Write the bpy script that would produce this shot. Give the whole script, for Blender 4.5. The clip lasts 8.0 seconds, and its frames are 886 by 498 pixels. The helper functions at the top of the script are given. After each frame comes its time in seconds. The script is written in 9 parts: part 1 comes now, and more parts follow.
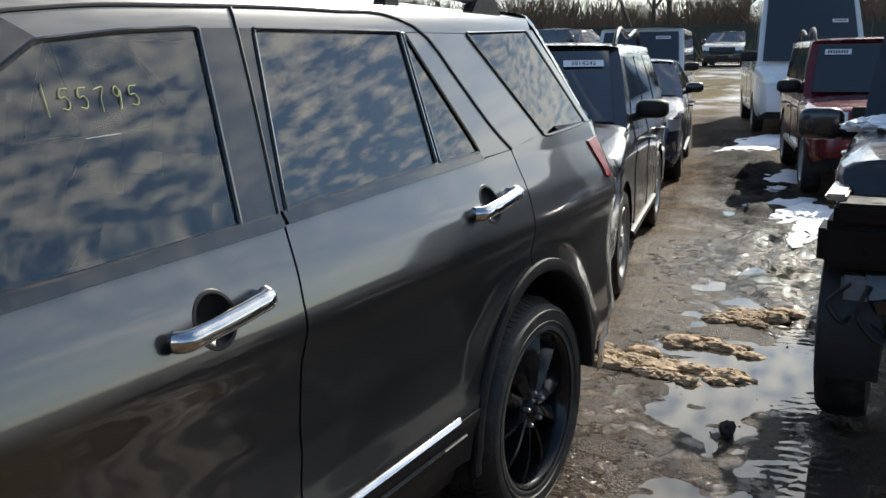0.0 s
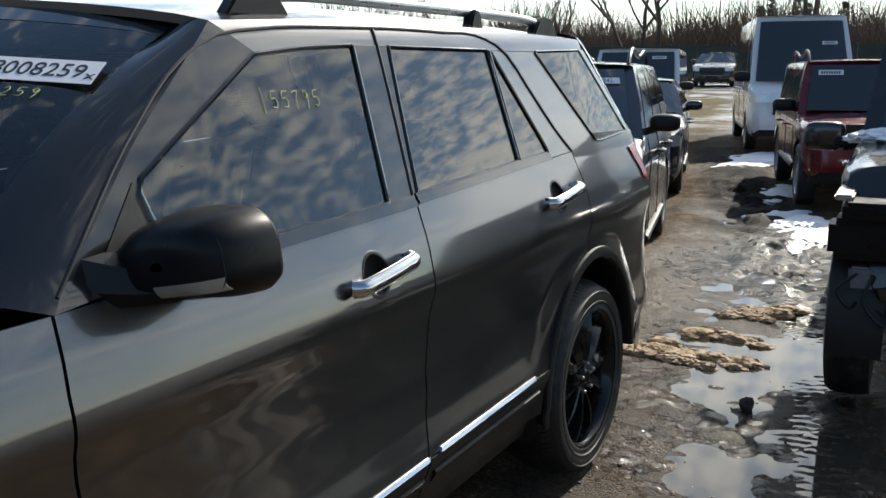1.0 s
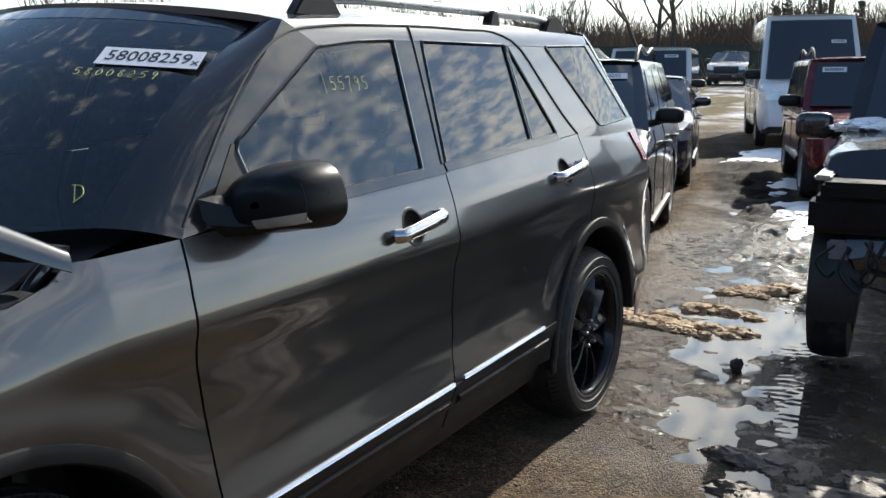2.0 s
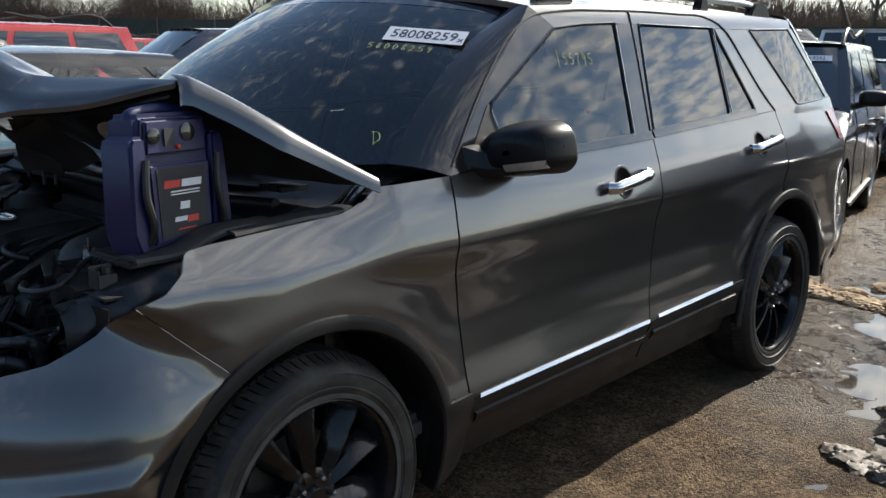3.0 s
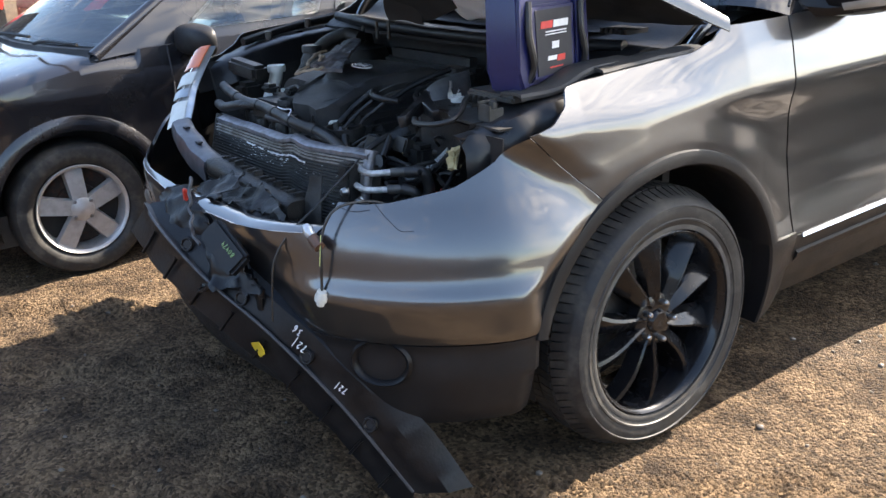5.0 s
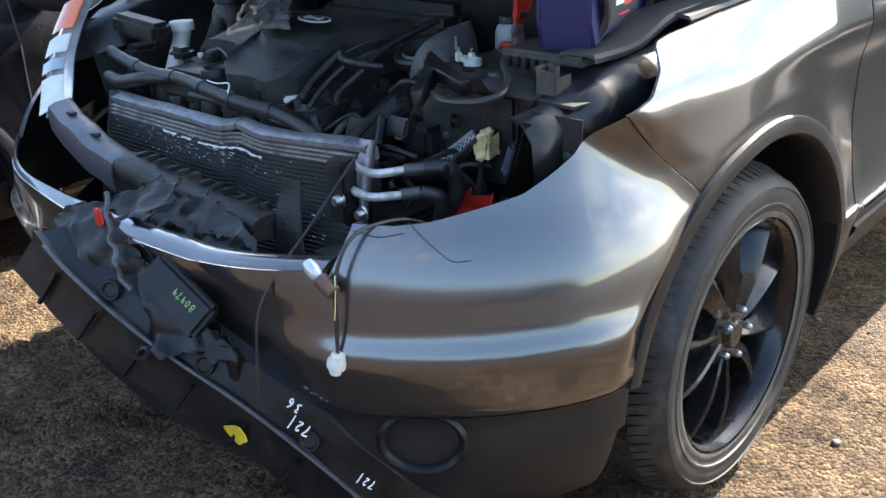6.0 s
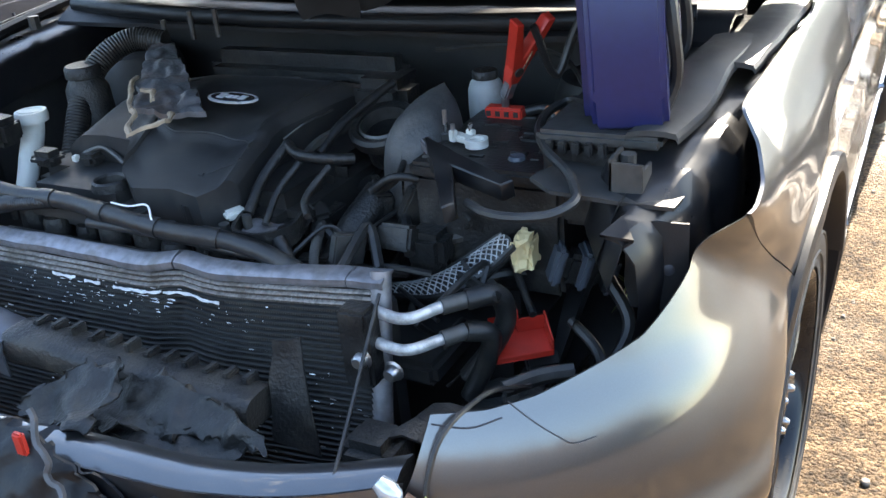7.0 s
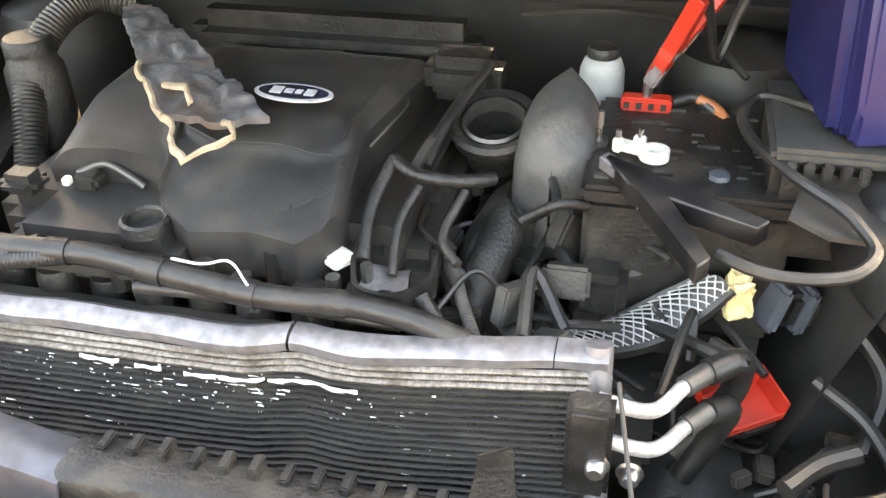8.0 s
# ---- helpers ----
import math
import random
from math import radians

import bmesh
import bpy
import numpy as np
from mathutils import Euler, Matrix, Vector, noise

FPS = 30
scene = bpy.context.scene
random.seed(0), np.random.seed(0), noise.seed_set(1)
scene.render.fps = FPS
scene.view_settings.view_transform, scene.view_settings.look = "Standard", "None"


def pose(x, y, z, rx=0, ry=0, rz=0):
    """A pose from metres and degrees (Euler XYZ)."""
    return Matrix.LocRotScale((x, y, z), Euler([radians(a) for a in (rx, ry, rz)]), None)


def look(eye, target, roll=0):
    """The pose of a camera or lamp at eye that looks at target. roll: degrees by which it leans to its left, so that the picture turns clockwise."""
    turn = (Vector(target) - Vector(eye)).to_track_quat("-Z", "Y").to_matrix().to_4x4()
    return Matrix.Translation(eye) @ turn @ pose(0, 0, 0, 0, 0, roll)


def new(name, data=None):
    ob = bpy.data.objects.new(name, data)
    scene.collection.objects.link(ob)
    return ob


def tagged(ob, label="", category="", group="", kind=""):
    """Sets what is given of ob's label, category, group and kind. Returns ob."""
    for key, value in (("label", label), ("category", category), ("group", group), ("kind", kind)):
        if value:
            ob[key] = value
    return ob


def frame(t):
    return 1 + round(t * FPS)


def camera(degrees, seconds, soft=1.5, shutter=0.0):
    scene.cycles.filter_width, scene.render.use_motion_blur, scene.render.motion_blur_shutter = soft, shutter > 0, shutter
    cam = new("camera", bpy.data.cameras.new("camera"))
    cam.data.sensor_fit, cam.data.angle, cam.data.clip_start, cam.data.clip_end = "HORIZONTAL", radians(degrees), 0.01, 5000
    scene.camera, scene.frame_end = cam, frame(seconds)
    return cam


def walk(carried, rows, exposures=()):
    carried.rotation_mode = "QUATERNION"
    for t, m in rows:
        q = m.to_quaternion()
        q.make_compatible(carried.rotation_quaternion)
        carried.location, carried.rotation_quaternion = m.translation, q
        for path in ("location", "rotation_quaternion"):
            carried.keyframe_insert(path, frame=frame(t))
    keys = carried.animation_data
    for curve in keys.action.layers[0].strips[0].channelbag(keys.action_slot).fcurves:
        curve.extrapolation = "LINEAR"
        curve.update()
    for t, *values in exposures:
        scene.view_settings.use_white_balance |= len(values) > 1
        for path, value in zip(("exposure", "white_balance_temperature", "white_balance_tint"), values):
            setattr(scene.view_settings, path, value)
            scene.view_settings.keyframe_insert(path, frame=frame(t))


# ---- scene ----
cam = camera(51.0, 8.0)
PATH = [
    (0, (2.2, 0.157, 1.563), (1.201, 1.84, 1.151), -0.8),
    (0.5, (2.179, -0.158, 1.537), (1.178, 1.534, 1.169), -0.6),
    (1, (2.186, -0.417, 1.554), (1.208, 1.286, 1.179), -0.3),
    (2.3, (2.509, -1.059, 1.516), (1.469, 0.608, 1.14), -0.4),
    (2.5, (2.556, -1.188, 1.514), (1.461, 0.441, 1.131), -0.1),
    (3, (2.663, -1.422, 1.528), (1.351, 0.026, 1.103), 0.8),
    (3.5, (2.811, -1.607, 1.515), (1.334, -0.352, 1.022), 1.2),
    (4, (2.87, -1.719, 1.516), (1.302, -0.593, 0.991), 0.9),
    (4.5, (2.744, -1.854, 1.503), (1.145, -0.791, 0.943), -0.5),
    (4.7, (2.671, -1.905, 1.496), (1.097, -0.83, 0.891), -1.2),
    (5.8, (1.877, -1.758, 1.401), (0.544, -0.493, 0.611), -2.9),
    (6, (1.719, -1.752, 1.402), (0.46, -0.418, 0.605), -2.4),
    (6.5, (1.412, -1.715, 1.474), (0.361, -0.221, 0.661), -3.2),
    (7, (1.113, -1.599, 1.494), (0.233, -0.027, 0.625), -5.3),
    (7.5, (0.799, -1.494, 1.512), (0.115, 0.106, 0.526), -4.5),
    (8, (0.484, -1.419, 1.542), (0.065, 0.206, 0.454), -1.4),
]
walk(cam, [(t, look(eye, target, roll)) for t, eye, target, roll in PATH],
     [(0, 0.56, 6750, 6), (1.0, 0.47, 6750, 6), (2.5, 0.80, 6650, 6), (3.0, 0.70, 6850, 7), (3.5, 1.4, 6950, 9), (4.0, 1.95, 7200, 13), (4.5, 2.25, 7350, 14), (6.0, 2.65, 7000, 9), (7.0, 3.15, 7300, 9), (7.5, 3.6, 9500, 13), (8.0, 4.9, 15000, 17)])

# ---- sky, sun, exposure ----
SUN_AZ, SUN_EL = radians(4.0), radians(35.0)      # azimuth from +y towards +x
world = bpy.data.worlds.new("world")
scene.world = world
world.use_nodes = True
wn, wl = world.node_tree.nodes, world.node_tree.links
wn.clear()
w_out = wn.new("ShaderNodeOutputWorld")
w_bg = wn.new("ShaderNodeBackground")
w_bg.inputs["Strength"].default_value = 0.12
w_sky = wn.new("ShaderNodeTexSky")
w_sky.sky_type = "NISHITA"
w_sky.sun_disc = False
w_sky.sun_elevation = SUN_EL
w_sky.sun_rotation = SUN_AZ
w_sky.dust_density = 0.2
w_sky.ozone_density = 2.5
w_co = wn.new("ShaderNodeTexCoord")
w_sep = wn.new("ShaderNodeSeparateXYZ")
w_add = wn.new("ShaderNodeMath"); w_add.operation = "ADD"; w_add.inputs[1].default_value = 0.16
w_max = wn.new("ShaderNodeMath"); w_max.operation = "MAXIMUM"; w_max.inputs[1].default_value = 0.05
w_div = wn.new("ShaderNodeVectorMath"); w_div.operation = "DIVIDE"
w_comb = wn.new("ShaderNodeCombineXYZ")
w_map = wn.new("ShaderNodeMapping"); w_map.inputs["Scale"].default_value = (3.4, 2.7, 1.0); w_map.inputs["Rotation"].default_value = (0, 0, 0.9)
w_n1 = wn.new("ShaderNodeTexNoise"); w_n1.inputs["Scale"].default_value = 6.2; w_n1.inputs["Detail"].default_value = 8.0; w_n1.inputs["Roughness"].default_value = 0.55; w_n1.inputs["Distortion"].default_value = 0.1
w_n2 = wn.new("ShaderNodeTexNoise"); w_n2.inputs["Scale"].default_value = 0.35; w_n2.inputs["Detail"].default_value = 2.0
w_mul = wn.new("ShaderNodeMath"); w_mul.operation = "MULTIPLY_ADD"; w_mul.inputs[1].default_value = 0.7; w_mul.inputs[2].default_value = -0.33
w_sum = wn.new("ShaderNodeMath"); w_sum.operation = "ADD"
w_ramp = wn.new("ShaderNodeValToRGB")
w_ramp.color_ramp.elements[0].position, w_ramp.color_ramp.elements[1].position = 0.40, 0.66
w_mix = wn.new("ShaderNodeMixRGB"); w_lit = wn.new("ShaderNodeMapRange"); w_lit.inputs["From Min"].default_value = -0.3; w_lit.inputs["From Max"].default_value = 0.9; w_lit.inputs["To Min"].default_value = 4.6; w_lit.inputs["To Max"].default_value = 12.5
wl.new(w_co.outputs["Generated"], w_sep.inputs[0])
wl.new(w_sep.outputs["Z"], w_add.inputs[0]); wl.new(w_add.outputs[0], w_max.inputs[0])
for axis in "XYZ":
    wl.new(w_max.outputs[0], w_comb.inputs[axis])
wl.new(w_co.outputs["Generated"], w_div.inputs[0]); wl.new(w_comb.outputs[0], w_div.inputs[1])
wl.new(w_div.outputs[0], w_map.inputs["Vector"])
wl.new(w_map.outputs[0], w_n1.inputs["Vector"]); wl.new(w_map.outputs[0], w_n2.inputs["Vector"])
wl.new(w_n2.outputs["Fac"], w_mul.inputs[0])
wl.new(w_n1.outputs["Fac"], w_sum.inputs[0]); wl.new(w_mul.outputs[0], w_sum.inputs[1])
# the clouds thin out to clear sky away from the sun
w_side = wn.new("ShaderNodeMapRange"); w_side.inputs["From Min"].default_value = -0.25; w_side.inputs["From Max"].default_value = 0.58; w_side.inputs["To Min"].default_value = -0.27; w_side.inputs["To Max"].default_value = -0.015
w_thin = wn.new("ShaderNodeMath"); w_thin.operation = "ADD"
wl.new(w_sep.outputs["Y"], w_side.inputs["Value"]); wl.new(w_side.outputs[0], w_thin.inputs[0]); wl.new(w_sum.outputs[0], w_thin.inputs[1])
wl.new(w_thin.outputs[0], w_ramp.inputs[0]); wl.new(w_ramp.outputs["Color"], w_mix.inputs["Fac"])
# clouds glow towards the sun
wl.new(w_sep.outputs["Y"], w_lit.inputs["Value"]); wl.new(w_lit.outputs[0], w_mix.inputs["Color2"])
wl.new(w_sky.outputs[0], w_mix.inputs["Color1"]); wl.new(w_mix.outputs[0], w_bg.inputs["Color"])
wl.new(w_bg.outputs[0], w_out.inputs["Surface"])

sun_data = bpy.data.lights.new("sun", "SUN")
sun_data.energy, sun_data.angle, sun_data.color = 5.0, radians(0.55), (1.0, 0.945, 0.87)
sun = new("sun", sun_data)
sun_way = Vector((math.sin(SUN_AZ) * math.cos(SUN_EL), math.cos(SUN_AZ) * math.cos(SUN_EL), math.sin(SUN_EL)))
sun.matrix_world = look(sun_way * 60, (0, 0, 0))


# ---- materials ----
def mat(name, colour, rough=0.5, metal=0.0, grain=0.12, scale=30.0, bump=0.0, bscale=120.0, coat=0.0, rvar=0.12, dirt=None, dirt_amount=0.0, dirt_scale=6.0, spec=0.5, rand=0.0):
    m = bpy.data.materials.new(name)
    m.use_nodes = True
    n, l = m.node_tree.nodes, m.node_tree.links
    b = n["Principled BSDF"]
    b.inputs["Metallic"].default_value = metal
    b.inputs["Specular IOR Level"].default_value = spec
    b.inputs["Coat Weight"].default_value = coat
    b.inputs["Coat Roughness"].default_value = 0.04
    geo = n.new("ShaderNodeNewGeometry")
    n1 = n.new("ShaderNodeTexNoise"); n1.inputs["Scale"].default_value = scale; n1.inputs["Detail"].default_value = 5
    l.new(geo.outputs["Position"], n1.inputs["Vector"])
    hsv = n.new("ShaderNodeMixRGB"); hsv.blend_type = "MULTIPLY"; hsv.inputs["Fac"].default_value = 1.0
    hsv.inputs["Color1"].default_value = (*colour, 1)
    ramp = n.new("ShaderNodeMapRange"); ramp.inputs["To Min"].default_value = 1 - grain * 2; ramp.inputs["To Max"].default_value = 1 + grain * 2
    l.new(n1.outputs["Fac"], ramp.inputs["Value"])
    l.new(ramp.outputs[0], hsv.inputs["Color2"])
    colour_out = hsv.outputs[0]
    n2 = n.new("ShaderNodeTexNoise"); n2.inputs["Scale"].default_value = dirt_scale; n2.inputs["Detail"].default_value = 6; n2.inputs["Roughness"].default_value = 0.65
    l.new(geo.outputs["Position"], n2.inputs["Vector"])
    rr = n.new("ShaderNodeMapRange"); rr.inputs["From Min"].default_value = 0.3; rr.inputs["From Max"].default_value = 0.7
    rr.inputs["To Min"].default_value = max(0.02, rough - rvar); rr.inputs["To Max"].default_value = min(1, rough + rvar)
    l.new(n2.outputs["Fac"], rr.inputs["Value"])
    l.new(rr.outputs[0], b.inputs["Roughness"])
    if dirt:
        dr = n.new("ShaderNodeMapRange"); dr.inputs["From Min"].default_value = 0.48; dr.inputs["From Max"].default_value = 0.75
        dr.inputs["To Max"].default_value = dirt_amount
        l.new(n2.outputs["Fac"], dr.inputs["Value"])
        dm = n.new("ShaderNodeMixRGB"); dm.inputs["Color2"].default_value = (*dirt, 1)
        l.new(dr.outputs[0], dm.inputs["Fac"]); l.new(colour_out, dm.inputs["Color1"])
        colour_out = dm.outputs[0]
    if rand:
        oi = n.new("ShaderNodeObjectInfo")
        rm = n.new("ShaderNodeMapRange"); rm.inputs["To Min"].default_value = 1 - rand; rm.inputs["To Max"].default_value = 1 + rand
        mm = n.new("ShaderNodeMixRGB"); mm.blend_type = "MULTIPLY"; mm.inputs["Fac"].default_value = 1
        l.new(oi.outputs["Random"], rm.inputs["Value"]); l.new(colour_out, mm.inputs["Color1"]); l.new(rm.outputs[0], mm.inputs["Color2"])
        colour_out = mm.outputs[0]
    l.new(colour_out, b.inputs["Base Color"])
    if bump:
        n3 = n.new("ShaderNodeTexNoise"); n3.inputs["Scale"].default_value = bscale; n3.inputs["Detail"].default_value = 4
        l.new(geo.outputs["Position"], n3.inputs["Vector"])
        bp = n.new("ShaderNodeBump"); bp.inputs["Strength"].default_value = bump; bp.inputs["Distance"].default_value = 0.004
        l.new(n3.outputs["Fac"], bp.inputs["Height"]); l.new(bp.outputs[0], b.inputs["Normal"])
    return m


def glass(name, tint=(0.55, 0.6, 0.6), ior=1.55, rough=0.0):
    m = bpy.data.materials.new(name)
    m.use_nodes = True
    n, l = m.node_tree.nodes, m.node_tree.links
    n.clear()
    out = n.new("ShaderNodeOutputMaterial")
    mix = n.new("ShaderNodeMixShader")
    fr = n.new("ShaderNodeFresnel"); fr.inputs["IOR"].default_value = ior
    tr = n.new("ShaderNodeBsdfTransparent"); tr.inputs["Color"].default_value = (*tint, 1)
    gl = n.new("ShaderNodeBsdfGlossy"); gl.inputs["Roughness"].default_value = rough
    geo = n.new("ShaderNodeNewGeometry")
    nz = n.new("ShaderNodeTexNoise"); nz.inputs["Scale"].default_value = 3.0
    bp = n.new("ShaderNodeBump"); bp.inputs["Strength"].default_value = 0.02; bp.inputs["Distance"].default_value = 0.02
    l.new(geo.outputs["Position"], nz.inputs["Vector"]); l.new(nz.outputs["Fac"], bp.inputs["Height"]); l.new(bp.outputs[0], gl.inputs["Normal"])
    l.new(fr.outputs[0], mix.inputs[0]); l.new(tr.outputs[0], mix.inputs[1]); l.new(gl.outputs[0], mix.inputs[2])
    l.new(mix.outputs[0], out.inputs["Surface"])
    return m


PAINT = mat("grey metallic paint", (0.077, 0.077, 0.080), 0.30, 0.85, grain=0.06, scale=500, coat=1.0, rvar=0.02)
PAINT.node_tree.nodes["Principled BSDF"].inputs["Coat IOR"].default_value = 1.72
PAINT.node_tree.nodes["Principled BSDF"].inputs["Coat Roughness"].default_value = 0.065
SATIN_BLACK = mat("satin black plastic", (0.008, 0.008, 0.009), 0.32, grain=0.1, rvar=0.08, spec=0.2, dirt=(0.06, 0.055, 0.05), dirt_amount=0.12)
GLOSS_BLACK = mat("gloss black trim", (0.012, 0.012, 0.013), 0.12, coat=0.6, grain=0.1, rvar=0.06, dirt=(0.1, 0.09, 0.08), dirt_amount=0.12)
PLASTIC = mat("dark textured plastic", (0.0105, 0.0105, 0.0115), 0.46, grain=0.15, bump=0.15, bscale=500, dirt=(0.055, 0.048, 0.042), dirt_amount=0.16, spec=0.3)
WHEEL_BLACK = mat("satin black wheel paint", (0.008, 0.008, 0.009), 0.24, grain=0.1, spec=0.25, rvar=0.08, coat=0.3, dirt=(0.03, 0.028, 0.026), dirt_amount=0.15, dirt_scale=18)
# real dust, raised on both bay blacks to paint in veiling lens haze
BAY_BLACK = mat("dusty haze-lifted black engine plastic", (0.014, 0.014, 0.014), 0.42, grain=0.45, bump=0.5, bscale=180, spec=0.35, dirt=(0.095, 0.083, 0.066), dirt_amount=0.5, dirt_scale=11)
BAY_DARK = mat("dark engine bay metal", (0.015, 0.0145, 0.014), 0.55, grain=0.3, dirt=(0.06, 0.05, 0.04), dirt_amount=0.5, dirt_scale=8)
RUBBER = mat("worn tyre rubber", (0.016, 0.016, 0.016), 0.6, grain=0.3, scale=60, bump=0.12, bscale=300, dirt=(0.10, 0.09, 0.075), dirt_amount=0.75, dirt_scale=13)
HOSE = mat("black rubber hose", (0.012, 0.012, 0.012), 0.45, grain=0.25, bump=0.2, bscale=160, dirt=(0.075, 0.066, 0.052), dirt_amount=0.5, dirt_scale=14)
CHROME = mat("chrome", (0.62, 0.62, 0.63), 0.07, 1.0, grain=0.02, rvar=0.04)
SILVER = mat("brushed silver", (0.42, 0.42, 0.42), 0.32, 1.0, grain=0.1, dirt=(0.12, 0.11, 0.1), dirt_amount=0.3)
ALLOY = mat("scuffed alloy", (0.46, 0.45, 0.44), 0.42, 0.5, grain=0.1, dirt=(0.2, 0.15, 0.11), dirt_amount=0.4, dirt_scale=20)
ALUMINIUM = mat("corroded aluminium", (0.25, 0.245, 0.26), 0.45, 0.7, grain=0.3, scale=60, dirt=(0.18, 0.15, 0.12), dirt_amount=0.7, dirt_scale=25)
STEEL = mat("dusty galvanised steel", (0.08, 0.08, 0.077), 0.45, 0.6, grain=0.25, scale=50, dirt=(0.12, 0.1, 0.08), dirt_amount=0.6, dirt_scale=12)
RED_LENS = mat("red lamp lens", (0.30, 0.012, 0.01), 0.12, coat=1.0, grain=0.1)
AMBER = mat("amber reflector", (0.75, 0.16, 0.04), 0.2, coat=0.8, grain=0.1)
LENS = mat("clear headlamp lens", (0.55, 0.57, 0.58), 0.12, 0.4, coat=1.0, grain=0.15)
BLUE = mat("blue plastic case", (0.008, 0.011, 0.066), 0.42, grain=0.1, scale=80, bump=0.08, bscale=600, dirt=(0.04, 0.05, 0.12), dirt_amount=0.2)
RED_PLASTIC = mat("red plastic", (0.55, 0.035, 0.02), 0.4, grain=0.12, dirt=(0.25, 0.04, 0.03), dirt_amount=0.4, dirt_scale=14)
WHITE_PLASTIC = mat("milky white plastic", (0.62, 0.62, 0.57), 0.45, grain=0.08, dirt=(0.35, 0.3, 0.22), dirt_amount=0.5, dirt_scale=14)
CREAM = mat("aged cream foam", (0.62, 0.48, 0.25), 0.8, grain=0.15, dirt=(0.3, 0.2, 0.1), dirt_amount=0.6, dirt_scale=30)
STICKER = mat("white sticker", (0.75, 0.75, 0.78), 0.5, grain=0.03)
INK = mat("black ink", (0.02, 0.02, 0.025), 0.6, grain=0.05)
CHALK = mat("yellow paint marker", (0.46, 0.50, 0.20), 0.7, grain=0.1)
CHALK_WHITE = mat("white paint marker", (0.8, 0.8, 0.8), 0.7, grain=0.1)
FABRIC = mat("grey seat fabric", (0.13, 0.13, 0.125), 0.85, grain=0.2, bump=0.2)
SNOW = mat("old snow", (0.82, 0.83, 0.86), 0.55, grain=0.06, scale=18, bump=0.6, bscale=60, dirt=(0.42, 0.34, 0.25), dirt_amount=0.35, dirt_scale=5)
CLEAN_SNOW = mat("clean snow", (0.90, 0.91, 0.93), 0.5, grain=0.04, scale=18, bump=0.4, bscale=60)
SLUSH = mat("brown slush", (0.40, 0.285, 0.175), 0.85, grain=0.25, scale=40, bump=0.8, bscale=70, dirt=(0.12, 0.08, 0.05), dirt_amount=0.8, dirt_scale=14)
BARK = mat("bark", (0.055, 0.045, 0.036), 0.9, grain=0.3, scale=20)
TWIG = mat("bare twigs", (0.085, 0.065, 0.05), 0.9, grain=0.3, scale=2)
BRUSH = mat("winter brush", (0.12, 0.085, 0.06), 0.95, grain=0.4, scale=0.6, dirt=(0.07, 0.06, 0.045), dirt_amount=0.8, dirt_scale=0.5)
EVERGREEN = mat("evergreen foliage", (0.03, 0.045, 0.028), 0.9, grain=0.4, scale=3)
FENCE = mat("dark green fence cloth", (0.03, 0.04, 0.036), 0.9, grain=0.2, scale=1.5)
GLASS = glass("window glass", (0.66, 0.73, 0.71), 1.95)
PRIVACY = glass("tinted privacy glass", (0.10, 0.11, 0.11), 2.1)
SCREEN_GLASS = glass("windscreen glass", (0.78, 0.84, 0.83), 1.9)
FAR_GLASS = mat("dark vehicle glass", (0.010, 0.012, 0.013), 0.03, grain=0.1, spec=1.0, rvar=0.02, coat=0.6)
FAR_PLASTIC = PLASTIC


def paint(name, colour, metal=0.3, dirt=0.2):
    return mat(name, colour, 0.25, metal, grain=0.05, scale=200, coat=0.8, rvar=0.06, dirt=(0.14, 0.12, 0.10), dirt_amount=dirt * 0.6, dirt_scale=3)


P_BLACK = paint("black paint", (0.012, 0.012, 0.015), 0.1)
P_WHITE = paint("white paint", (0.72, 0.72, 0.72), 0.0)
P_RED = paint("red paint", (0.42, 0.02, 0.02), 0.1)
P_MAROON = paint("dark red paint", (0.16, 0.012, 0.018), 0.3)
P_SUBGREY = paint("dark grey paint", (0.045, 0.047, 0.055), 0.5)
P_NAVY = paint("navy paint", (0.02, 0.028, 0.06), 0.4)
P_SLATE = paint("slate blue paint", (0.045, 0.055, 0.07), 0.5)


# ---- mesh helpers ----
def empty(name, label="", category="", group="", m=None):
    ob = new(name)
    ob.empty_display_size = 0.1
    if m is not None:
        ob.matrix_world = m
    return tagged(ob, label, category, group)


def from_lists(name, verts, faces, material, parent=None, label="", smooth=True):
    me = bpy.data.meshes.new(name)
    me.from_pydata([tuple(v) for v in verts], [], faces)
    me.materials.append(material)
    if smooth:
        me.polygons.foreach_set("use_smooth", [True] * len(me.polygons))
    ob = new(name, me)
    if parent is not None:
        ob.parent = parent
    if label:
        ob["label"] = label
    return ob


def part(name, bm, material, parent=None, label="", smooth=True):
    me = bpy.data.meshes.new(name)
    bmesh.ops.recalc_face_normals(bm, faces=bm.faces[:])
    bm.to_mesh(me)
    bm.free()
    me.materials.append(material)
    if smooth:
        me.polygons.foreach_set("use_smooth", [True] * len(me.polygons))
        me.set_sharp_from_angle(angle=radians(38))
    ob = new(name, me)
    if parent is not None:
        ob.parent = parent
    if label:
        ob["label"] = label
    return ob


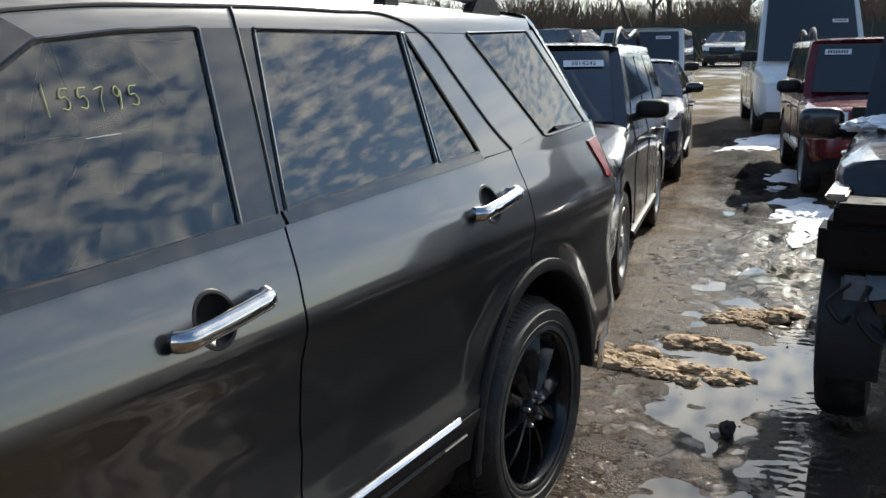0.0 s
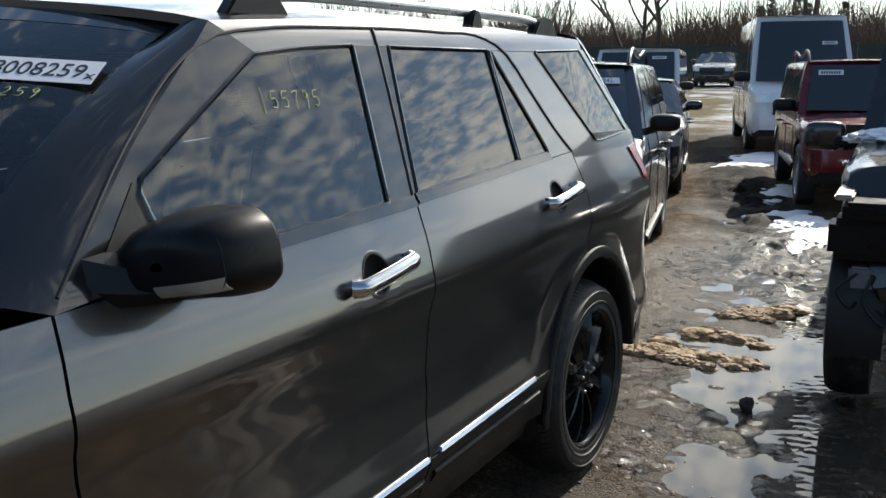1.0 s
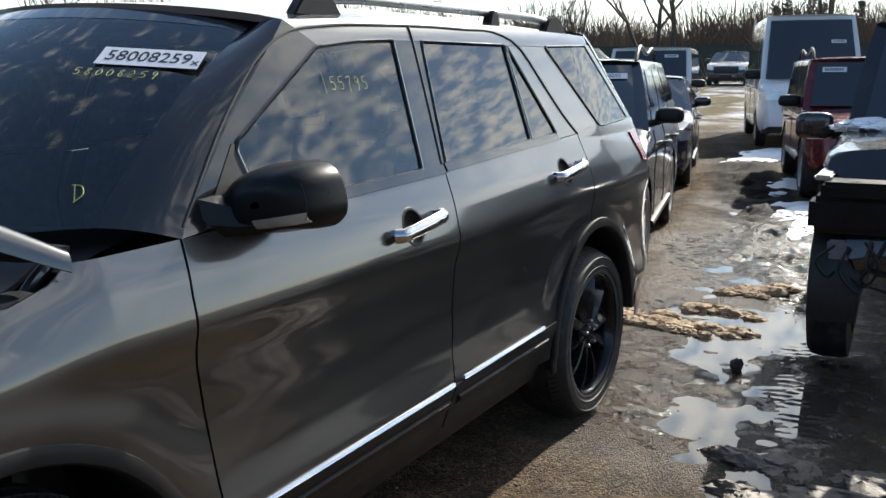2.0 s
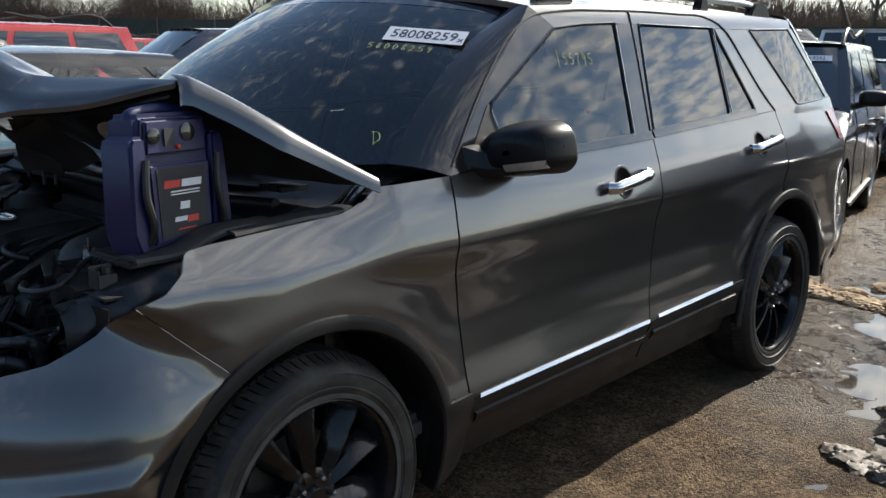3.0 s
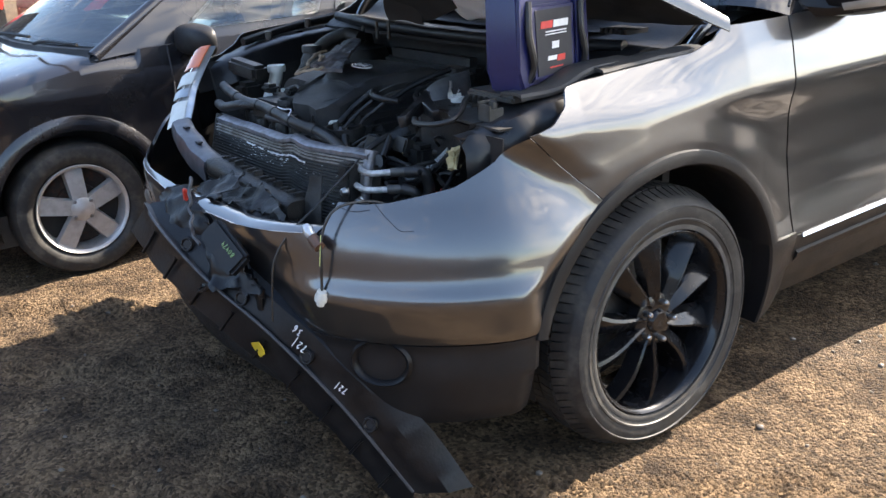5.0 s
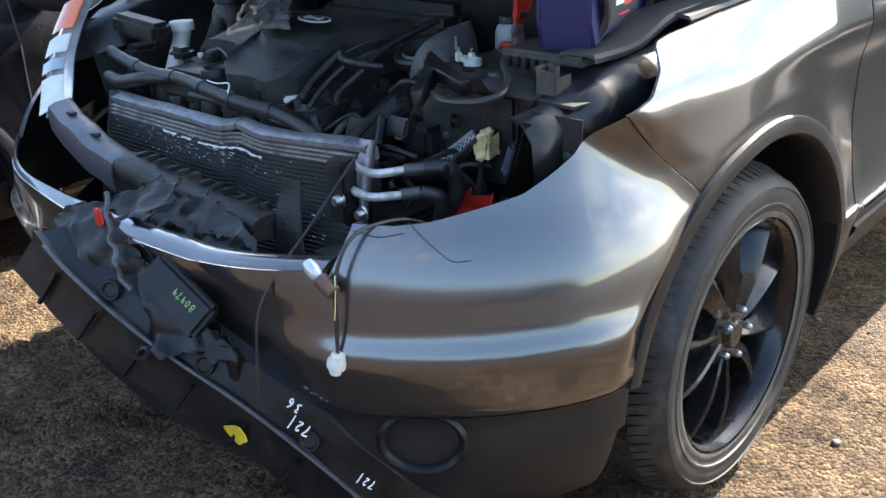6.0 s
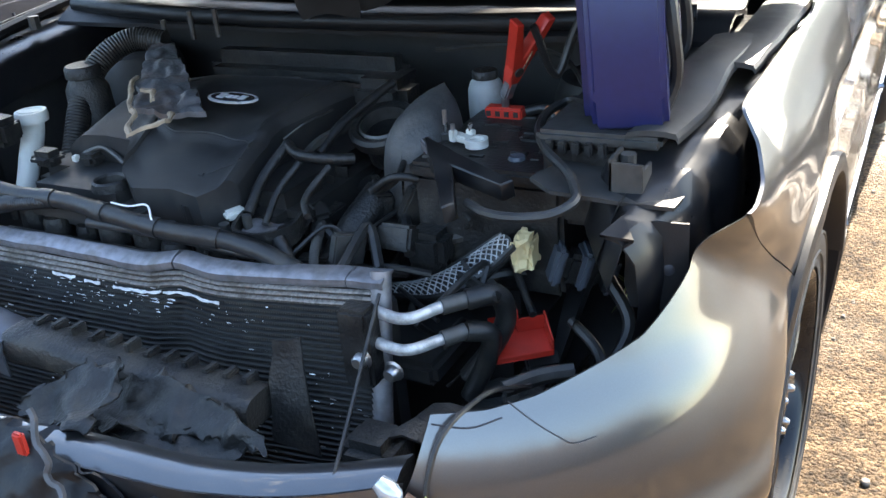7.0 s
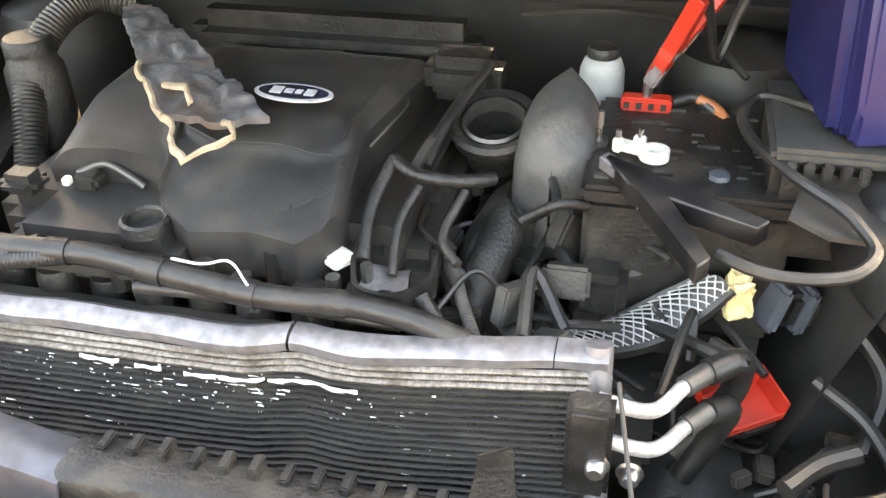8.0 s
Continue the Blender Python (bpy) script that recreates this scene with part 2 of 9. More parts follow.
def resample(pts, n, smooth=False):
    p = np.array([tuple(q) for q in pts], float)
    d = np.r_[0, np.cumsum(np.linalg.norm(np.diff(p, axis=0), axis=1))]
    t = np.linspace(0, d[-1], n)
    if smooth and len(p) > 2:
        m = np.gradient(p, d, axis=0)
        i = np.clip(np.searchsorted(d, t, side="right") - 1, 0, len(d) - 2)
        h = (d[i + 1] - d[i])[:, None]
        u = ((t - d[i])[:, None]) / h
        return ((2 * u**3 - 3 * u**2 + 1) * p[i] + (u**3 - 2 * u**2 + u) * h * m[i] + (-2 * u**3 + 3 * u**2) * p[i + 1] + (u**3 - u**2) * h * m[i + 1])
    return np.stack([np.interp(t, d, p[:, k]) for k in range(p.shape[1])], 1)


def coons(bottom, top, left, right, nu, nv, smooth=False):
    b, t = resample(bottom, nu, smooth), resample(top, nu, smooth)
    l, r = resample(left, nv, smooth), resample(right, nv, smooth)
    u, v = np.linspace(0, 1, nu)[:, None, None], np.linspace(0, 1, nv)[None, :, None]
    return ((1 - v) * b[:, None] + v * t[:, None] + (1 - u) * l[None] + u * r[None]
            - (1 - u) * (1 - v) * b[0] - u * (1 - v) * b[-1] - (1 - u) * v * t[0] - u * v * t[-1])


def sheet(bm, grid, flange=0.014, way=(-1, 0, 0)):
    """A grid of points as a skin with a turned-in edge on its rim."""
    nu, nv = grid.shape[:2]
    vs = [[bm.verts.new(tuple(grid[i, j])) for j in range(nv)] for i in range(nu)]
    for i in range(nu - 1):
        for j in range(nv - 1):
            bm.faces.new((vs[i][j], vs[i + 1][j], vs[i + 1][j + 1], vs[i][j + 1]))
    if flange:
        rim = [vs[i][0] for i in range(nu)] + [vs[nu - 1][j] for j in range(1, nv)] + [vs[i][nv - 1] for i in range(nu - 2, -1, -1)] + [vs[0][j] for j in range(nv - 2, 0, -1)]
        w = Vector(way) * flange
        top = [bm.verts.new(v.co) for v in rim]
        low = [bm.verts.new(v.co + w) for v in rim]
        for k in range(len(rim)):
            q = (k + 1) % len(rim)
            bm.faces.new((top[k], top[q], low[q], low[k]))
    return vs


def lathe(bm, profile, n=48, axis="X", centre=(0, 0, 0), closed=False):
    """profile: (radius, height) pairs round the axis."""
    rings = []
    for r, h in profile:
        ring = []
        for k in range(n):
            a = 2 * math.pi * k / n
            c, s = r * math.cos(a), r * math.sin(a)
            p = {"X": (h, c, s), "Y": (c, h, s), "Z": (c, s, h)}[axis]
            ring.append(bm.verts.new((p[0] + centre[0], p[1] + centre[1], p[2] + centre[2])))
        rings.append(ring)
    for a, b in zip(rings, rings[1:] + ([rings[0]] if closed else [])):
        for k in range(n):
            bm.faces.new((a[k], a[(k + 1) % n], b[(k + 1) % n], b[k]))
    return rings


def box(bm, lo, hi, bevel=0.0, m=None):
    r = bmesh.ops.create_cube(bm, size=1.0)
    lo, hi = Vector(lo), Vector(hi)
    mm = Matrix.Translation((lo + hi) / 2) @ Matrix.Diagonal((*(hi - lo), 1))
    if m is not None:
        mm = m @ mm
    vs = r["verts"]
    bmesh.ops.transform(bm, matrix=mm, verts=vs)
    if bevel:
        es = list({e for v in vs for e in v.link_edges})
        bmesh.ops.bevel(bm, geom=es, offset=bevel, segments=2, affect="EDGES")


def tube(bm, pts, radius, n=10, smooth=True, steps=None, caps=True):
    """A tube along points; radius: one number or one for each end."""
    steps = steps or max(4, len(pts) * 6)
    c = resample(pts, steps, smooth and len(pts) > 2)
    r0, r1 = radius if isinstance(radius, (tuple, list)) else (radius, radius)
    rings = []
    up = Vector((0.13, 0.21, 0.97)).normalized()
    for k in range(steps):
        t = Vector(c[min(k + 1, steps - 1)] - c[max(k - 1, 0)])
        t = t.normalized() if t.length > 1e-9 else Vector((0, 0, 1))
        s = t.cross(up)
        s = s.normalized() if s.length > 1e-3 else t.orthogonal().normalized()
        up = s.cross(t).normalized()
        r = r0 + (r1 - r0) * k / (steps - 1)
        rings.append([bm.verts.new(Vector(c[k]) + (s * math.cos(2 * math.pi * q / n) + up * math.sin(2 * math.pi * q / n)) * r) for q in range(n)])
    for a, b in zip(rings, rings[1:]):
        for q in range(n):
            bm.faces.new((a[q], a[(q + 1) % n], b[(q + 1) % n], b[q]))
    if caps and n > 2:
        bm.faces.new(rings[0][::-1]); bm.faces.new(rings[-1])


def slab(bm, outline, h0, h1, m=None):
    """A flat polygon (x, y) raised from h0 to h1, then placed by m."""
    m = m or Matrix()
    a = [bm.verts.new(m @ Vector((x, y, h0))) for x, y in outline]
    b = [bm.verts.new(m @ Vector((x, y, h1))) for x, y in outline]
    n = len(a)
    bm.faces.new(a[::-1]); bm.faces.new(b)
    for k in range(n):
        bm.faces.new((a[k], a[(k + 1) % n], b[(k + 1) % n], b[k]))


def lettering(name, text, size, m, material, parent=None, depth=0.0006, shear=0.0, label="", align="CENTER"):
    cu = bpy.data.curves.new(name, "FONT")
    cu.body, cu.size, cu.extrude, cu.shear = text, size, depth, shear
    cu.align_x, cu.align_y, cu.resolution_u = align, "CENTER", 3
    tmp = bpy.data.objects.new(name, cu)
    scene.collection.objects.link(tmp)
    bpy.context.view_layer.update()
    me = bpy.data.meshes.new_from_object(tmp.evaluated_get(bpy.context.evaluated_depsgraph_get()))
    bpy.data.objects.remove(tmp)
    me.name = name
    me.materials.clear()
    me.materials.append(material)
    ob = new(name, me)
    me.transform(m)
    if parent is not None:
        ob.parent = parent
    if label:
        ob["label"] = label
    return ob


def face_pose(origin, right, normal):
    """A pose whose x runs along right and whose z is the normal."""
    x = Vector(right).normalized()
    z = Vector(normal)
    z = (z - x * z.dot(x)).normalized()
    y = z.cross(x)
    m = Matrix((x, y, z)).transposed().to_4x4()
    m.translation = origin
    return m


RNG = np.random.default_rng(7)
LATTICE = RNG.random((257, 257))


def value_noise(x, y):
    xi, yi = np.floor(x).astype(int), np.floor(y).astype(int)
    fx, fy = x - xi, y - yi
    fx, fy = fx * fx * (3 - 2 * fx), fy * fy * (3 - 2 * fy)
    g = lambda a, b: LATTICE[np.mod(a, 256), np.mod(b, 256)]
    return (g(xi, yi) * (1 - fx) + g(xi + 1, yi) * fx) * (1 - fy) + (g(xi, yi + 1) * (1 - fx) + g(xi + 1, yi + 1) * fx) * fy


def fbm(x, y, octaves=4):
    s, a = 0.0, 0.5
    for k in range(octaves):
        s = s + a * (value_noise(x * 2**k + 17 * k, y * 2**k + 31 * k) - 0.5)
        a *= 0.5
    return s


def rise(x, y):
    """The ground climbs gently beyond the parked rows."""
    t = np.clip((np.hypot(np.asarray(x, float), np.asarray(y, float) - 3) - 19) / 20, 0, 1)
    return 0.9 * t * t * (3 - 2 * t)


# ---- ground ----
def axis_steps(lo, hi, fine, far):
    inner = np.arange(lo, hi, fine)
    out, s = [hi], fine
    while out[-1] < far:
        s *= 1.13
        out.append(out[-1] + s)
    neg, s = [lo - fine], fine
    while neg[-1] > -far:
        s *= 1.13
        neg.append(neg[-1] - s)
    return np.array(neg[::-1] + list(inner) + out)


def lane_x(y):
    """The middle of the wet lane between the rows."""
    return 1.40 - 0.21 * (y - 4)


def ground_height(x, y):
    near = np.clip(1.2 - np.hypot(x - 1, y - 4) / 40, 0, 1)
    xw = x + 0.11 * fbm(x * 5.3 + 7, y * 4.1, 2)
    yw = y + 0.11 * fbm(x * 4.7, y * 5.9 + 3, 2)
    u, v = 0.82 * xw + 0.57 * yw, 0.82 * yw - 0.57 * xw
    h = 0.05 * fbm(x * 0.55, y * 0.55, 3) * near + 0.045 * fbm(u * 2.1, v * 2.1, 4) * near + 0.019 * fbm(u * 7.3, v * 10.1, 3) * near
    lane = np.exp(-((x - lane_x(y)) / 0.62) ** 4) * np.clip((y - 0.6) / 1.6, 0, 1)
    h = h - 0.020 * lane
    # churned mud beside the lane
    mud = np.exp(-((x - 1.02 + 0.29 * (y - 7)) / 0.46) ** 2) * np.clip((y - 5.4) / 1.6, 0, 1) * np.clip((24 - y) / 6, 0, 1)
    h = h + mud * (0.30 * fbm(x * 3.3, y * 3.3, 5) + 0.035)
    # tyre tread marks
    for cx, w, lean in ((1.86, 0.12, -0.2), (0.62, 0.14, -0.2), (-1.42, 0.12, 0.9), (-0.72, 0.13, 0.75), (0.35, 0.12, 0.75)):
        line = cx + lean * (y - 3 if lean < 0 else y + 1.2)
        track = np.exp(-((x - line) / w) ** 4)
        keep = (y > 3.1) if lean < 0 else (y < 0.3)
        h = h + track * ((0.011 if lean < 0 else 0.016) * np.sin(y * 2 * np.pi / 0.075 + 1.5 * np.sin(x * 30)) - 0.006) * near * keep
    # soft trampled ground before the nose
    front = np.exp(-((x + 0.6) / 1.5) ** 4 - ((y + 1.9) / 1.1) ** 4)
    h = h + front * (0.030 * fbm(u * 4.6 + 3, v * 4.6, 3) - 0.012 * np.clip(fbm(u * 8 + 20, v * 8, 2) * 8, -1, 1))
    # scuffed prints in the soft gravel
    pits = fbm(x * 3.1 + 40, y * 3.1, 2)
    h = h - 0.022 * np.clip((pits - 0.13) / 0.07, 0, 1) * near * np.clip((0.55 - lane), 0, 1)
    # the parked car's tyres stand level
    for cx, cy in ((0.86, 0), (-0.86, 0), (0.86, 2.86), (-0.86, 2.86)):
        k = np.exp(-(np.hypot(x - cx, y - cy) / 0.28) ** 4)
        h = h * (1 - k) + 0.0 * k
    return h + rise(x, y)


gx, gy = axis_steps(-2.6, 4.2, 0.030, 420), axis_steps(-2.8, 13.0, 0.032, 520)
GX, GY = np.meshgrid(gx, gy, indexing="ij")
GZ = ground_height(GX, GY)
nx, ny = GX.shape
idx = np.arange(nx * ny).reshape(nx, ny)
g_faces = np.stack([idx[:-1, :-1], idx[1:, :-1], idx[1:, 1:], idx[:-1, 1:]], -1).reshape(-1, 4)
g_me = bpy.data.meshes.new("ground")
g_me.from_pydata(np.stack([GX, GY, GZ], -1).reshape(-1, 3), [], g_faces)
g_me.polygons.foreach_set("use_smooth", [True] * len(g_me.polygons))
# how churned and how wet the ground is, with some tone painted in
churn_tone = np.exp(-((GX - 1.02 + 0.29 * (GY - 7)) / 0.5) ** 2) * np.clip((GY - 5.2) / 1.2, 0, 1) * np.clip((25 - GY) / 6, 0, 1)
# before the nose both are cut, painting sky light onto the shaded ground
front = np.exp(-((GX + 0.8) / 1.9) ** 4 - ((GY + 1.9) / 1.5) ** 4)
churn_tone = np.clip(churn_tone * 1.9 + 1.4 * fbm(GX * 1.7, GY * 1.7, 4) - 0.08, 0, 1) * (1 - 0.85 * front)
soak_tone = np.exp(-((GX - lane_x(GY)) / 1.0) ** 4) * np.clip((GY - 1.7) / 1.3, 0, 1)
soak_tone = soak_tone - 0.45 * front
soak_tone = soak_tone * (1 - 0.75 * np.clip((GY - 7.5) / 2.5, 0, 1))
# mostly unseen ground, darkened so the doors and bumper reflect a darker yard
far_dark = np.clip(np.maximum((GX - 2.7) / 0.8, (-3.0 - GY) / 0.8), 0, 1) * np.clip((30 - np.hypot(GX, GY)) / 10, 0, 1)
soak_tone = np.maximum(soak_tone, 0.62 * far_dark)
soak_tone = np.clip(soak_tone * 1.25 + 1.3 * fbm(GX * 1.1 + 9, GY * 1.1, 4) - 0.12, 0, 1)
for at_name, at_values in (("churn_tone", churn_tone), ("soak_tone", soak_tone)):
    g_me.attributes.new(at_name, "FLOAT", "POINT").data.foreach_set("value", at_values.reshape(-1).astype(np.float32))
ground = tagged(new("ground", g_me), "wet muddy gravel yard with tyre tracks and puddles", "ground", kind="structure")


def ground_material():
    m = bpy.data.materials.new("wet gravel and mud")
    m.use_nodes = True
    n, l = m.node_tree.nodes, m.node_tree.links
    b = n["Principled BSDF"]
    geo = n.new("ShaderNodeNewGeometry")

    def noise_node(scale, detail=5, rough=0.6):
        k = n.new("ShaderNodeTexNoise")
        k.inputs["Scale"].default_value, k.inputs["Detail"].default_value, k.inputs["Roughness"].default_value = scale, detail, rough
        l.new(geo.outputs["Position"], k.inputs["Vector"])
        return k

    def ranged(source, lo, hi, to_lo, to_hi):
        k = n.new("ShaderNodeMapRange")
        for key, value in (("From Min", lo), ("From Max", hi), ("To Min", to_lo), ("To Max", to_hi)):
            k.inputs[key].default_value = value
        l.new(source, k.inputs["Value"])
        return k.outputs[0]

    def sums(kind, a, q):
        k = n.new("ShaderNodeMath"); k.operation = kind
        l.new(a, k.inputs[0])
        if isinstance(q, float):
            k.inputs[1].default_value = q
        else:
            l.new(q, k.inputs[1])
        return k.outputs[0]

    def blend(kind, fac, a, q):
        k = n.new("ShaderNodeMixRGB"); k.blend_type = kind
        for source, socket in ((fac, k.inputs["Fac"]), (a, k.inputs["Color1"]), (q, k.inputs["Color2"])):
            if isinstance(source, (float, tuple)):
                socket.default_value = source
            else:
                l.new(source, socket)
        return k.outputs[0]

    mid, fine, coarse = noise_node(4.5, 6), noise_node(110, 6, 0.7), noise_node(30, 6, 0.7)
    vor = n.new("ShaderNodeTexVoronoi"); vor.inputs["Scale"].default_value = 95
    l.new(geo.outputs["Position"], vor.inputs["Vector"])
    ramp = n.new("ShaderNodeValToRGB")
    e = ramp.color_ramp.elements
    e[0].position, e[0].color = 0.32, (0.066, 0.043, 0.026, 1)
    e[1].position, e[1].color = 0.70, (0.25, 0.168, 0.098, 1)
    l.new(mid.outputs["Fac"], ramp.inputs[0])
    # stones and grit of many tones
    tsep = n.new("ShaderNodeSeparateColor"); l.new(vor.outputs["Color"], tsep.inputs[0])
    colour = blend("OVERLAY", 0.8, ramp.outputs[0], fine.outputs["Fac"])
    colour = blend("MULTIPLY", 1.0, colour, ranged(tsep.outputs[0], 0, 1, 0.35, 1.65))
    colour = blend("MULTIPLY", 1.0, colour, ranged(coarse.outputs["Fac"], 0.3, 0.7, 0.62, 1.3))
    # dark churned mud, soaked ground, and the tones painted through both
    ch = n.new("ShaderNodeAttribute"); ch.attribute_name = "churn_tone"
    so = n.new("ShaderNodeAttribute"); so.attribute_name = "soak_tone"
    colour = blend("MIX", ch.outputs["Fac"], colour, (0.024, 0.017, 0.013, 1))
    colour = blend("MULTIPLY", so.outputs["Fac"], colour, (0.40, 0.375, 0.35, 1))
    # grass and snow far off
    sep = n.new("ShaderNodeSeparateXYZ"); l.new(geo.outputs["Position"], sep.inputs[0])
    patch = n.new("ShaderNodeValToRGB")
    pe = patch.color_ramp.elements
    pe[0].position, pe[0].color = 0.44, (0.16, 0.12, 0.05, 1)
    pe[1].position, pe[1].color = 0.56, (0.7, 0.7, 0.72, 1)
    pn = noise_node(0.45, 6); l.new(pn.outputs["Fac"], patch.inputs[0])
    colour = blend("MIX", ranged(sep.outputs["Y"], 22, 27, 0, 1), colour, patch.outputs[0])
    l.new(colour, b.inputs["Base Color"])
    # a thin ragged film of melt water on the soaked ground
    rag = noise_node(7, 9, 0.68)
    film = sums("ADD", so.outputs["Fac"], ranged(rag.outputs["Fac"], 0.25, 0.75, -0.62, 0.62))
    film = ranged(film, 0.93, 1.10, 0.0, 1.0)
    damp = ranged(so.outputs["Fac"], 0.15, 0.8, 0.85, 0.46)
    rough = n.new("ShaderNodeMix")
    rough.inputs[3].default_value = 0.09
    l.new(film, rough.inputs[0]); l.new(damp, rough.inputs[2])
    l.new(rough.outputs[0], b.inputs["Roughness"])
    l.new(ranged(so.outputs["Fac"], 0.1, 0.6, 0.18, 0.38), b.inputs["Specular IOR Level"])
    # grit relief, drowned where the film lies
    height = sums("ADD", sums("MULTIPLY", coarse.outputs["Fac"], 0.55), sums("MULTIPLY", fine.outputs["Fac"], 1.0))
    height = sums("SUBTRACT", height, sums("MULTIPLY", vor.outputs["Distance"], 0.65))
    height = sums("MULTIPLY", height, ranged(film, 0, 1, 1.0, 0.10))
    bp = n.new("ShaderNodeBump"); bp.inputs["Strength"].default_value = 1.0; bp.inputs["Distance"].default_value = 0.03
    l.new(height, bp.inputs["Height"]); l.new(bp.outputs[0], b.inputs["Normal"])
    return m


g_me.materials.append(ground_material())

WATER = mat("muddy puddle water", (0.05, 0.042, 0.032), 0.04, grain=0.2, scale=3, rvar=0.03, spec=0.6, bump=0.02, bscale=8)
wx, wy = np.linspace(-0.85, 0.85, 30), np.linspace(1.3, 9.5, 60)
wv = [(lane_x(y) + x, y, -0.0265) for x in wx for y in wy]
wf = [(i * 60 + j, (i + 1) * 60 + j, (i + 1) * 60 + j + 1, i * 60 + j + 1) for i in range(29) for j in range(59)]
tagged(from_lists("water", wv, wf, WATER), "shallow brown puddle water lying in the wheel ruts", "puddle", kind="structure")


# ---- the grey SUV: skin ----
SIDE_Z = [0.25, 0.33, 0.45, 0.505, 0.56, 0.62, 0.75, 0.90, 0.975, 1.0, 1.10, 1.19, 1.66, 1.72, 1.77]
SIDE_X = [0.90, 0.93, 0.962, 0.984, 0.972, 0.957, 0.948, 0.958, 0.980, 0.979, 0.953, 0.918, 0.745, 0.70, 0.60]
AXLES, HUB_Z = (0.0, 2.86), 0.382
SEC_Z = np.arange(0.2, 1.80, 0.004)
SEC_X = np.interp(SEC_Z, SIDE_Z, SIDE_X)
SEC_W = np.exp(-0.5 * (np.arange(-14, 15) * 0.004 / 0.016) ** 2)
SEC_X = np.convolve(np.pad(SEC_X, 14, mode="edge"), SEC_W / SEC_W.sum(), mode="valid")


BUMP_Z = [0.24, 0.30, 0.40, 0.49, 0.505, 0.56, 0.60, 0.618, 0.632, 0.65, 0.667, 0.69, 0.72, 0.75, 0.78, 0.81, 0.85, 0.92, 1.0, 1.1]
BUMP_O = [-0.06, -0.025, -0.002, -0.004, 0.014, 0.028, 0.038, 0.040, 0.035, 0.024, 0.017, 0.013, 0.007, -0.002, -0.014, -0.028, -0.049, -0.078, -0.112, -0.16]
BSEC_Z = np.arange(0.2, 1.12, 0.003)
BSEC_O = np.convolve(np.pad(np.interp(BSEC_Z, BUMP_Z, BUMP_O), 10, mode="edge"), np.hanning(23)[1:-1] / np.hanning(23).sum(), mode="valid")


def corner_blend(k, z):
    """0 on the upright side, 1 on the sloping nose; the crease runs down and forward."""
    w = (k - np.interp(z, (0.5, 0.62, 0.79, 0.86, 0.95, 1.0), (0.44, 0.44, 0.23, 0.24, 0.37, 0.46))) / np.interp(z, (0.62, 0.79, 0.86), (0.09, 0.11, 0.20))
    w = min(1.0, max(0.0, w))
    return w * w * (3 - 2 * w)


def side_base(y, z):
    """Half width of the body side before the nose slopes away."""
    zc = z - 0.012 * max(0.0, y - 0.5) * min(1.0, max(0.0, (1.24 - z) / 0.18))
    x = np.interp(zc, SEC_Z, SEC_X)
    if y < -0.2:
        x -= 0.10 * (-(y + 0.2)) ** 1.6
    if y > 3.0:
        x -= 0.06 * (y - 3.0) ** 1.5
    if z > 1.19:
        x -= 0.02 * max(0.0, 1.0 - y)
    t = min(1.0, max(0.0, (0.3 - y) / 0.6))
    if z > 0.82:
        x -= t * 0.95 * (z - 0.82) ** 2
    for a in AXLES:
        r = math.hypot(y - a, z - HUB_Z)
        reach = 0.665 if a == 0 else 0.60
        if r < reach and z > 0.4:
            k = min(1.0, max(0.0, (reach - r) / (0.155 if a == 0 else 0.10)))
            k = k * k * (3 - 2 * k)
            x = x * (1 - k) + max(x, 0.982 - (0.013 * min(1.0, max(0.0, (y - 0.1) / 0.3)) if a == 0 else 0) - (0.02 * min(1.0, max(0.0, (-0.12 - y) / 0.3)) if a == 0 else 0.014)) * k
    return float(x)


def side_x(y, z):
    """Half width of the body side at length y and height z."""
    x = side_base(y, z)
    if y < -0.15 and z > 0.5:
        w = corner_blend(-y, z)
        x = x * (1 - w) + (0.985 + np.interp(z, BSEC_Z, BSEC_O) - 0.10 * max(0.0, -y - 0.2) ** 1.6) * w
    return float(x)


def on_side(grid, out=0.0, sign=1):
    g = np.zeros(grid.shape[:2] + (3,))
    for i in range(grid.shape[0]):
        for j in range(grid.shape[1]):
            y, z = grid[i, j]
            g[i, j] = (sign * (side_x(y, z) + out), y, z)
    return g


def arch_point(a, r, d):
    """A point of a wheel arch; the rear one stands taller than it is long."""
    ky, kz = ((1.0, 1.0), (0.945, 1.05))[a]
    return AXLES[a] + ky * r * math.cos(radians(d)), HUB_Z + kz * r * math.sin(radians(d))


def arc(a, r, deg0, deg1, n=12):
    return [arch_point(a, r, d) for d in np.linspace(deg0, deg1, n)]


suv = empty("suv", "grey metallic SUV with crushed front and buckled open hood", "car")


def side_panel(name, grid, material, parent, label="", out=0.0, flange=0.016, sides=(1, -1)):
    obs = []
    for s in sides:
        bm = bmesh.new()
        sheet(bm, on_side(grid, out, s), flange, (-s, 0, 0))
        obs.append(part(name, bm, material, parent, label))
    return obs


DOOR_F_L = [(0.567, 0.515), (0.548, 0.74), (0.508, 0.95), (0.512, 1.05), (0.525, 1.172)]
DOOR_FR = [(1.605, 0.530), (1.642, 0.70), (1.650, 1.05), (1.668, 1.208)]
DOOR_RR = [(2.405, 0.552)] + arc(1, 0.49, 157, 99, 8) + [(2.790, 0.92), (2.786, 1.0), (2.800, 1.16), (2.790, 1.262)]


def shift(pts, dy, dz=0):
    return [(y + dy, z + dz) for y, z in pts]


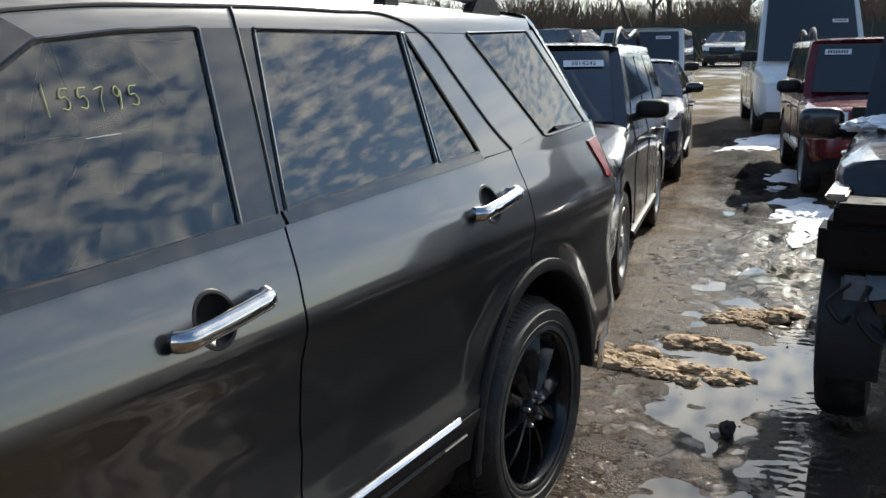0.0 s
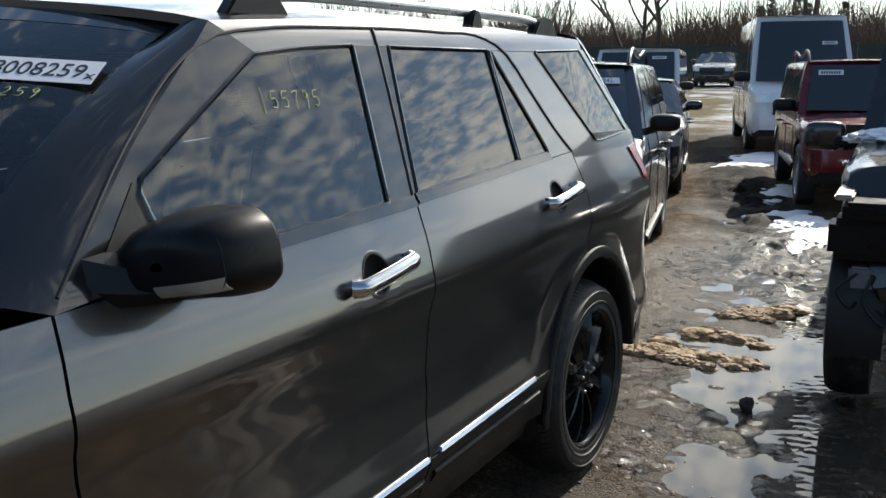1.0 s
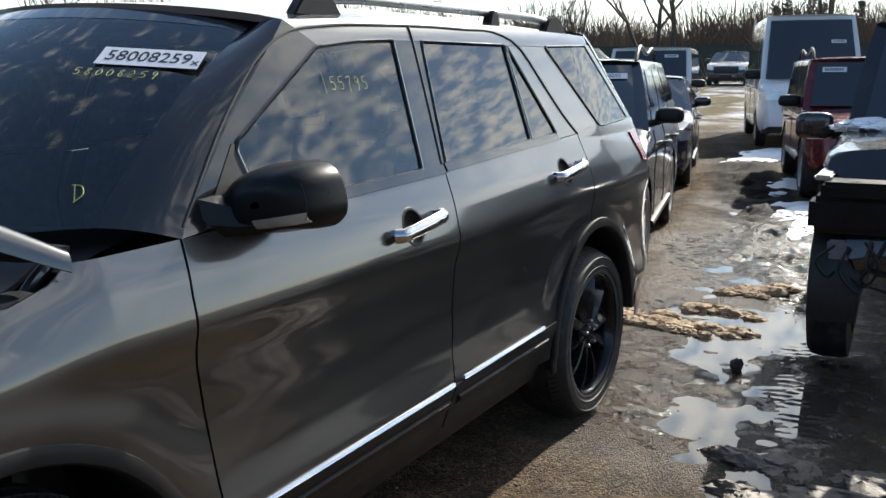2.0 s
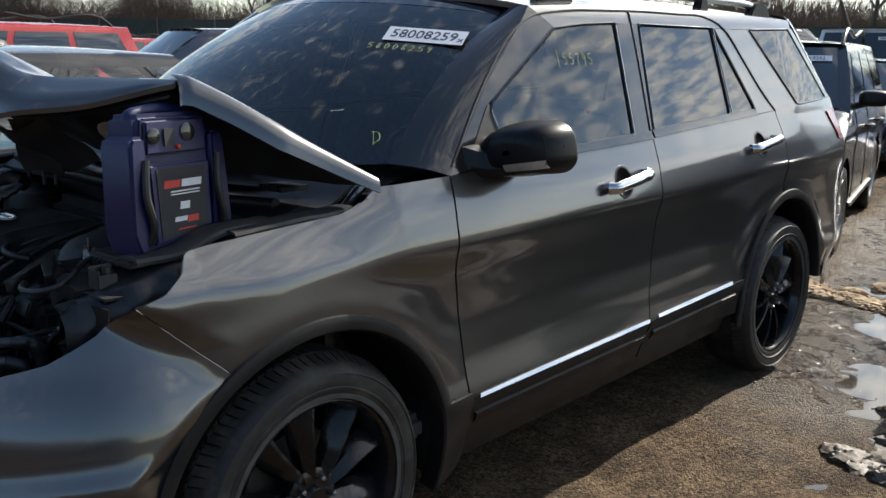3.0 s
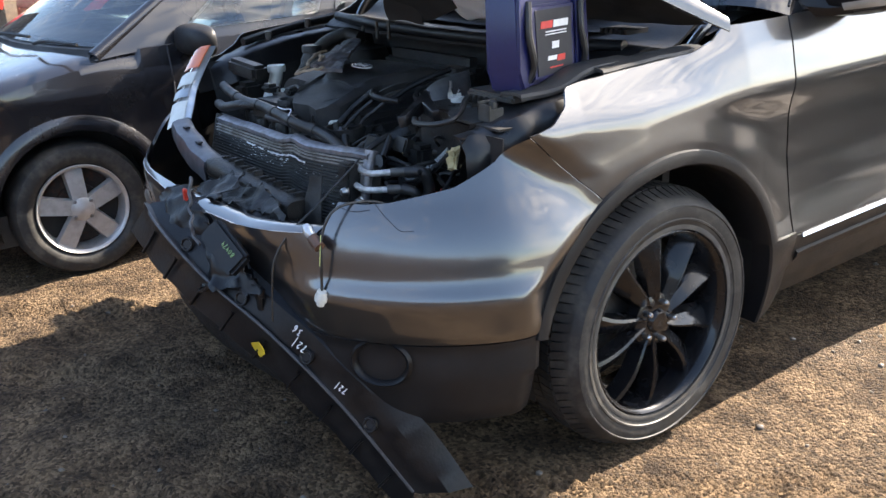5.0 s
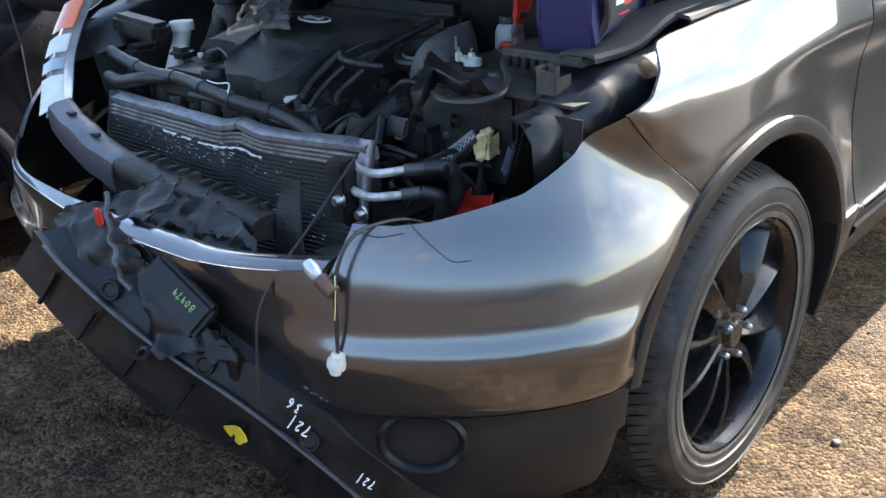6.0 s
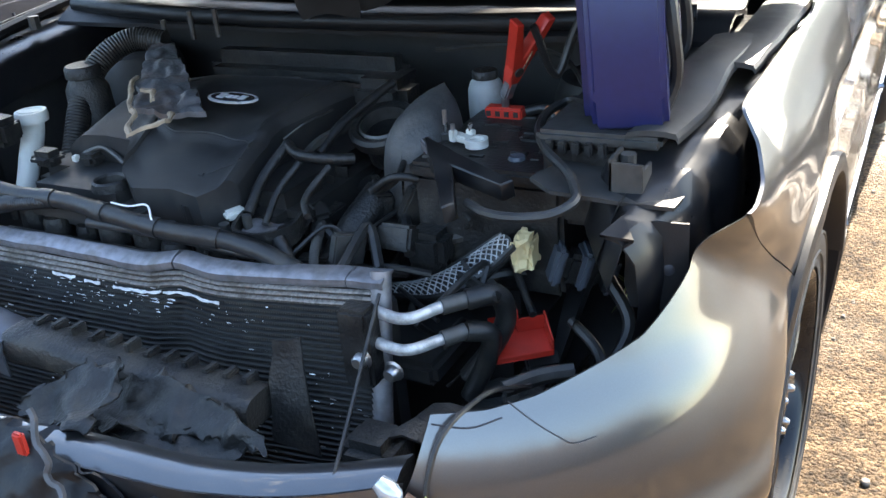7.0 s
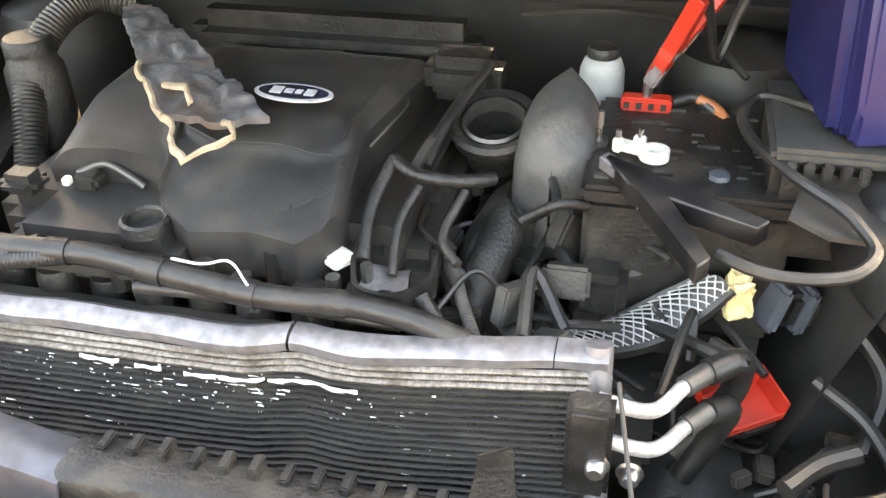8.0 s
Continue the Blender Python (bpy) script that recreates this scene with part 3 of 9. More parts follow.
fender_grid = coons(arc(0, 0.49, 122, 18, 24) + [(0.56, 0.518)],
                    [(-0.468, 0.985), (-0.40, 1.0), (-0.345, 1.036), (-0.322, 1.075), (-0.27, 1.083), (0.11, 1.112), (0.19, 1.135), (0.245, 1.168), (0.518, 1.172)],
                    [(-0.468, 0.985), (-0.36, 0.888), (-0.26, 0.798)][::-1], shift(DOOR_F_L, -0.007), 84, 56)
side_panel("front_fender", fender_grid, PAINT, suv, flange=0.005)
door_f_grid = coons([(0.567, 0.515), (1.605, 0.530)], [(0.525, 1.172), (1.14, 1.192), (1.668, 1.208)], DOOR_F_L, shift(DOOR_FR, -0.007), 40, 40)
door_r_grid = coons([(1.605, 0.530), (2.30, 0.548), (2.405, 0.552)], [(1.668, 1.208), (2.3, 1.238), (2.790, 1.262)], DOOR_FR, DOOR_RR, 40, 40)
doors_f = side_panel("front_door", door_f_grid, PAINT, suv)
doors_r = side_panel("rear_door", door_r_grid, PAINT, suv)
quarter_grid = coons(arc(1, 0.49, 97, 8, 22) + [(3.50, 0.45)],
                     [(2.797, 1.262), (2.95, 1.285), (3.10, 1.292), (3.47, 1.300), (3.53, 1.300)],
                     [(2.802, 0.892), (2.797, 0.92), (2.793, 1.0), (2.807, 1.16), (2.797, 1.262)],
                     [(3.50, 0.45), (3.56, 0.75), (3.56, 1.0), (3.53, 1.300)], 90, 90)
side_panel("rear_quarter_panel", quarter_grid, PAINT, suv)

# upper side frames
side_panel("window_frame", coons([(0.525, 1.172), (0.62, 1.182)], [(1.10, 1.665), (1.215, 1.598)], [(0.525, 1.172), (0.80, 1.43), (1.10, 1.665)], [(0.62, 1.182), (0.78, 1.36), (1.215, 1.598)], 6, 24), GLOSS_BLACK, suv, "gloss black windscreen pillar")
side_panel("roof_side", coons([(1.215, 1.598), (1.60, 1.622), (2.37, 1.622), (2.74, 1.624), (3.18, 1.634), (3.22, 1.62)],
                              [(1.10, 1.665), (1.6, 1.69), (2.4, 1.695), (3.25, 1.68)], [(1.215, 1.598), (1.10, 1.665)], [(3.22, 1.62), (3.25, 1.68)], 40, 6), PAINT, suv)
side_panel("rear_pillar", coons([(2.59, 1.256), (2.80, 1.264), (3.045, 1.29)], [(2.385, 1.62), (2.735, 1.622)], [(2.59, 1.256), (2.55, 1.34), (2.385, 1.62)], [(3.045, 1.29), (2.98, 1.36), (2.735, 1.622)], 12, 20), PAINT, suv)
side_panel("tail_pillar", coons([(3.47, 1.302), (3.545, 1.302)], [(3.19, 1.634), (3.25, 1.64)], [(3.47, 1.302), (3.19, 1.634)], [(3.545, 1.302), (3.25, 1.64)], 6, 18), PAINT, suv)
side_panel("door_pillar", coons([(1.535, 1.212), (1.683, 1.214)], [(1.60, 1.622), (1.765, 1.624)], [(1.535, 1.212), (1.60, 1.622)], [(1.683, 1.214), (1.765, 1.624)], 8, 16), GLOSS_BLACK, suv, "gloss black door pillar", 0.001)
side_panel("sail_panel", coons([(0.60, 1.182), (0.815, 1.188)], [(0.765, 1.358), (0.775, 1.358)], [(0.60, 1.182), (0.765, 1.358)], [(0.815, 1.188), (0.775, 1.358)], 6, 10), PLASTIC, suv, "", 0.003)

side_panel("door_trim", coons([(0.62, 0.60), (1.58, 0.60)], [(0.62, 1.20), (1.60, 1.225)], [(0.62, 0.60), (0.62, 1.20)], [(1.58, 0.60), (1.60, 1.225)], 8, 10), FABRIC, suv, "dark inner door trim", -0.045, 0)
side_panel("door_trim", coons([(1.70, 0.60), (2.40, 0.62)], [(1.72, 1.235), (2.58, 1.268)], [(1.70, 0.60), (1.72, 1.235)], [(2.40, 0.62), (2.58, 1.268)], 8, 10), FABRIC, suv, "dark inner door trim", -0.045, 0)

# open seams round the door frames
for s in (1, -1):
    for seam in ([(0.545, 1.195), (0.80, 1.445), (0.97, 1.575), (1.09, 1.630), (1.25, 1.652), (1.6, 1.668), (2.1, 1.672), (2.36, 1.664), (2.48, 1.625), (2.60, 1.48), (2.72, 1.33), (2.793, 1.264)], [(1.655, 1.225), (1.70, 1.50), (1.722, 1.668)]):
        bm = bmesh.new()
        tube(bm, [(s * (side_x(y, z) + 0.0015), y, z) for y, z in resample(seam, 40, True)], 0.0042, 6, False, 40)
        part("door_seam", bm, INK, suv)

# black mouldings under the windows, seals
side_panel("belt_moulding", coons([(0.815, 1.178), (1.14, 1.190), (1.663, 1.206)], [(0.815, 1.207), (1.14, 1.214), (1.655, 1.235)], [(0.815, 1.178), (0.815, 1.207)], [(1.663, 1.206), (1.655, 1.235)], 24, 4), GLOSS_BLACK, suv, "", 0.006)
side_panel("belt_moulding", coons([(1.675, 1.210), (2.3, 1.240), (2.60, 1.252)], [(1.668, 1.238), (2.3, 1.268), (2.585, 1.272)], [(1.675, 1.210), (1.668, 1.238)], [(2.60, 1.252), (2.585, 1.272)], 24, 4), GLOSS_BLACK, suv, "", 0.006)

FWIN = coons([(0.80, 1.205), (1.14, 1.212), (1.538, 1.228)], [(1.205, 1.594), (1.40, 1.613), (1.60, 1.622)], [(0.80, 1.205), (0.772, 1.354), (0.95, 1.455), (1.205, 1.594)], [(1.538, 1.228), (1.60, 1.622)], 20, 20)
RWIN = coons([(1.683, 1.236), (2.335, 1.266)], [(1.768, 1.622), (2.360, 1.622)], [(1.683, 1.236), (1.768, 1.622)], [(2.335, 1.266), (2.360, 1.622)], 16, 16)
RWIN2 = coons([(2.350, 1.266), (2.52, 1.272), (2.585, 1.275)], [(2.374, 1.618), (2.385, 1.618)], [(2.350, 1.266), (2.374, 1.618)], [(2.585, 1.275), (2.57, 1.31), (2.385, 1.618)], 12, 16)
QWIN = coons([(3.06, 1.288), (3.10, 1.284), (3.43, 1.298), (3.475, 1.303)], [(2.740, 1.622), (3.186, 1.634)], [(3.06, 1.288), (3.02, 1.33), (2.740, 1.622)], [(3.475, 1.303), (3.186, 1.634)], 16, 18)
side_panel("door_window", FWIN, GLASS, suv, "side window glass with the mileage chalked in yellow", -0.002, 0.004)
side_panel("door_window", RWIN, PRIVACY, suv, "tinted rear door glass", -0.002, 0.004)
side_panel("door_window", RWIN2, PRIVACY, suv, "tinted rear door glass", -0.002, 0.004)
side_panel("quarter_window", QWIN, PRIVACY, suv, "tinted quarter glass", 0.002, 0.005)


def seal(grid, out, width=0.012):
    """A rubber seal round the rim of a window."""
    for s in (1, -1):
        g = on_side(grid, out, s)
        rim = [g[i, 0] for i in range(g.shape[0])] + [g[-1, j] for j in range(1, g.shape[1])] + [g[i, -1] for i in range(g.shape[0] - 2, -1, -1)] + [g[0, j] for j in range(g.shape[1] - 2, -1, -1)]
        bm = bmesh.new()
        tube(bm, rim, width / 2, 6, False, len(rim) * 2, False)
        part("window_seal", bm, GLOSS_BLACK, suv)


for w_grid in (FWIN, RWIN, RWIN2, QWIN):
    seal(w_grid, 0.001)

# chalk marks on the front door glass
def side_pose(y, z, out):
    x = side_x(y, z) + out
    n = Vector((1, 0, (side_x(y, z - 0.03) - side_x(y, z + 0.03)) / 0.06))
    return face_pose(Vector((x, y, z)), (0, 1, 0), n)


def scrawl(name, strokes, m, width, material, parent):
    """Hand-drawn marks: strokes of (x, y) points laid on the plane m."""
    bm = bmesh.new()
    for s in strokes:
        tube(bm, [m @ Vector((a, b, 0.0)) for a, b in s], width, 5, True, len(s) * 5)
    return part(name, bm, material, parent)


DIGIT = {
    "1": [[(0.5, 1.25), (0.42, -0.25)]],
    "5": [[(0.95, 1.0), (0.3, 0.95), (0.22, 0.55), (0.6, 0.62), (0.85, 0.35), (0.6, 0.05), (0.15, 0.1)]],
    "7": [[(0.1, 0.9), (0.9, 1.0), (0.55, 0.45), (0.45, -0.15)]],
    "9": [[(0.85, 0.8), (0.5, 1.0), (0.25, 0.75), (0.5, 0.5), (0.85, 0.8), (0.75, 0.35), (0.55, -0.1)]],
    "8": [[(0.8, 0.9), (0.45, 1.0), (0.3, 0.8), (0.75, 0.3), (0.5, 0.0), (0.25, 0.25), (0.8, 0.9)]],
    "0": [[(0.5, 1.0), (0.2, 0.6), (0.4, 0.05), (0.75, 0.2), (0.8, 0.75), (0.5, 1.0)]],
    "2": [[(0.2, 0.8), (0.5, 1.0), (0.75, 0.75), (0.2, 0.0), (0.85, 0.05)]],
    "D": [[(0.3, 1.0), (0.2, 0.0)], [(0.1, 1.0), (0.7, 0.85), (0.8, 0.35), (0.1, 0.0)]],
    "B": [[(0.2, 1.0), (0.2, 0.0), (0.7, 0.1), (0.7, 0.45), (0.25, 0.52), (0.65, 0.6), (0.6, 0.95), (0.2, 1.0)]],
    "4": [[(0.3, 1.0), (0.25, 0.5), (0.8, 0.5)], [(0.7, 0.9), (0.65, 0.0)]],
    "6": [[(0.7, 1.0), (0.3, 0.6), (0.25, 0.2), (0.55, 0.0), (0.8, 0.25), (0.5, 0.5), (0.28, 0.3)]],
    "3": [[(0.2, 0.95), (0.7, 0.9), (0.45, 0.55), (0.75, 0.25), (0.2, 0.02)]],
}


def written(name, text, h, pitch, m, width, material, parent):
    for k, ch in enumerate(text):
        if ch in DIGIT:
            scrawl(name, [[((k * pitch + 0.62 * x) * h, y * h) for x, y in s] for s in DIGIT[ch]], m, width, material, parent)


written("chalk_digit", "155795", 0.040, 0.95, side_pose(1.175, 1.475, 0.002), 0.0011, CHALK, suv)

# sill cladding and chrome strips
side_panel("sill_cladding", coons([(0.585, 0.36), (1.575, 0.38)], [(0.565, 0.512), (1.600, 0.527)], [(0.585, 0.36), (0.565, 0.512)], [(1.575, 0.38), (1.600, 0.527)], 30, 10), PLASTIC, suv, "", 0.004)
side_panel("sill_cladding", coons([(1.585, 0.38), (2.36, 0.385)], [(1.610, 0.527), (2.41, 0.548)], [(1.585, 0.38), (1.610, 0.527)], [(2.36, 0.385), (2.41, 0.548)], 24, 10), PLASTIC, suv, "", 0.004)
side_panel("rocker_panel", coons([(0.47, 0.27), (2.39, 0.30)], [(0.49, 0.50), (2.42, 0.50)], [(0.47, 0.27), (0.49, 0.50)], [(2.39, 0.30), (2.42, 0.50)], 30, 8), PLASTIC, suv, "", -0.022)
for y0, y1, z0, z1 in ((0.60, 1.585, 0.445, 0.468), (1.64, 2.33, 0.472, 0.490)):
    for s in (1, -1):
        g = [[(s * (side_x(y, z0 + (z1 - z0) * (y - y0) / (y1 - y0) + d) + 0.004 + o), y, z0 + (z1 - z0) * (y - y0) / (y1 - y0) + d) for d, o in ((-0.030, 0.0), (-0.018, 0.005), (-0.004, 0.010), (0.004, 0.010), (0.008, 0.004), (0.010, 0.0))] for y in np.linspace(y0, y1, 26)]
        bm = bmesh.new()
        sheet(bm, np.array(g), 0.004, (-s, 0, 0))
        part("sill_moulding", bm, PLASTIC, suv, "raised black moulding below the chrome strip")
for y0, y1, z0, z1 in ((0.60, 1.590, 0.508, 0.530), (1.655, 2.285, 0.536, 0.552)):
    strip_grid = coons([(y0, z0 - 0.004), (y1, z1 - 0.004)], [(y0 + 0.01, z0 + 0.006), (y1 + 0.01, z1 + 0.006)], [(y0, z0 - 0.004), (y0 + 0.01, z0 + 0.006)], [(y1, z1 - 0.004), (y1 + 0.01, z1 + 0.006)], 20, 5)
    for s in (1, -1):
        g = on_side(strip_grid, 0.005, s)
        for j in range(5):
            g[:, j, 0] += s * 0.006 * (1 - j / 4)
        bm = bmesh.new()
        sheet(bm, g, 0.014, (-s, 0, 0))
        part("chrome_strip", bm, CHROME, suv, "chrome door strip")
for s in (1, -1):
    rows = []
    for t in np.linspace(0, 1, 18):
        (y0, z0), x0 = arch_point(0, 0.453, 18.0 - 34.5 * t), 0.993 - 0.030 * t**1.5
        y1, z1 = 0.572 + 0.02 * t, 0.524 - 0.247 * t
        rows.append([(s * (x0 - 0.05), y0 + 0.004, z0), (s * (x0 - 0.006), y0, z0)] + [(s * (x0 + (side_x(0.60, z1) + 0.007 - x0) * u + 0.004 * math.sin(math.pi * u)), y0 + (y1 - y0) * u, z0 + (z1 - z0) * u) for u in np.linspace(0.05, 1, 9)])
    bm = bmesh.new()
    sheet(bm, np.array(rows), 0.02, (-s, 0, 0))
    part("sill_corner", bm, PLASTIC, suv, "black cladding between arch and sill")


def arch_cladding(a, d0, d1):
    for s in (1, -1):
        bm = bmesh.new()
        rows = []
        for d in np.linspace(d0, d1, 40):
            row = []
            for r, o in ((0.494, 0.0), (0.492, 0.010), (0.478, 0.014), (0.458, 0.012), (0.452, 0.004), (0.452, -0.05), (0.46, -0.16)):
                y, z = arch_point(a, r, d)
                base = (0.982 if z > 0.4 else 0.975) - 0.012 * a
                base -= 0.02 * min(1.0, max(0.0, (-0.12 - y) / 0.3)) if a == 0 else 0
                row.append((s * (base + o), y, z))
            rows.append(row)
        sheet(bm, np.array(rows), 0)
        part("wheel_arch", bm, PLASTIC, suv, "black wheel arch cladding")


arch_cladding(0, 17, 168)
arch_cladding(1, 3, 186)
for a in (0, 1):
    for s in (1, -1):
        bm = bmesh.new()
        rows = [[(s * x, *arch_point(a, r, d)) for x, r in ((0.93, 0.462), (0.80, 0.47), (0.62, 0.47), (0.60, 0.1))] for d in np.linspace(-12, 192, 24)]
        sheet(bm, np.array(rows), 0)
        part("wheel_liner", bm, BAY_DARK, suv)


# roof, screen
def roof_edge(t):
    y = 1.10 + t * (3.25 - 1.10)
    z = np.interp(y, (1.10, 1.6, 2.4, 3.25), (1.665, 1.69, 1.695, 1.68))
    return side_x(y, z), y, z


rows = []
for t in np.linspace(0, 1, 30):
    xe, y, z = roof_edge(t)
    row = []
    for u in np.linspace(-1, 1, 25):
        lead = -0.17 * (1 - u * u) * (1 - t) ** 2 + 0.12 * (1 - u * u) * t**3
        crown = 0.072 * (1 - u * u) ** 0.8 * (0.75 + 0.25 * math.sin(math.pi * min(1, t + 0.1)))
        row.append((u * xe, y + lead, z + crown))
    rows.append(row)
bm = bmesh.new()
sheet(bm, np.array(rows), 0.02, (0, 0, -1))
part("roof", bm, PAINT, suv, "grey roof")
bm = bmesh.new()
sheet(bm, np.array(rows) - np.array((0, 0, 0.05)), 0)
part("headliner", bm, FABRIC, suv)

SCREEN_BASE = lambda u: np.array((u * 0.80, 0.40 - 0.27 * (1 - u * u), 1.205 - 0.03 * (1 - u * u)))
SCREEN_TOP = lambda u: np.array((u * 0.655, 1.085 - 0.17 * (1 - u * u), 1.655 + 0.055 * (1 - u * u) ** 0.8))


def screen_point(u, v, out=0.0):
    a, b = SCREEN_BASE(u), SCREEN_TOP(u)
    p = a + (b - a) * v
    p[2] += 0.035 * math.sin(math.pi * v) + out * 0.8
    p[1] -= 0.02 * math.sin(math.pi * v) + out * 0.5
    return p


bm = bmesh.new()
sheet(bm, np.array([[screen_point(u, v) for v in np.linspace(0, 1, 16)] for u in np.linspace(-1, 1, 28)]), 0.005, (0, 0.6, -0.8))
part("windscreen", bm, SCREEN_GLASS, suv, "tinted windscreen with an auction number label")
for s in (1, -1):
    bm = bmesh.new()
    rows = []
    for v in np.linspace(0, 1, 18):
        a = Vector(screen_point(s * 1.0, v))
        yz = resample([(0.525, 1.172), (0.80, 1.43), (1.10, 1.665)], 18)[int(round(v * 17))]
        b = Vector((s * (side_x(*yz) + 0.001), yz[0], yz[1]))
        rows.append([tuple(a.lerp(b, k) + Vector((s * 0.6, -0.4, 0.5)).normalized() * 0.012 * math.sin(math.pi * k)) for k in np.linspace(0, 1, 6)])
    sheet(bm, np.array(rows), 0.01, (-s, 0.2, 0))
    part("screen_pillar", bm, GLOSS_BLACK, suv, "dark windscreen pillar trim")
bm = bmesh.new()
sheet(bm, np.array([[screen_point(u, v, 0.001) for v in np.linspace(0.93, 1.0, 3)] for u in np.linspace(-1, 1, 24)]), 0)
part("screen_band", bm, GLOSS_BLACK, suv)

# label and marks on the screen
pa, pb = Vector(screen_point(0.55, 0.72, 0.003)), Vector(screen_point(0.95, 0.72, 0.003))
pc = Vector(screen_point(0.75, 0.85, 0.003))
label_m = face_pose(Vector(screen_point(0.815, 0.695, 0.004)), pb - pa, (pb - pa).cross(pc - pa))
bm = bmesh.new()
slab(bm, [(-0.135, -0.040), (0.135, -0.040), (0.135, 0.040), (-0.135, 0.040)], 0, 0.0008, label_m)
part("number_label", bm, STICKER, suv, "white paper number label", False)
lettering("number", "58008259", 0.066, label_m @ Matrix.Translation((-0.004, 0, 0.001)) @ Matrix.Diagonal((0.86, 1, 1, 1)), INK, suv)
lettering("number", "x", 0.04, label_m @ Matrix.Translation((0.122, -0.012, 0.001)), INK, suv)
written("chalk_digit", "58008259", 0.030, 0.95, label_m @ Matrix.Translation((-0.17, -0.092, 0.0)), 0.0010, CHALK, suv)
pa, pb = Vector(screen_point(0.915, 0.085, 0.003)), Vector(screen_point(0.97, 0.10, 0.003))
pc = Vector(screen_point(0.92, 0.2, 0.003))
written("chalk_letter", "D", 0.052, 1, face_pose(pa, pb - pa, (pb - pa).cross(pc - pa)), 0.0014, CHALK, suv)

# roof rails
for s in (1, -1):
    rail = empty("roof_rail")
    rail.parent = suv
    bm = bmesh.new()
    ys = np.linspace(1.30, 3.06, 30)
    tube(bm, [(s * (side_x(y, 1.69) - 0.055 - 0.02 * math.cos((y - 2.18) * 0.9)), y, 1.716 + 0.034 * (1 - ((y - 2.18) / 0.88) ** 8)) for y in ys], 0.017, 10, True, 60)
    part("rail_bar", bm, SILVER, rail, "silver roof rail bar")
    for yc, ln in ((1.34, 0.12), (2.45, 0.05), (3.03, 0.12)):
        bm = bmesh.new()
        x = s * (side_x(yc, 1.69) - 0.062)
        slab(bm, [(-ln, -0.045), (ln, -0.045), (ln * 0.55, 0.018), (ln * 0.2, 0.032), (-ln * 0.2, 0.032), (-ln * 0.55, 0.018)], -0.02, 0.02,
             Matrix.Translation((x, yc, 1.728)) @ Matrix(((0, 0, 1, 0), (1, 0, 0, 0), (0, 1, 0, 0), (0, 0, 0, 1))))
        bmesh.ops.bevel(bm, geom=bm.edges[:], offset=0.006, segments=2, affect="EDGES")
        part("rail_foot", bm, PLASTIC, rail, "black rail foot")

# rear of the car
rows = []
for z in np.linspace(0.32, 1.30, 22):
    y_c = np.interp(z, (0.32, 0.5, 0.75, 0.8, 1.3), (3.85, 3.93, 3.93, 3.86, 3.80))
    ye = np.interp(z, (0.3, 0.45, 0.75, 1.0, 1.3), (3.48, 3.50, 3.56, 3.56, 3.53))
    xe = side_x(ye, max(z, 0.45))
    row = []
    for t in np.linspace(-1, 1, 33):
        k = abs(t)
        row.append((xe * math.sin(t * math.pi / 2) ** 1 if k < 1 else xe * t, y_c - (y_c - ye) * (1 - math.cos(t * math.pi / 2)) ** 1.6, z))
    rows.append(row)
bm = bmesh.new()
sheet(bm, np.array(rows), 0.01, (0, -1, 0))
part("tailgate", bm, PAINT, suv)
rows = []
for v in np.linspace(0, 1, 14):
    z = 1.30 + 0.38 * v
    ye, xe = 3.545 - 0.29 * v, side_x(3.545 - 0.29 * v, z)
    y_c = 3.80 - 0.42 * v
    rows.append([(xe * math.sin(t * math.pi / 2), y_c - (y_c - ye) * (1 - math.cos(t * math.pi / 2)), z + 0.05 * v * (1 - t * t)) for t in np.linspace(-1, 1, 21)])
bm = bmesh.new()
sheet(bm, np.array(rows), 0.006, (0, -1, 0))
part("rear_window", bm, PRIVACY, suv, "tinted rear glass")
for s in (1, -1):
    lamp_grid = coons([(3.50, 1.10), (3.555, 1.09)], [(3.44, 1.235), (3.545, 1.245)], [(3.50, 1.10), (3.49, 1.14), (3.44, 1.235)], [(3.555, 1.09), (3.545, 1.245)], 8, 12)
    bm = bmesh.new()
    g = on_side(lamp_grid, 0.007, s)
    ext = np.concatenate([g, g[-1:] + np.array((-s * 0.12, 0.09, 0)), g[-1:] + np.array((-s * 0.22, 0.14, 0))])
    sheet(bm, ext, 0.02, (-s, 0, 0))
    part("tail_lamp", bm, RED_LENS, suv, "red tail lamp")


# handles and mirrors
def punch(ob, y, z, r):
    """Cut a round hole into a door skin."""
    bm = bmesh.new()
    bm.from_mesh(ob.data)
    near = [f for f in bm.faces if math.hypot(f.calc_center_median().y - y, f.calc_center_median().z - z) < r + 0.035]
    bmesh.ops.subdivide_edges(bm, edges=list({e for f in near for e in f.edges}), cuts=4, use_grid_fill=True)
    bmesh.ops.delete(bm, geom=[f for f in bm.faces if math.hypot(f.calc_center_median().y - y, f.calc_center_median().z - z) < r], context="FACES")
    bm.to_mesh(ob.data)
    bm.free()


for skin in doors_f:
    punch(skin, 1.395, 1.075, 0.053)
for skin in doors_r:
    punch(skin, 2.545, 1.128, 0.053)


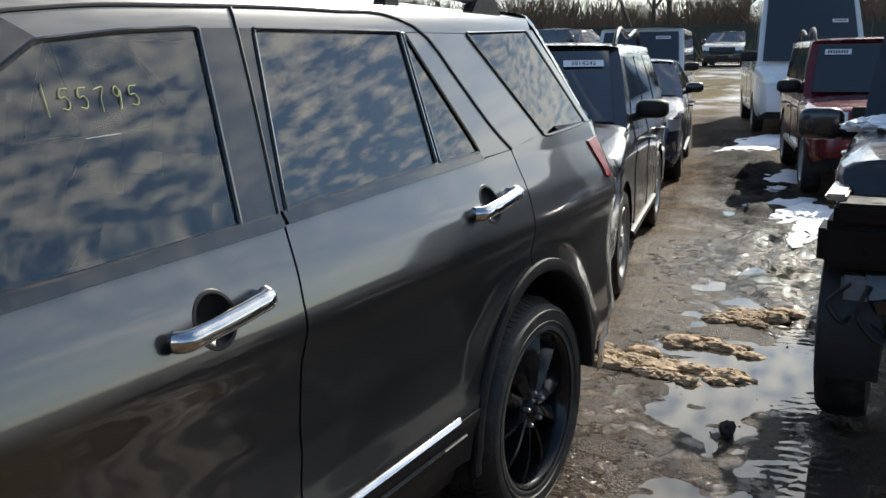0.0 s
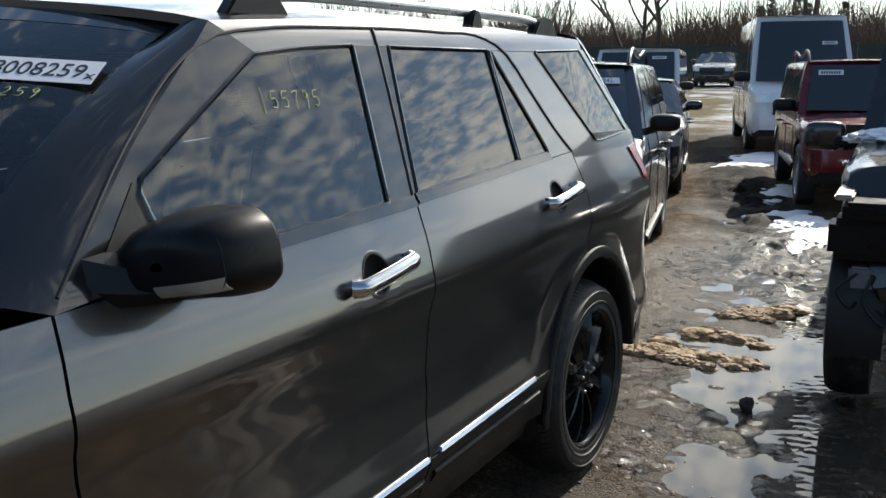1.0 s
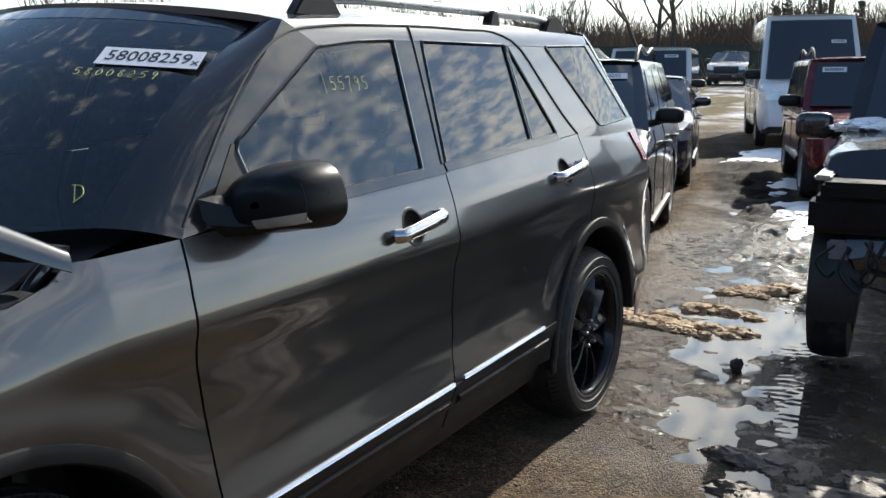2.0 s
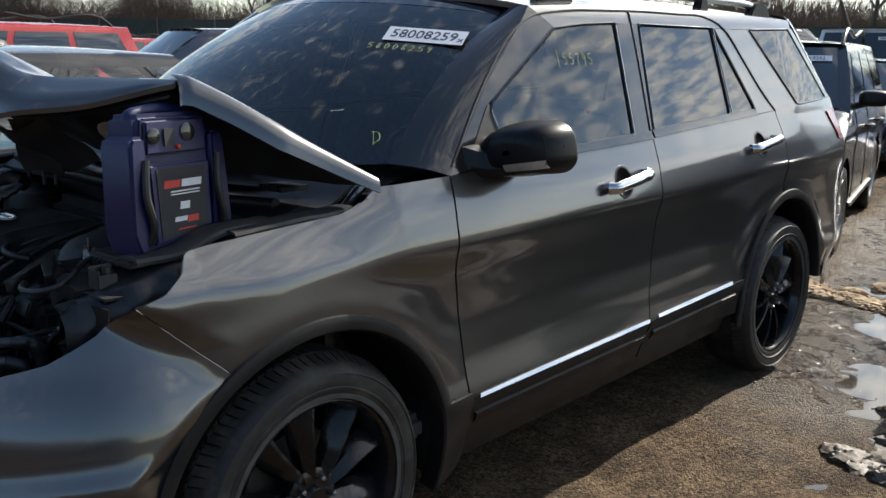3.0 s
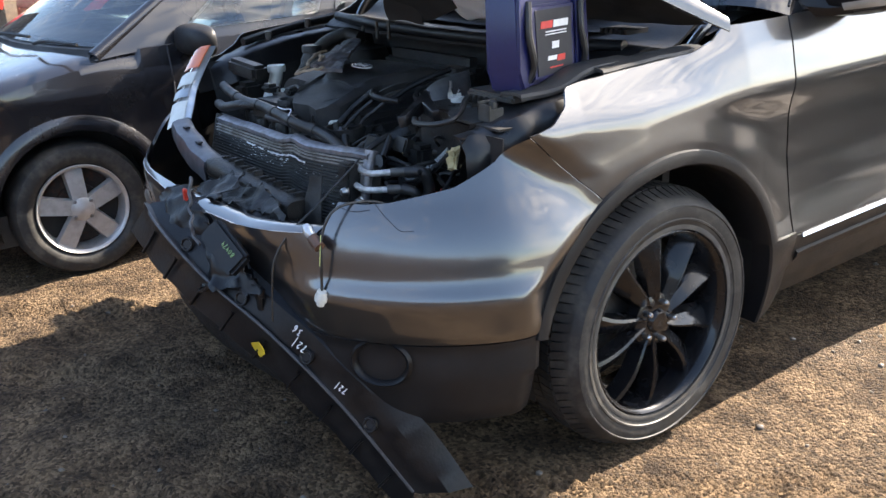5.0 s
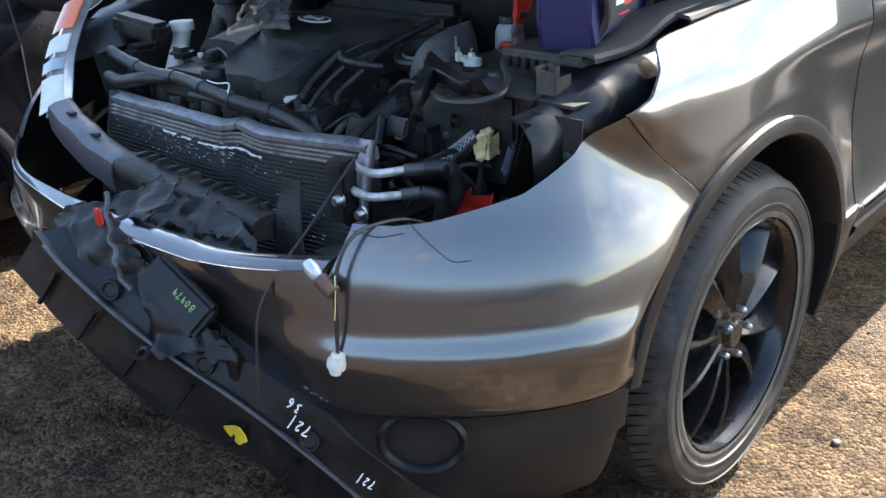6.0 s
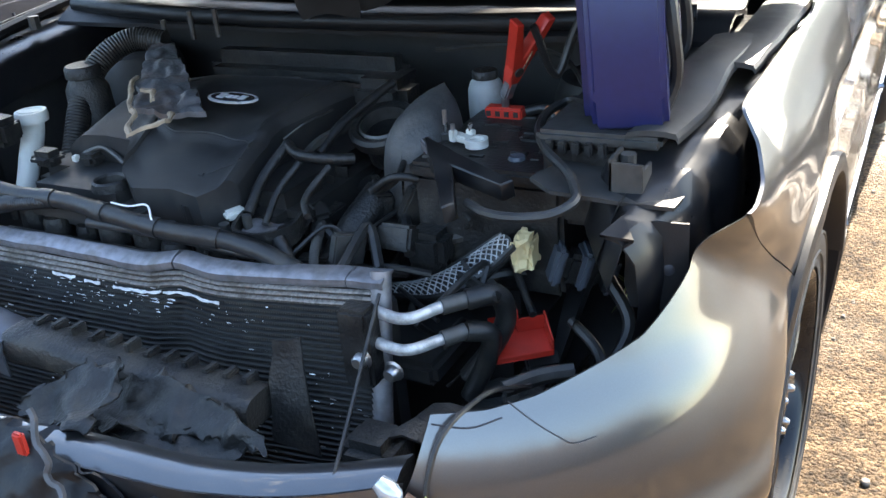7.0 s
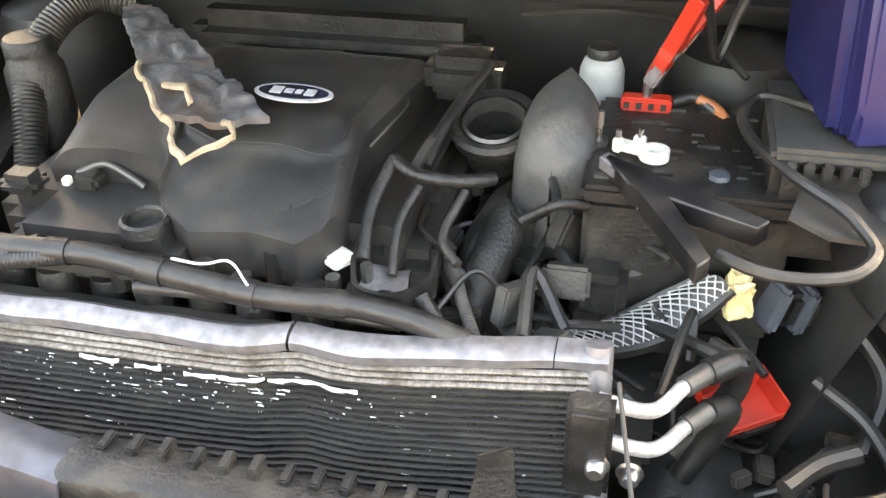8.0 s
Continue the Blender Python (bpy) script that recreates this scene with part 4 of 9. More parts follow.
def handle(y, z, s):
    thing = empty("door_handle")
    thing.parent = suv
    x = side_x(y, z)
    bm = bmesh.new()
    # the bowl behind the grip
    rows = []
    for r, d in ((0.0575, 0.0), (0.056, 0.0012), (0.049, 0.0006), (0.045, -0.006), (0.034, -0.015), (0.018, -0.020), (0.0, -0.021)):
        rows.append([(s * (side_x(y + r * math.cos(a), z + r * math.sin(a)) + d), y + r * math.cos(a), z + r * math.sin(a)) for a in np.linspace(0, 2 * math.pi, 33)])
    sheet(bm, np.array(rows), 0)
    # black stands in for shade and dark reflection in the body-coloured bowl
    part("handle_cup", bm, SATIN_BLACK, thing, "round dished recess behind the handle, blackened for its shade")
    bm = bmesh.new()
    pts = [(s * (x + o), y + d, z + 0.006 + 0.012 * d / 0.1) for d, o in ((-0.120, 0.016), (-0.112, 0.030), (-0.06, 0.040), (0.0, 0.043), (0.06, 0.042), (0.112, 0.034), (0.120, 0.018))]
    tube(bm, pts, 0.0185, 12, True, 40)
    for d in (-0.106, 0.106):
        tube(bm, [(s * (x - 0.004), y + d, z + 0.006 + 0.12 * d), (s * (x + 0.03), y + d, z + 0.006 + 0.12 * d)], 0.014, 10)
    for v in bm.verts:
        v.co.z = z + 0.006 + (v.co.z - z - 0.006) * 1.12
    part("grip", bm, CHROME, thing, "chrome door handle")
    bm = bmesh.new()
    lathe(bm, [(0.0, 0.020 * s), (0.010, 0.020 * s), (0.012, 0.016 * s), (0.012, 0.0)], 16, "X", (s * (x + 0.034), y + 0.098, z + 0.016))
    part("lock_cap", bm, SILVER, thing)
    return thing


MIRROR_LINE = resample([(0.845, 1.195), (0.858, 1.25), (0.90, 1.293), (0.97, 1.320), (1.08, 1.333), (1.155, 1.328), (1.192, 1.302), (1.208, 1.255), (1.210, 1.215), (1.190, 1.194), (1.10, 1.175), (0.99, 1.160), (0.90, 1.161), (0.856, 1.176), (0.845, 1.195)], 57, True)
SIGNAL = mat("clear signal lens", (0.42, 0.42, 0.40), 0.2, 0.3, coat=0.6)
MIRROR_GLASS = mat("mirror glass", (0.8, 0.8, 0.8), 0.02, 1.0, grain=0.01, rvar=0.01)
MIRROR_LINE = (MIRROR_LINE - np.array((0.845, 0.0))) * np.array((0.80, 1.0)) + np.array((0.850, -0.010))


def mirror_skin(k, d, s, out=0.0):
    """A point of the mirror housing: k round its outline, d from the glass to the nose."""
    p = np.array((1.01, 1.233)) + (MIRROR_LINE[k] - np.array((1.01, 1.233))) * (math.cos(d * math.pi / 2) ** 0.5 + out / 0.1)
    return (s * p[0], 0.815 - (0.15 + out) * math.sin(d * math.pi / 2) + 0.10 * (p[0] - 1.01), p[1])


def mirror_front(x, z):
    """How far forward the housing reaches at a point of its face."""
    v = np.array((x - 1.01, z - 1.233))
    rim = MIRROR_LINE - np.array((1.01, 1.233))
    k = int(np.argmax(rim @ v / np.linalg.norm(rim, axis=1)))
    ratio = min(0.995, float(np.linalg.norm(v) / np.linalg.norm(rim[k])))
    return 0.815 - 0.15 * math.sin(math.acos(ratio * ratio)) + 0.10 * (x - 1.01)


def door_mirror(s):
    mirror = empty("door_mirror")
    mirror.parent = suv
    bm = bmesh.new()
    sheet(bm, np.array([[mirror_skin(k, d, s) for k in range(57)] for d in np.linspace(0, 0.995, 18)]), 0)
    sheet(bm, np.array([[mirror_skin(k, 0, s, o) + np.array((0, dy, 0)) for k in range(57)] for o, dy in ((0.0, 0.0), (-0.003, 0.010), (-0.010, 0.012), (-0.012, -0.004), (-0.099, -0.004))]), 0)
    part("mirror_shell", bm, SATIN_BLACK, mirror, "black door mirror housing")
    bm = bmesh.new()
    sheet(bm, np.array([[mirror_skin(k, 0, s, o) for k in range(57)] for o in (-0.012, -0.099)]), 0)
    part("mirror_glass", bm, MIRROR_GLASS, mirror, "mirror glass")
    bm = bmesh.new()
    sheet(bm, np.array([[(s * x, y0 + q * 0.10, z0 + dz) for q, dz in ((0.0, 0.0), (-0.2, h * 0.4), (0.0, h), (0.6, h * 1.05), (1.0, h * 0.8), (1.0, 0.0), (0.0, 0.0))] for x, y0, z0, h in ((0.875, 0.60, 1.165, 0.085), (0.915, 0.63, 1.158, 0.08), (0.96, 0.68, 1.158, 0.06), (1.02, 0.70, 1.168, 0.05))]), 0)
    part("mirror_arm", bm, PLASTIC, mirror, "black mirror arm")
    bm = bmesh.new()
    sheet(bm, np.array([[(s * x, mirror_front(x, z) - 0.0025, z) for z in np.linspace(1.176 + 0.16 * (x - 1.0), 1.198 + 0.18 * (x - 1.0), 4)] for x in np.linspace(1.0, 1.118, 12)]), 0.004, (0, 1, 0))
    part("turn_signal", bm, SIGNAL, mirror, "clear turn signal strip")
    bm = bmesh.new()
    tube(bm, [mirror_skin(k, 0.54, s, 0.0004) for k in range(26, 50)], 0.0012, 5)
    part("shell_joint", bm, INK, mirror)


for s in (1, -1):
    handle(1.395, 1.075, s)
    handle(2.545, 1.128, s)
    door_mirror(s)

# ---- wheels ----
def suv_wheel(y, s, spin):
    wheel = empty("wheel", "")
    wheel.parent = suv
    wheel.location = (s * 0.955, y, HUB_Z)
    bm = bmesh.new()
    prof = [(0.262, -0.018), (0.270, 0.004), (0.285, 0.012), (0.296, 0.0150), (0.298, 0.0185), (0.303, 0.0190), (0.305, 0.0165), (0.322, 0.0195), (0.336, 0.0175), (0.338, 0.0205), (0.342, 0.0195), (0.345, 0.0150), (0.357, 0.004), (0.364, -0.02), (0.368, -0.05), (0.370, -0.115), (0.368, -0.18), (0.362, -0.215), (0.34, -0.235), (0.29, -0.235), (0.262, -0.22)]
    lathe(bm, [(r, h) for r, h in prof], 72, "X", closed=True)
    tyre = part("tyre", bm, RUBBER, wheel, "worn black tyre with scuffed sidewall")
    if s < 0:
        tyre.scale.x = -1
    # tread blocks on the shoulders and crown
    bm = bmesh.new()
    for k in range(90):
        a0 = 2 * math.pi * k / 90
        for h0, h1, r, skew, w in ((0.004, -0.050, 0.366, 0.03, 0.056), (-0.056, -0.100, 0.3785, -0.02, 0.060), (-0.106, -0.150, 0.3785, 0.02, 0.060), (-0.156, -0.215, 0.366, -0.03, 0.056)):
            q = []
            for rr in (r - 0.010, r + 0.003):
                for (aa, hh) in ((a0, h0), (a0 + w, h0), (a0 + w + skew, h1), (a0 + skew, h1)):
                    re = rr - (0.014 if (hh > -0.01 or hh < -0.21) else 0) + (0.011 if r < 0.37 and -0.16 < hh < -0.04 else 0)
                    q.append(bm.verts.new((hh, re * math.cos(aa), re * math.sin(aa))))
            bm.faces.new(q[4:])
            for e in range(4):
                bm.faces.new((q[e], q[(e + 1) % 4], q[4 + (e + 1) % 4], q[4 + e]))
    part("tread", bm, RUBBER, wheel, smooth=False)
    bm = bmesh.new()
    lathe(bm, [(0.271, -0.004), (0.272, 0.006), (0.266, 0.010), (0.258, 0.004), (0.252, -0.012), (0.244, -0.05), (0.236, -0.12), (0.24, -0.2), (0.262, -0.22), (0.271, -0.21)], 64, "X")
    part("rim", bm, WHEEL_BLACK, wheel, "gloss black rim barrel")
    bm = bmesh.new()
    lathe(bm, [(0.0, -0.006), (0.028, -0.006), (0.033, -0.012), (0.036, -0.02), (0.06, -0.020), (0.078, -0.028), (0.085, -0.06)], 40, "X")
    part("hub", bm, WHEEL_BLACK, wheel)
    bm = bmesh.new()
    lathe(bm, [(0.0, -0.10), (0.16, -0.10), (0.165, -0.115), (0.165, -0.14)], 40, "X")
    part("brake_disc", bm, STEEL, wheel, "dull steel brake disc")
    for k in range(5):
        base = spin + 2 * math.pi * k / 5
        for side in (-1, 1):
            bm = bmesh.new()
            a_in, a_out = base + side * 0.26, base + side * 0.30 + 0.05
            def at(r, a, h):
                return Vector((h, r * math.cos(a), r * math.sin(a)))
            rings = []
            for t in np.linspace(0, 1, 9):
                r = 0.050 + (0.256 - 0.050) * t
                a = a_in + (a_out - a_in) * t + 0.07 * math.sin(math.pi * t)
                wd = (0.038 + 0.052 * t * (1.3 - 0.3 * t)) / max(r, 0.075)
                face = -0.016 + 0.012 * math.sin(math.pi * t * 0.9) - 0.008 * t
                rings.append([bm.verts.new(at(r, a - wd * 0.30, face - 0.05)), bm.verts.new(at(r, a - wd * 0.22, face - 0.004)), bm.verts.new(at(r, a - wd * 0.10, face)), bm.verts.new(at(r, a + wd * 0.40, face - 0.016 - 0.012 * t)), bm.verts.new(at(r, a + wd * 0.55, face - 0.05))])
            for p, q in zip(rings, rings[1:]):
                for e in range(4):
                    bm.faces.new((p[e], p[e + 1], q[e + 1], q[e]))
            part("spoke", bm, WHEEL_BLACK, wheel)
        bm = bmesh.new()
        a = base + math.pi / 5
        lathe(bm, [(0.0, 0.003), (0.0045, 0.003), (0.0075, -0.001), (0.0085, -0.005), (0.0088, -0.024)], 12, "X", (0.0, 0.0572 * math.cos(a), 0.0572 * math.sin(a)))
        part("lug_nut", bm, SILVER, wheel, "bright steel wheel nut")
    bm = bmesh.new()
    lathe(bm, [(0.272, 0.013), (0.280, 0.0145), (0.286, 0.0135)], 64, "X")
    part("rim_scuff", bm, SCUFF, wheel, "pale scuffed ring on the tyre bead")
    if s < 0:
        wheel.rotation_euler.z = math.pi
        tyre.scale.x = 1
    return wheel


SCUFF = mat("pale scuffed rubber", (0.065, 0.06, 0.053), 0.8, grain=0.35, scale=25, dirt=(0.05, 0.05, 0.05), dirt_amount=0.8, dirt_scale=9)
suv_wheel(0.0, 1, 1.85)
suv_wheel(0.0, -1, 0.4)
suv_wheel(2.86, 1, 1.0)
suv_wheel(2.86, -1, 0.2)

# cabin
bm = bmesh.new()
box(bm, (-0.88, 0.35, 0.38), (0.88, 3.75, 0.46), 0.02)
part("cabin_floor", bm, FABRIC, suv)
bm = bmesh.new()
sheet(bm, np.array([[(u * 0.82, 0.30 - 0.2 * (1 - u * u) + 0.55 * v, 1.13 + 0.05 * math.sin(math.pi * v) - 0.30 * v**6) for v in np.linspace(0, 1, 14)] for u in np.linspace(-1, 1, 20)]), 0)
part("dashboard", bm, PLASTIC, suv, "dark dashboard")
bm = bmesh.new()
ring = [(0.40 + 0.185 * math.cos(a), 0.98 - 0.06 * math.sin(a), 1.07 + 0.175 * math.sin(a)) for a in np.linspace(0, 2 * math.pi, 30)]
tube(bm, ring, 0.015, 8, False, 60, False)
tube(bm, [(0.24, 0.97, 1.07), (0.56, 0.97, 1.07)], 0.02, 8)
part("steering_wheel", bm, PLASTIC, suv)
for x in (0.42, -0.42):
    for y in (1.45, 2.45):
        seat = empty("seat")
        seat.parent = suv
        bm = bmesh.new()
        box(bm, (x - 0.25, y - 0.25, 0.5), (x + 0.25, y + 0.25, 0.72), 0.06)
        part("cushion", bm, FABRIC, seat)
        bm = bmesh.new()
        box(bm, (-0.25, -0.07, 0), (0.25, 0.07, 0.62), 0.06, Matrix.Translation((x, y + 0.26, 0.66)) @ Matrix.Rotation(-0.22, 4, "X"))
        part("backrest", bm, FABRIC, seat)
        bm = bmesh.new()
        box(bm, (-0.13, -0.05, 0), (0.13, 0.05, 0.2), 0.04, Matrix.Translation((x, y + 0.43, 1.28)) @ Matrix.Rotation(-0.15, 4, "X"))
        part("headrest", bm, FABRIC, seat)
bm = bmesh.new()
box(bm, (-0.13, -0.02, -0.04), (0.13, 0.02, 0.04), 0.015, Matrix.Translation((0, 0.88, 1.585)))
tube(bm, [(0, 0.88, 1.6), (0, 0.85, 1.66)], 0.012, 6)
part("inner_mirror", bm, PLASTIC, suv)


# ---- the grey SUV: crushed front ----
PLAN = resample([(0.985, 0.0), (0.985, -0.30), (0.975, -0.45), (0.945, -0.56), (0.88, -0.67), (0.78, -0.775), (0.63, -0.872), (0.45, -0.925), (0.2, -0.955), (0.0, -0.962),
                 (-0.2, -0.945), (-0.45, -0.90), (-0.62, -0.83), (-0.77, -0.72), (-0.88, -0.60), (-0.945, -0.46), (-0.985, -0.25), (-0.985, 0.0)], 400, True)
PLAN_S = np.r_[0, np.cumsum(np.linalg.norm(np.diff(PLAN, axis=0), axis=1))]
FACE_Z, FACE_O = (0.24, 0.30, 0.40, 0.50, 0.62, 0.72, 0.76, 0.84), (-0.07, -0.035, -0.02, -0.016, 0.006, 0.020, 0.018, -0.025)


def bumper_point(s, z, out=0.0):
    """A point on the front bumper: s metres round from the left front axle, height z."""
    x, y = (np.interp(s, PLAN_S, PLAN[:, k]) for k in (0, 1))
    dx, dy = (np.interp(s + 0.01, PLAN_S, PLAN[:, k]) - np.interp(s - 0.01, PLAN_S, PLAN[:, k]) for k in (0, 1))
    n = Vector((-dy, dx, 0)).normalized()
    n = n if n.dot(Vector((x, y, 0))) > 0 else -n
    mid = PLAN_S[-1] / 2
    k = s if s < mid else PLAN_S[-1] - s
    w = corner_blend(k, z)
    o_side = side_base(-min(k, 0.6), z) - 0.985 + (0.10 * max(0, min(k, 0.6) - 0.2) ** 1.6)
    # the ledge dies out towards the flat middle of the nose
    v = min(1.0, max(0.0, (k - 0.98) / 0.24))
    v = v * v * (3 - 2 * v)
    o_front = np.interp(z, BSEC_Z, BSEC_O) * (1 - v) + np.interp(z, FACE_Z, FACE_O) * v
    o = o_side * (1 - w) + o_front * w + out
    return np.array((x + n.x * o, y + n.y * o, z))


def bumper_patch(name, bottom, top, left, right, nu, nv, material, label="", out=0.0, flange=0.02):
    g2 = coons(bottom, top, left, right, nu, nv)
    g = np.array([[bumper_point(s, z, out) for s, z in row] for row in g2])
    bm = bmesh.new()
    sheet(bm, g, flange, (-0.3, 0.8, 0))
    return part(name, bm, material, suv, label)


S_END = PLAN_S[-1]
# s of a point by its x on the left half
def s_of(x):
    k = np.argmin(np.hypot(PLAN[:200, 0] - x, 0 * PLAN[:200, 0]) + (PLAN[:200, 1] > -0.3) * 9)
    return float(PLAN_S[k])


s63 = s_of(0.63)
bumper_patch("bumper_cover", [(0.478, 0.500), (0.9, 0.502), (s63 - 0.02, 0.505), (s63 + 0.05, 0.51)],
             [(0.475, 0.980), (0.56, 0.925), (0.68, 0.874), (0.85, 0.840), (s63 - 0.10, 0.834), (s63 - 0.03, 0.836)],
             [(0.478, 0.500), (0.455, 0.56), (0.40, 0.655), (0.33, 0.735), (0.26, 0.792), (0.36, 0.882), (0.475, 0.980)],
             [(s63 + 0.05, 0.51), (s63 + 0.05, 0.60), (s63 + 0.04, 0.70), (s63, 0.77), (s63 - 0.03, 0.838)], 60, 50, PAINT, "grey bumper cover torn open at the grille", 0.0, 0.004)
# crack lips on the cover
bm = bmesh.new()
tube(bm, [bumper_point(s, z, 0.0006) for s, z in ((s63 - 0.13, 0.842), (s63 - 0.16, 0.815), (s63 - 0.19, 0.792), (s63 - 0.20, 0.785), (s63 - 0.235, 0.784))], 0.0010, 5)
tube(bm, [bumper_point(s, z, 0.0006) for s, z in ((s63 - 0.03, 0.828), (s63 - 0.08, 0.820), (s63 - 0.12, 0.826))], 0.0012, 5)
part("crack", bm, INK, suv, "open crack in the bumper skin")
# the lip that carried the grille, and the right half of the cover
bumper_patch("bumper_face", [(s63 + 0.04, 0.508), (s63 + 0.3, 0.51), (S_END - s63 - 0.25, 0.52), (S_END - s63, 0.55)],
             [(s63 + 0.01, 0.765), (s63 + 0.3, 0.742), (S_END - s63 - 0.25, 0.748), (S_END - s63, 0.775)],
             [(s63 + 0.04, 0.508), (s63 + 0.04, 0.62), (s63 + 0.03, 0.70), (s63 + 0.01, 0.765)], [(S_END - s63, 0.55), (S_END - s63, 0.775)], 60, 24, PAINT, "painted bumper face below the missing grille", -0.001, 0.004)
lip = np.array([[bumper_point(s, z, 0) + np.array((0, d, 0.0)) for d, z in ((0.0, 0.764), (0.014, 0.774), (0.032, 0.778), (0.05, 0.774))] for s, z0 in [(s, 0) for s in np.linspace(s63 + 0.02, S_END - s63, 40)]])
for k, s in enumerate(np.linspace(s63 + 0.02, S_END - s63, 40)):
    dz = 0.765 - np.interp(s, (s63, s63 + 0.3, S_END - s63 - 0.25, S_END - s63), (0.765, 0.742, 0.748, 0.775))
    lip[k, :, 2] -= dz
    lip[k, :, 1] -= (lip[k, :, 1] - lip[k, 0, 1]) * min(0.75, max(0.0, k - 16) / 18)
bm = bmesh.new()
sheet(bm, lip, 0.006, (0, 0, -1))
part("grille_lip", bm, PAINT, suv, "bent painted lip below the missing grille")
bumper_patch("bumper_cover", [(S_END - s63 - 0.02, 0.55), (S_END - 0.478, 0.50)], [(S_END - s63, 0.775), (S_END - s63 + 0.12, 0.83), (S_END - 0.55, 0.93), (S_END - 0.475, 0.98)],
             [(S_END - s63 - 0.02, 0.55), (S_END - s63, 0.775)], [(S_END - 0.478, 0.50), (S_END - 0.42, 0.64), (S_END - 0.36, 0.75), (S_END - 0.475, 0.98)], 30, 24, PAINT)
# black lower fascia
bumper_patch("lower_fascia", [(0.492, 0.27), (0.8, 0.255), (s63, 0.25), (s63 + 0.25, 0.26)], [(0.478, 0.495), (0.9, 0.497), (s63 - 0.02, 0.50), (s63 + 0.25, 0.50)],
             [(0.492, 0.27), (0.478, 0.495)], [(s63 + 0.25, 0.26), (s63 + 0.25, 0.50)], 50, 18, PLASTIC, "black lower bumper fascia")
bumper_patch("lower_fascia", [(s63 + 0.25, 0.262), (S_END - 0.5, 0.27)], [(s63 + 0.25, 0.40), (S_END - s63, 0.42), (S_END - 0.478, 0.50)],
             [(s63 + 0.25, 0.262), (s63 + 0.25, 0.40)], [(S_END - 0.5, 0.27), (S_END - 0.478, 0.50)], 50, 10, PLASTIC)
# fog lamp
p = Vector(bumper_point(s_of(0.752), 0.445, 0.0))
q = Vector(bumper_point(s_of(0.70), 0.445, 0.0)) - Vector(bumper_point(s_of(0.81), 0.445, 0.0))
fm = face_pose(p, -q, Vector((0.62, -0.76, 0.05)))
bm = bmesh.new()
lathe(bm, [(0.068, 0.004), (0.062, 0.012), (0.056, 0.008), (0.051, -0.006), (0.050, -0.03)], 28, "Z")
bmesh.ops.transform(bm, matrix=fm @ Matrix.Diagonal((1.2, 0.95, 1, 1)), verts=bm.verts[:])
fog = part("fog_lamp", bm, SATIN_BLACK, suv, "round fog lamp in the black fascia")
bm = bmesh.new()
lathe(bm, [(0.05, -0.026), (0.035, -0.020), (0.0, -0.016)], 28, "Z")
bmesh.ops.transform(bm, matrix=fm @ Matrix.Diagonal((1.2, 0.95, 1, 1)), verts=bm.verts[:])
part("fog_lens", bm, FAR_GLASS, fog, "dark fog lamp lens")


def lumpy(grid, amount, scale, seed=0.0):
    g = grid.copy()
    for i in range(g.shape[0]):
        for j in range(g.shape[1]):
            v = noise.noise_vector(Vector(g[i, j]) * scale + Vector((seed, seed * 1.7, 0)))
            g[i, j] += np.array(v) * amount
    return g


# hood: buckled, standing open
HOOD_ROWS = [
    [(-0.86, 0.25, 1.205), (-0.4, 0.13, 1.20), (0, 0.09, 1.195), (0.45, 0.14, 1.195), (0.935, 0.232, 1.190)],
    [(-0.80, -0.05, 1.31), (-0.4, -0.10, 1.36), (0, -0.10, 1.37), (0.4, -0.06, 1.34), (0.835, 0.010, 1.325)],
    [(-0.72, -0.36, 1.405), (-0.4, -0.38, 1.475), (0.05, -0.36, 1.478), (0.22, -0.40, 1.50), (0.31, -0.34, 1.44), (0.5, -0.24, 1.42), (0.725, -0.185, 1.440)],
    [(-0.68, -0.43, 1.405), (-0.4, -0.47, 1.478), (0.05, -0.47, 1.485), (0.23, -0.50, 1.522), (0.32, -0.42, 1.462), (0.5, -0.31, 1.445), (0.715, -0.205, 1.442)],
    [(-0.66, -0.475, 1.375), (-0.36, -0.525, 1.40), (0.05, -0.525, 1.41), (0.29, -0.52, 1.42), (0.345, -0.50, 1.40), (0.52, -0.39, 1.40), (0.715, -0.215, 1.438)],
    [(-0.64, -0.475, 1.358), (-0.36, -0.520, 1.345), (0.05, -0.515, 1.345), (0.33, -0.505, 1.345), (0.40, -0.485, 1.36), (0.54, -0.39, 1.382), (0.712, -0.218, 1.432)],
]
hood_rows = [resample(r, 48, True) for r in HOOD_ROWS]
hv = np.array([0, 0.38, 0.78, 0.88, 0.95, 1.0])
hood_grid = np.zeros((48, 40, 3))
for j, v in enumerate(np.linspace(0, 1, 40)):
    for c in range(3):
        col = np.stack([r[:, c] for r in hood_rows])
        k = min(np.searchsorted(hv, v, side="right") - 1, 4)
        u = (v - hv[k]) / (hv[k + 1] - hv[k])
        u = u * u * (3 - 2 * u) * 0.4 + u * 0.6
        hood_grid[:, j, c] = col[k] * (1 - u) + col[k + 1] * u
hood_grid = lumpy(hood_grid, 0.010, 4.0)
hood = empty("hood")
hood.parent = suv
bm = bmesh.new()
sheet(bm, hood_grid, 0.012, (0, 0.1, -1))
part("hood_skin", bm, PAINT, hood, "buckled grey hood skin")
bm = bmesh.new()
under = hood_grid.copy()
under[:, :, 2] -= 0.028
under[:, 30:, 1] += 0.02
sheet(bm, lumpy(under, 0.012, 7, 3)[1:-1, 1:-1], 0)
part("hood_lining", bm, BAY_DARK, hood, "dark hood underside")
bm = bmesh.new()
edge = np.array([hood_grid[-1, j] for j in range(40)])
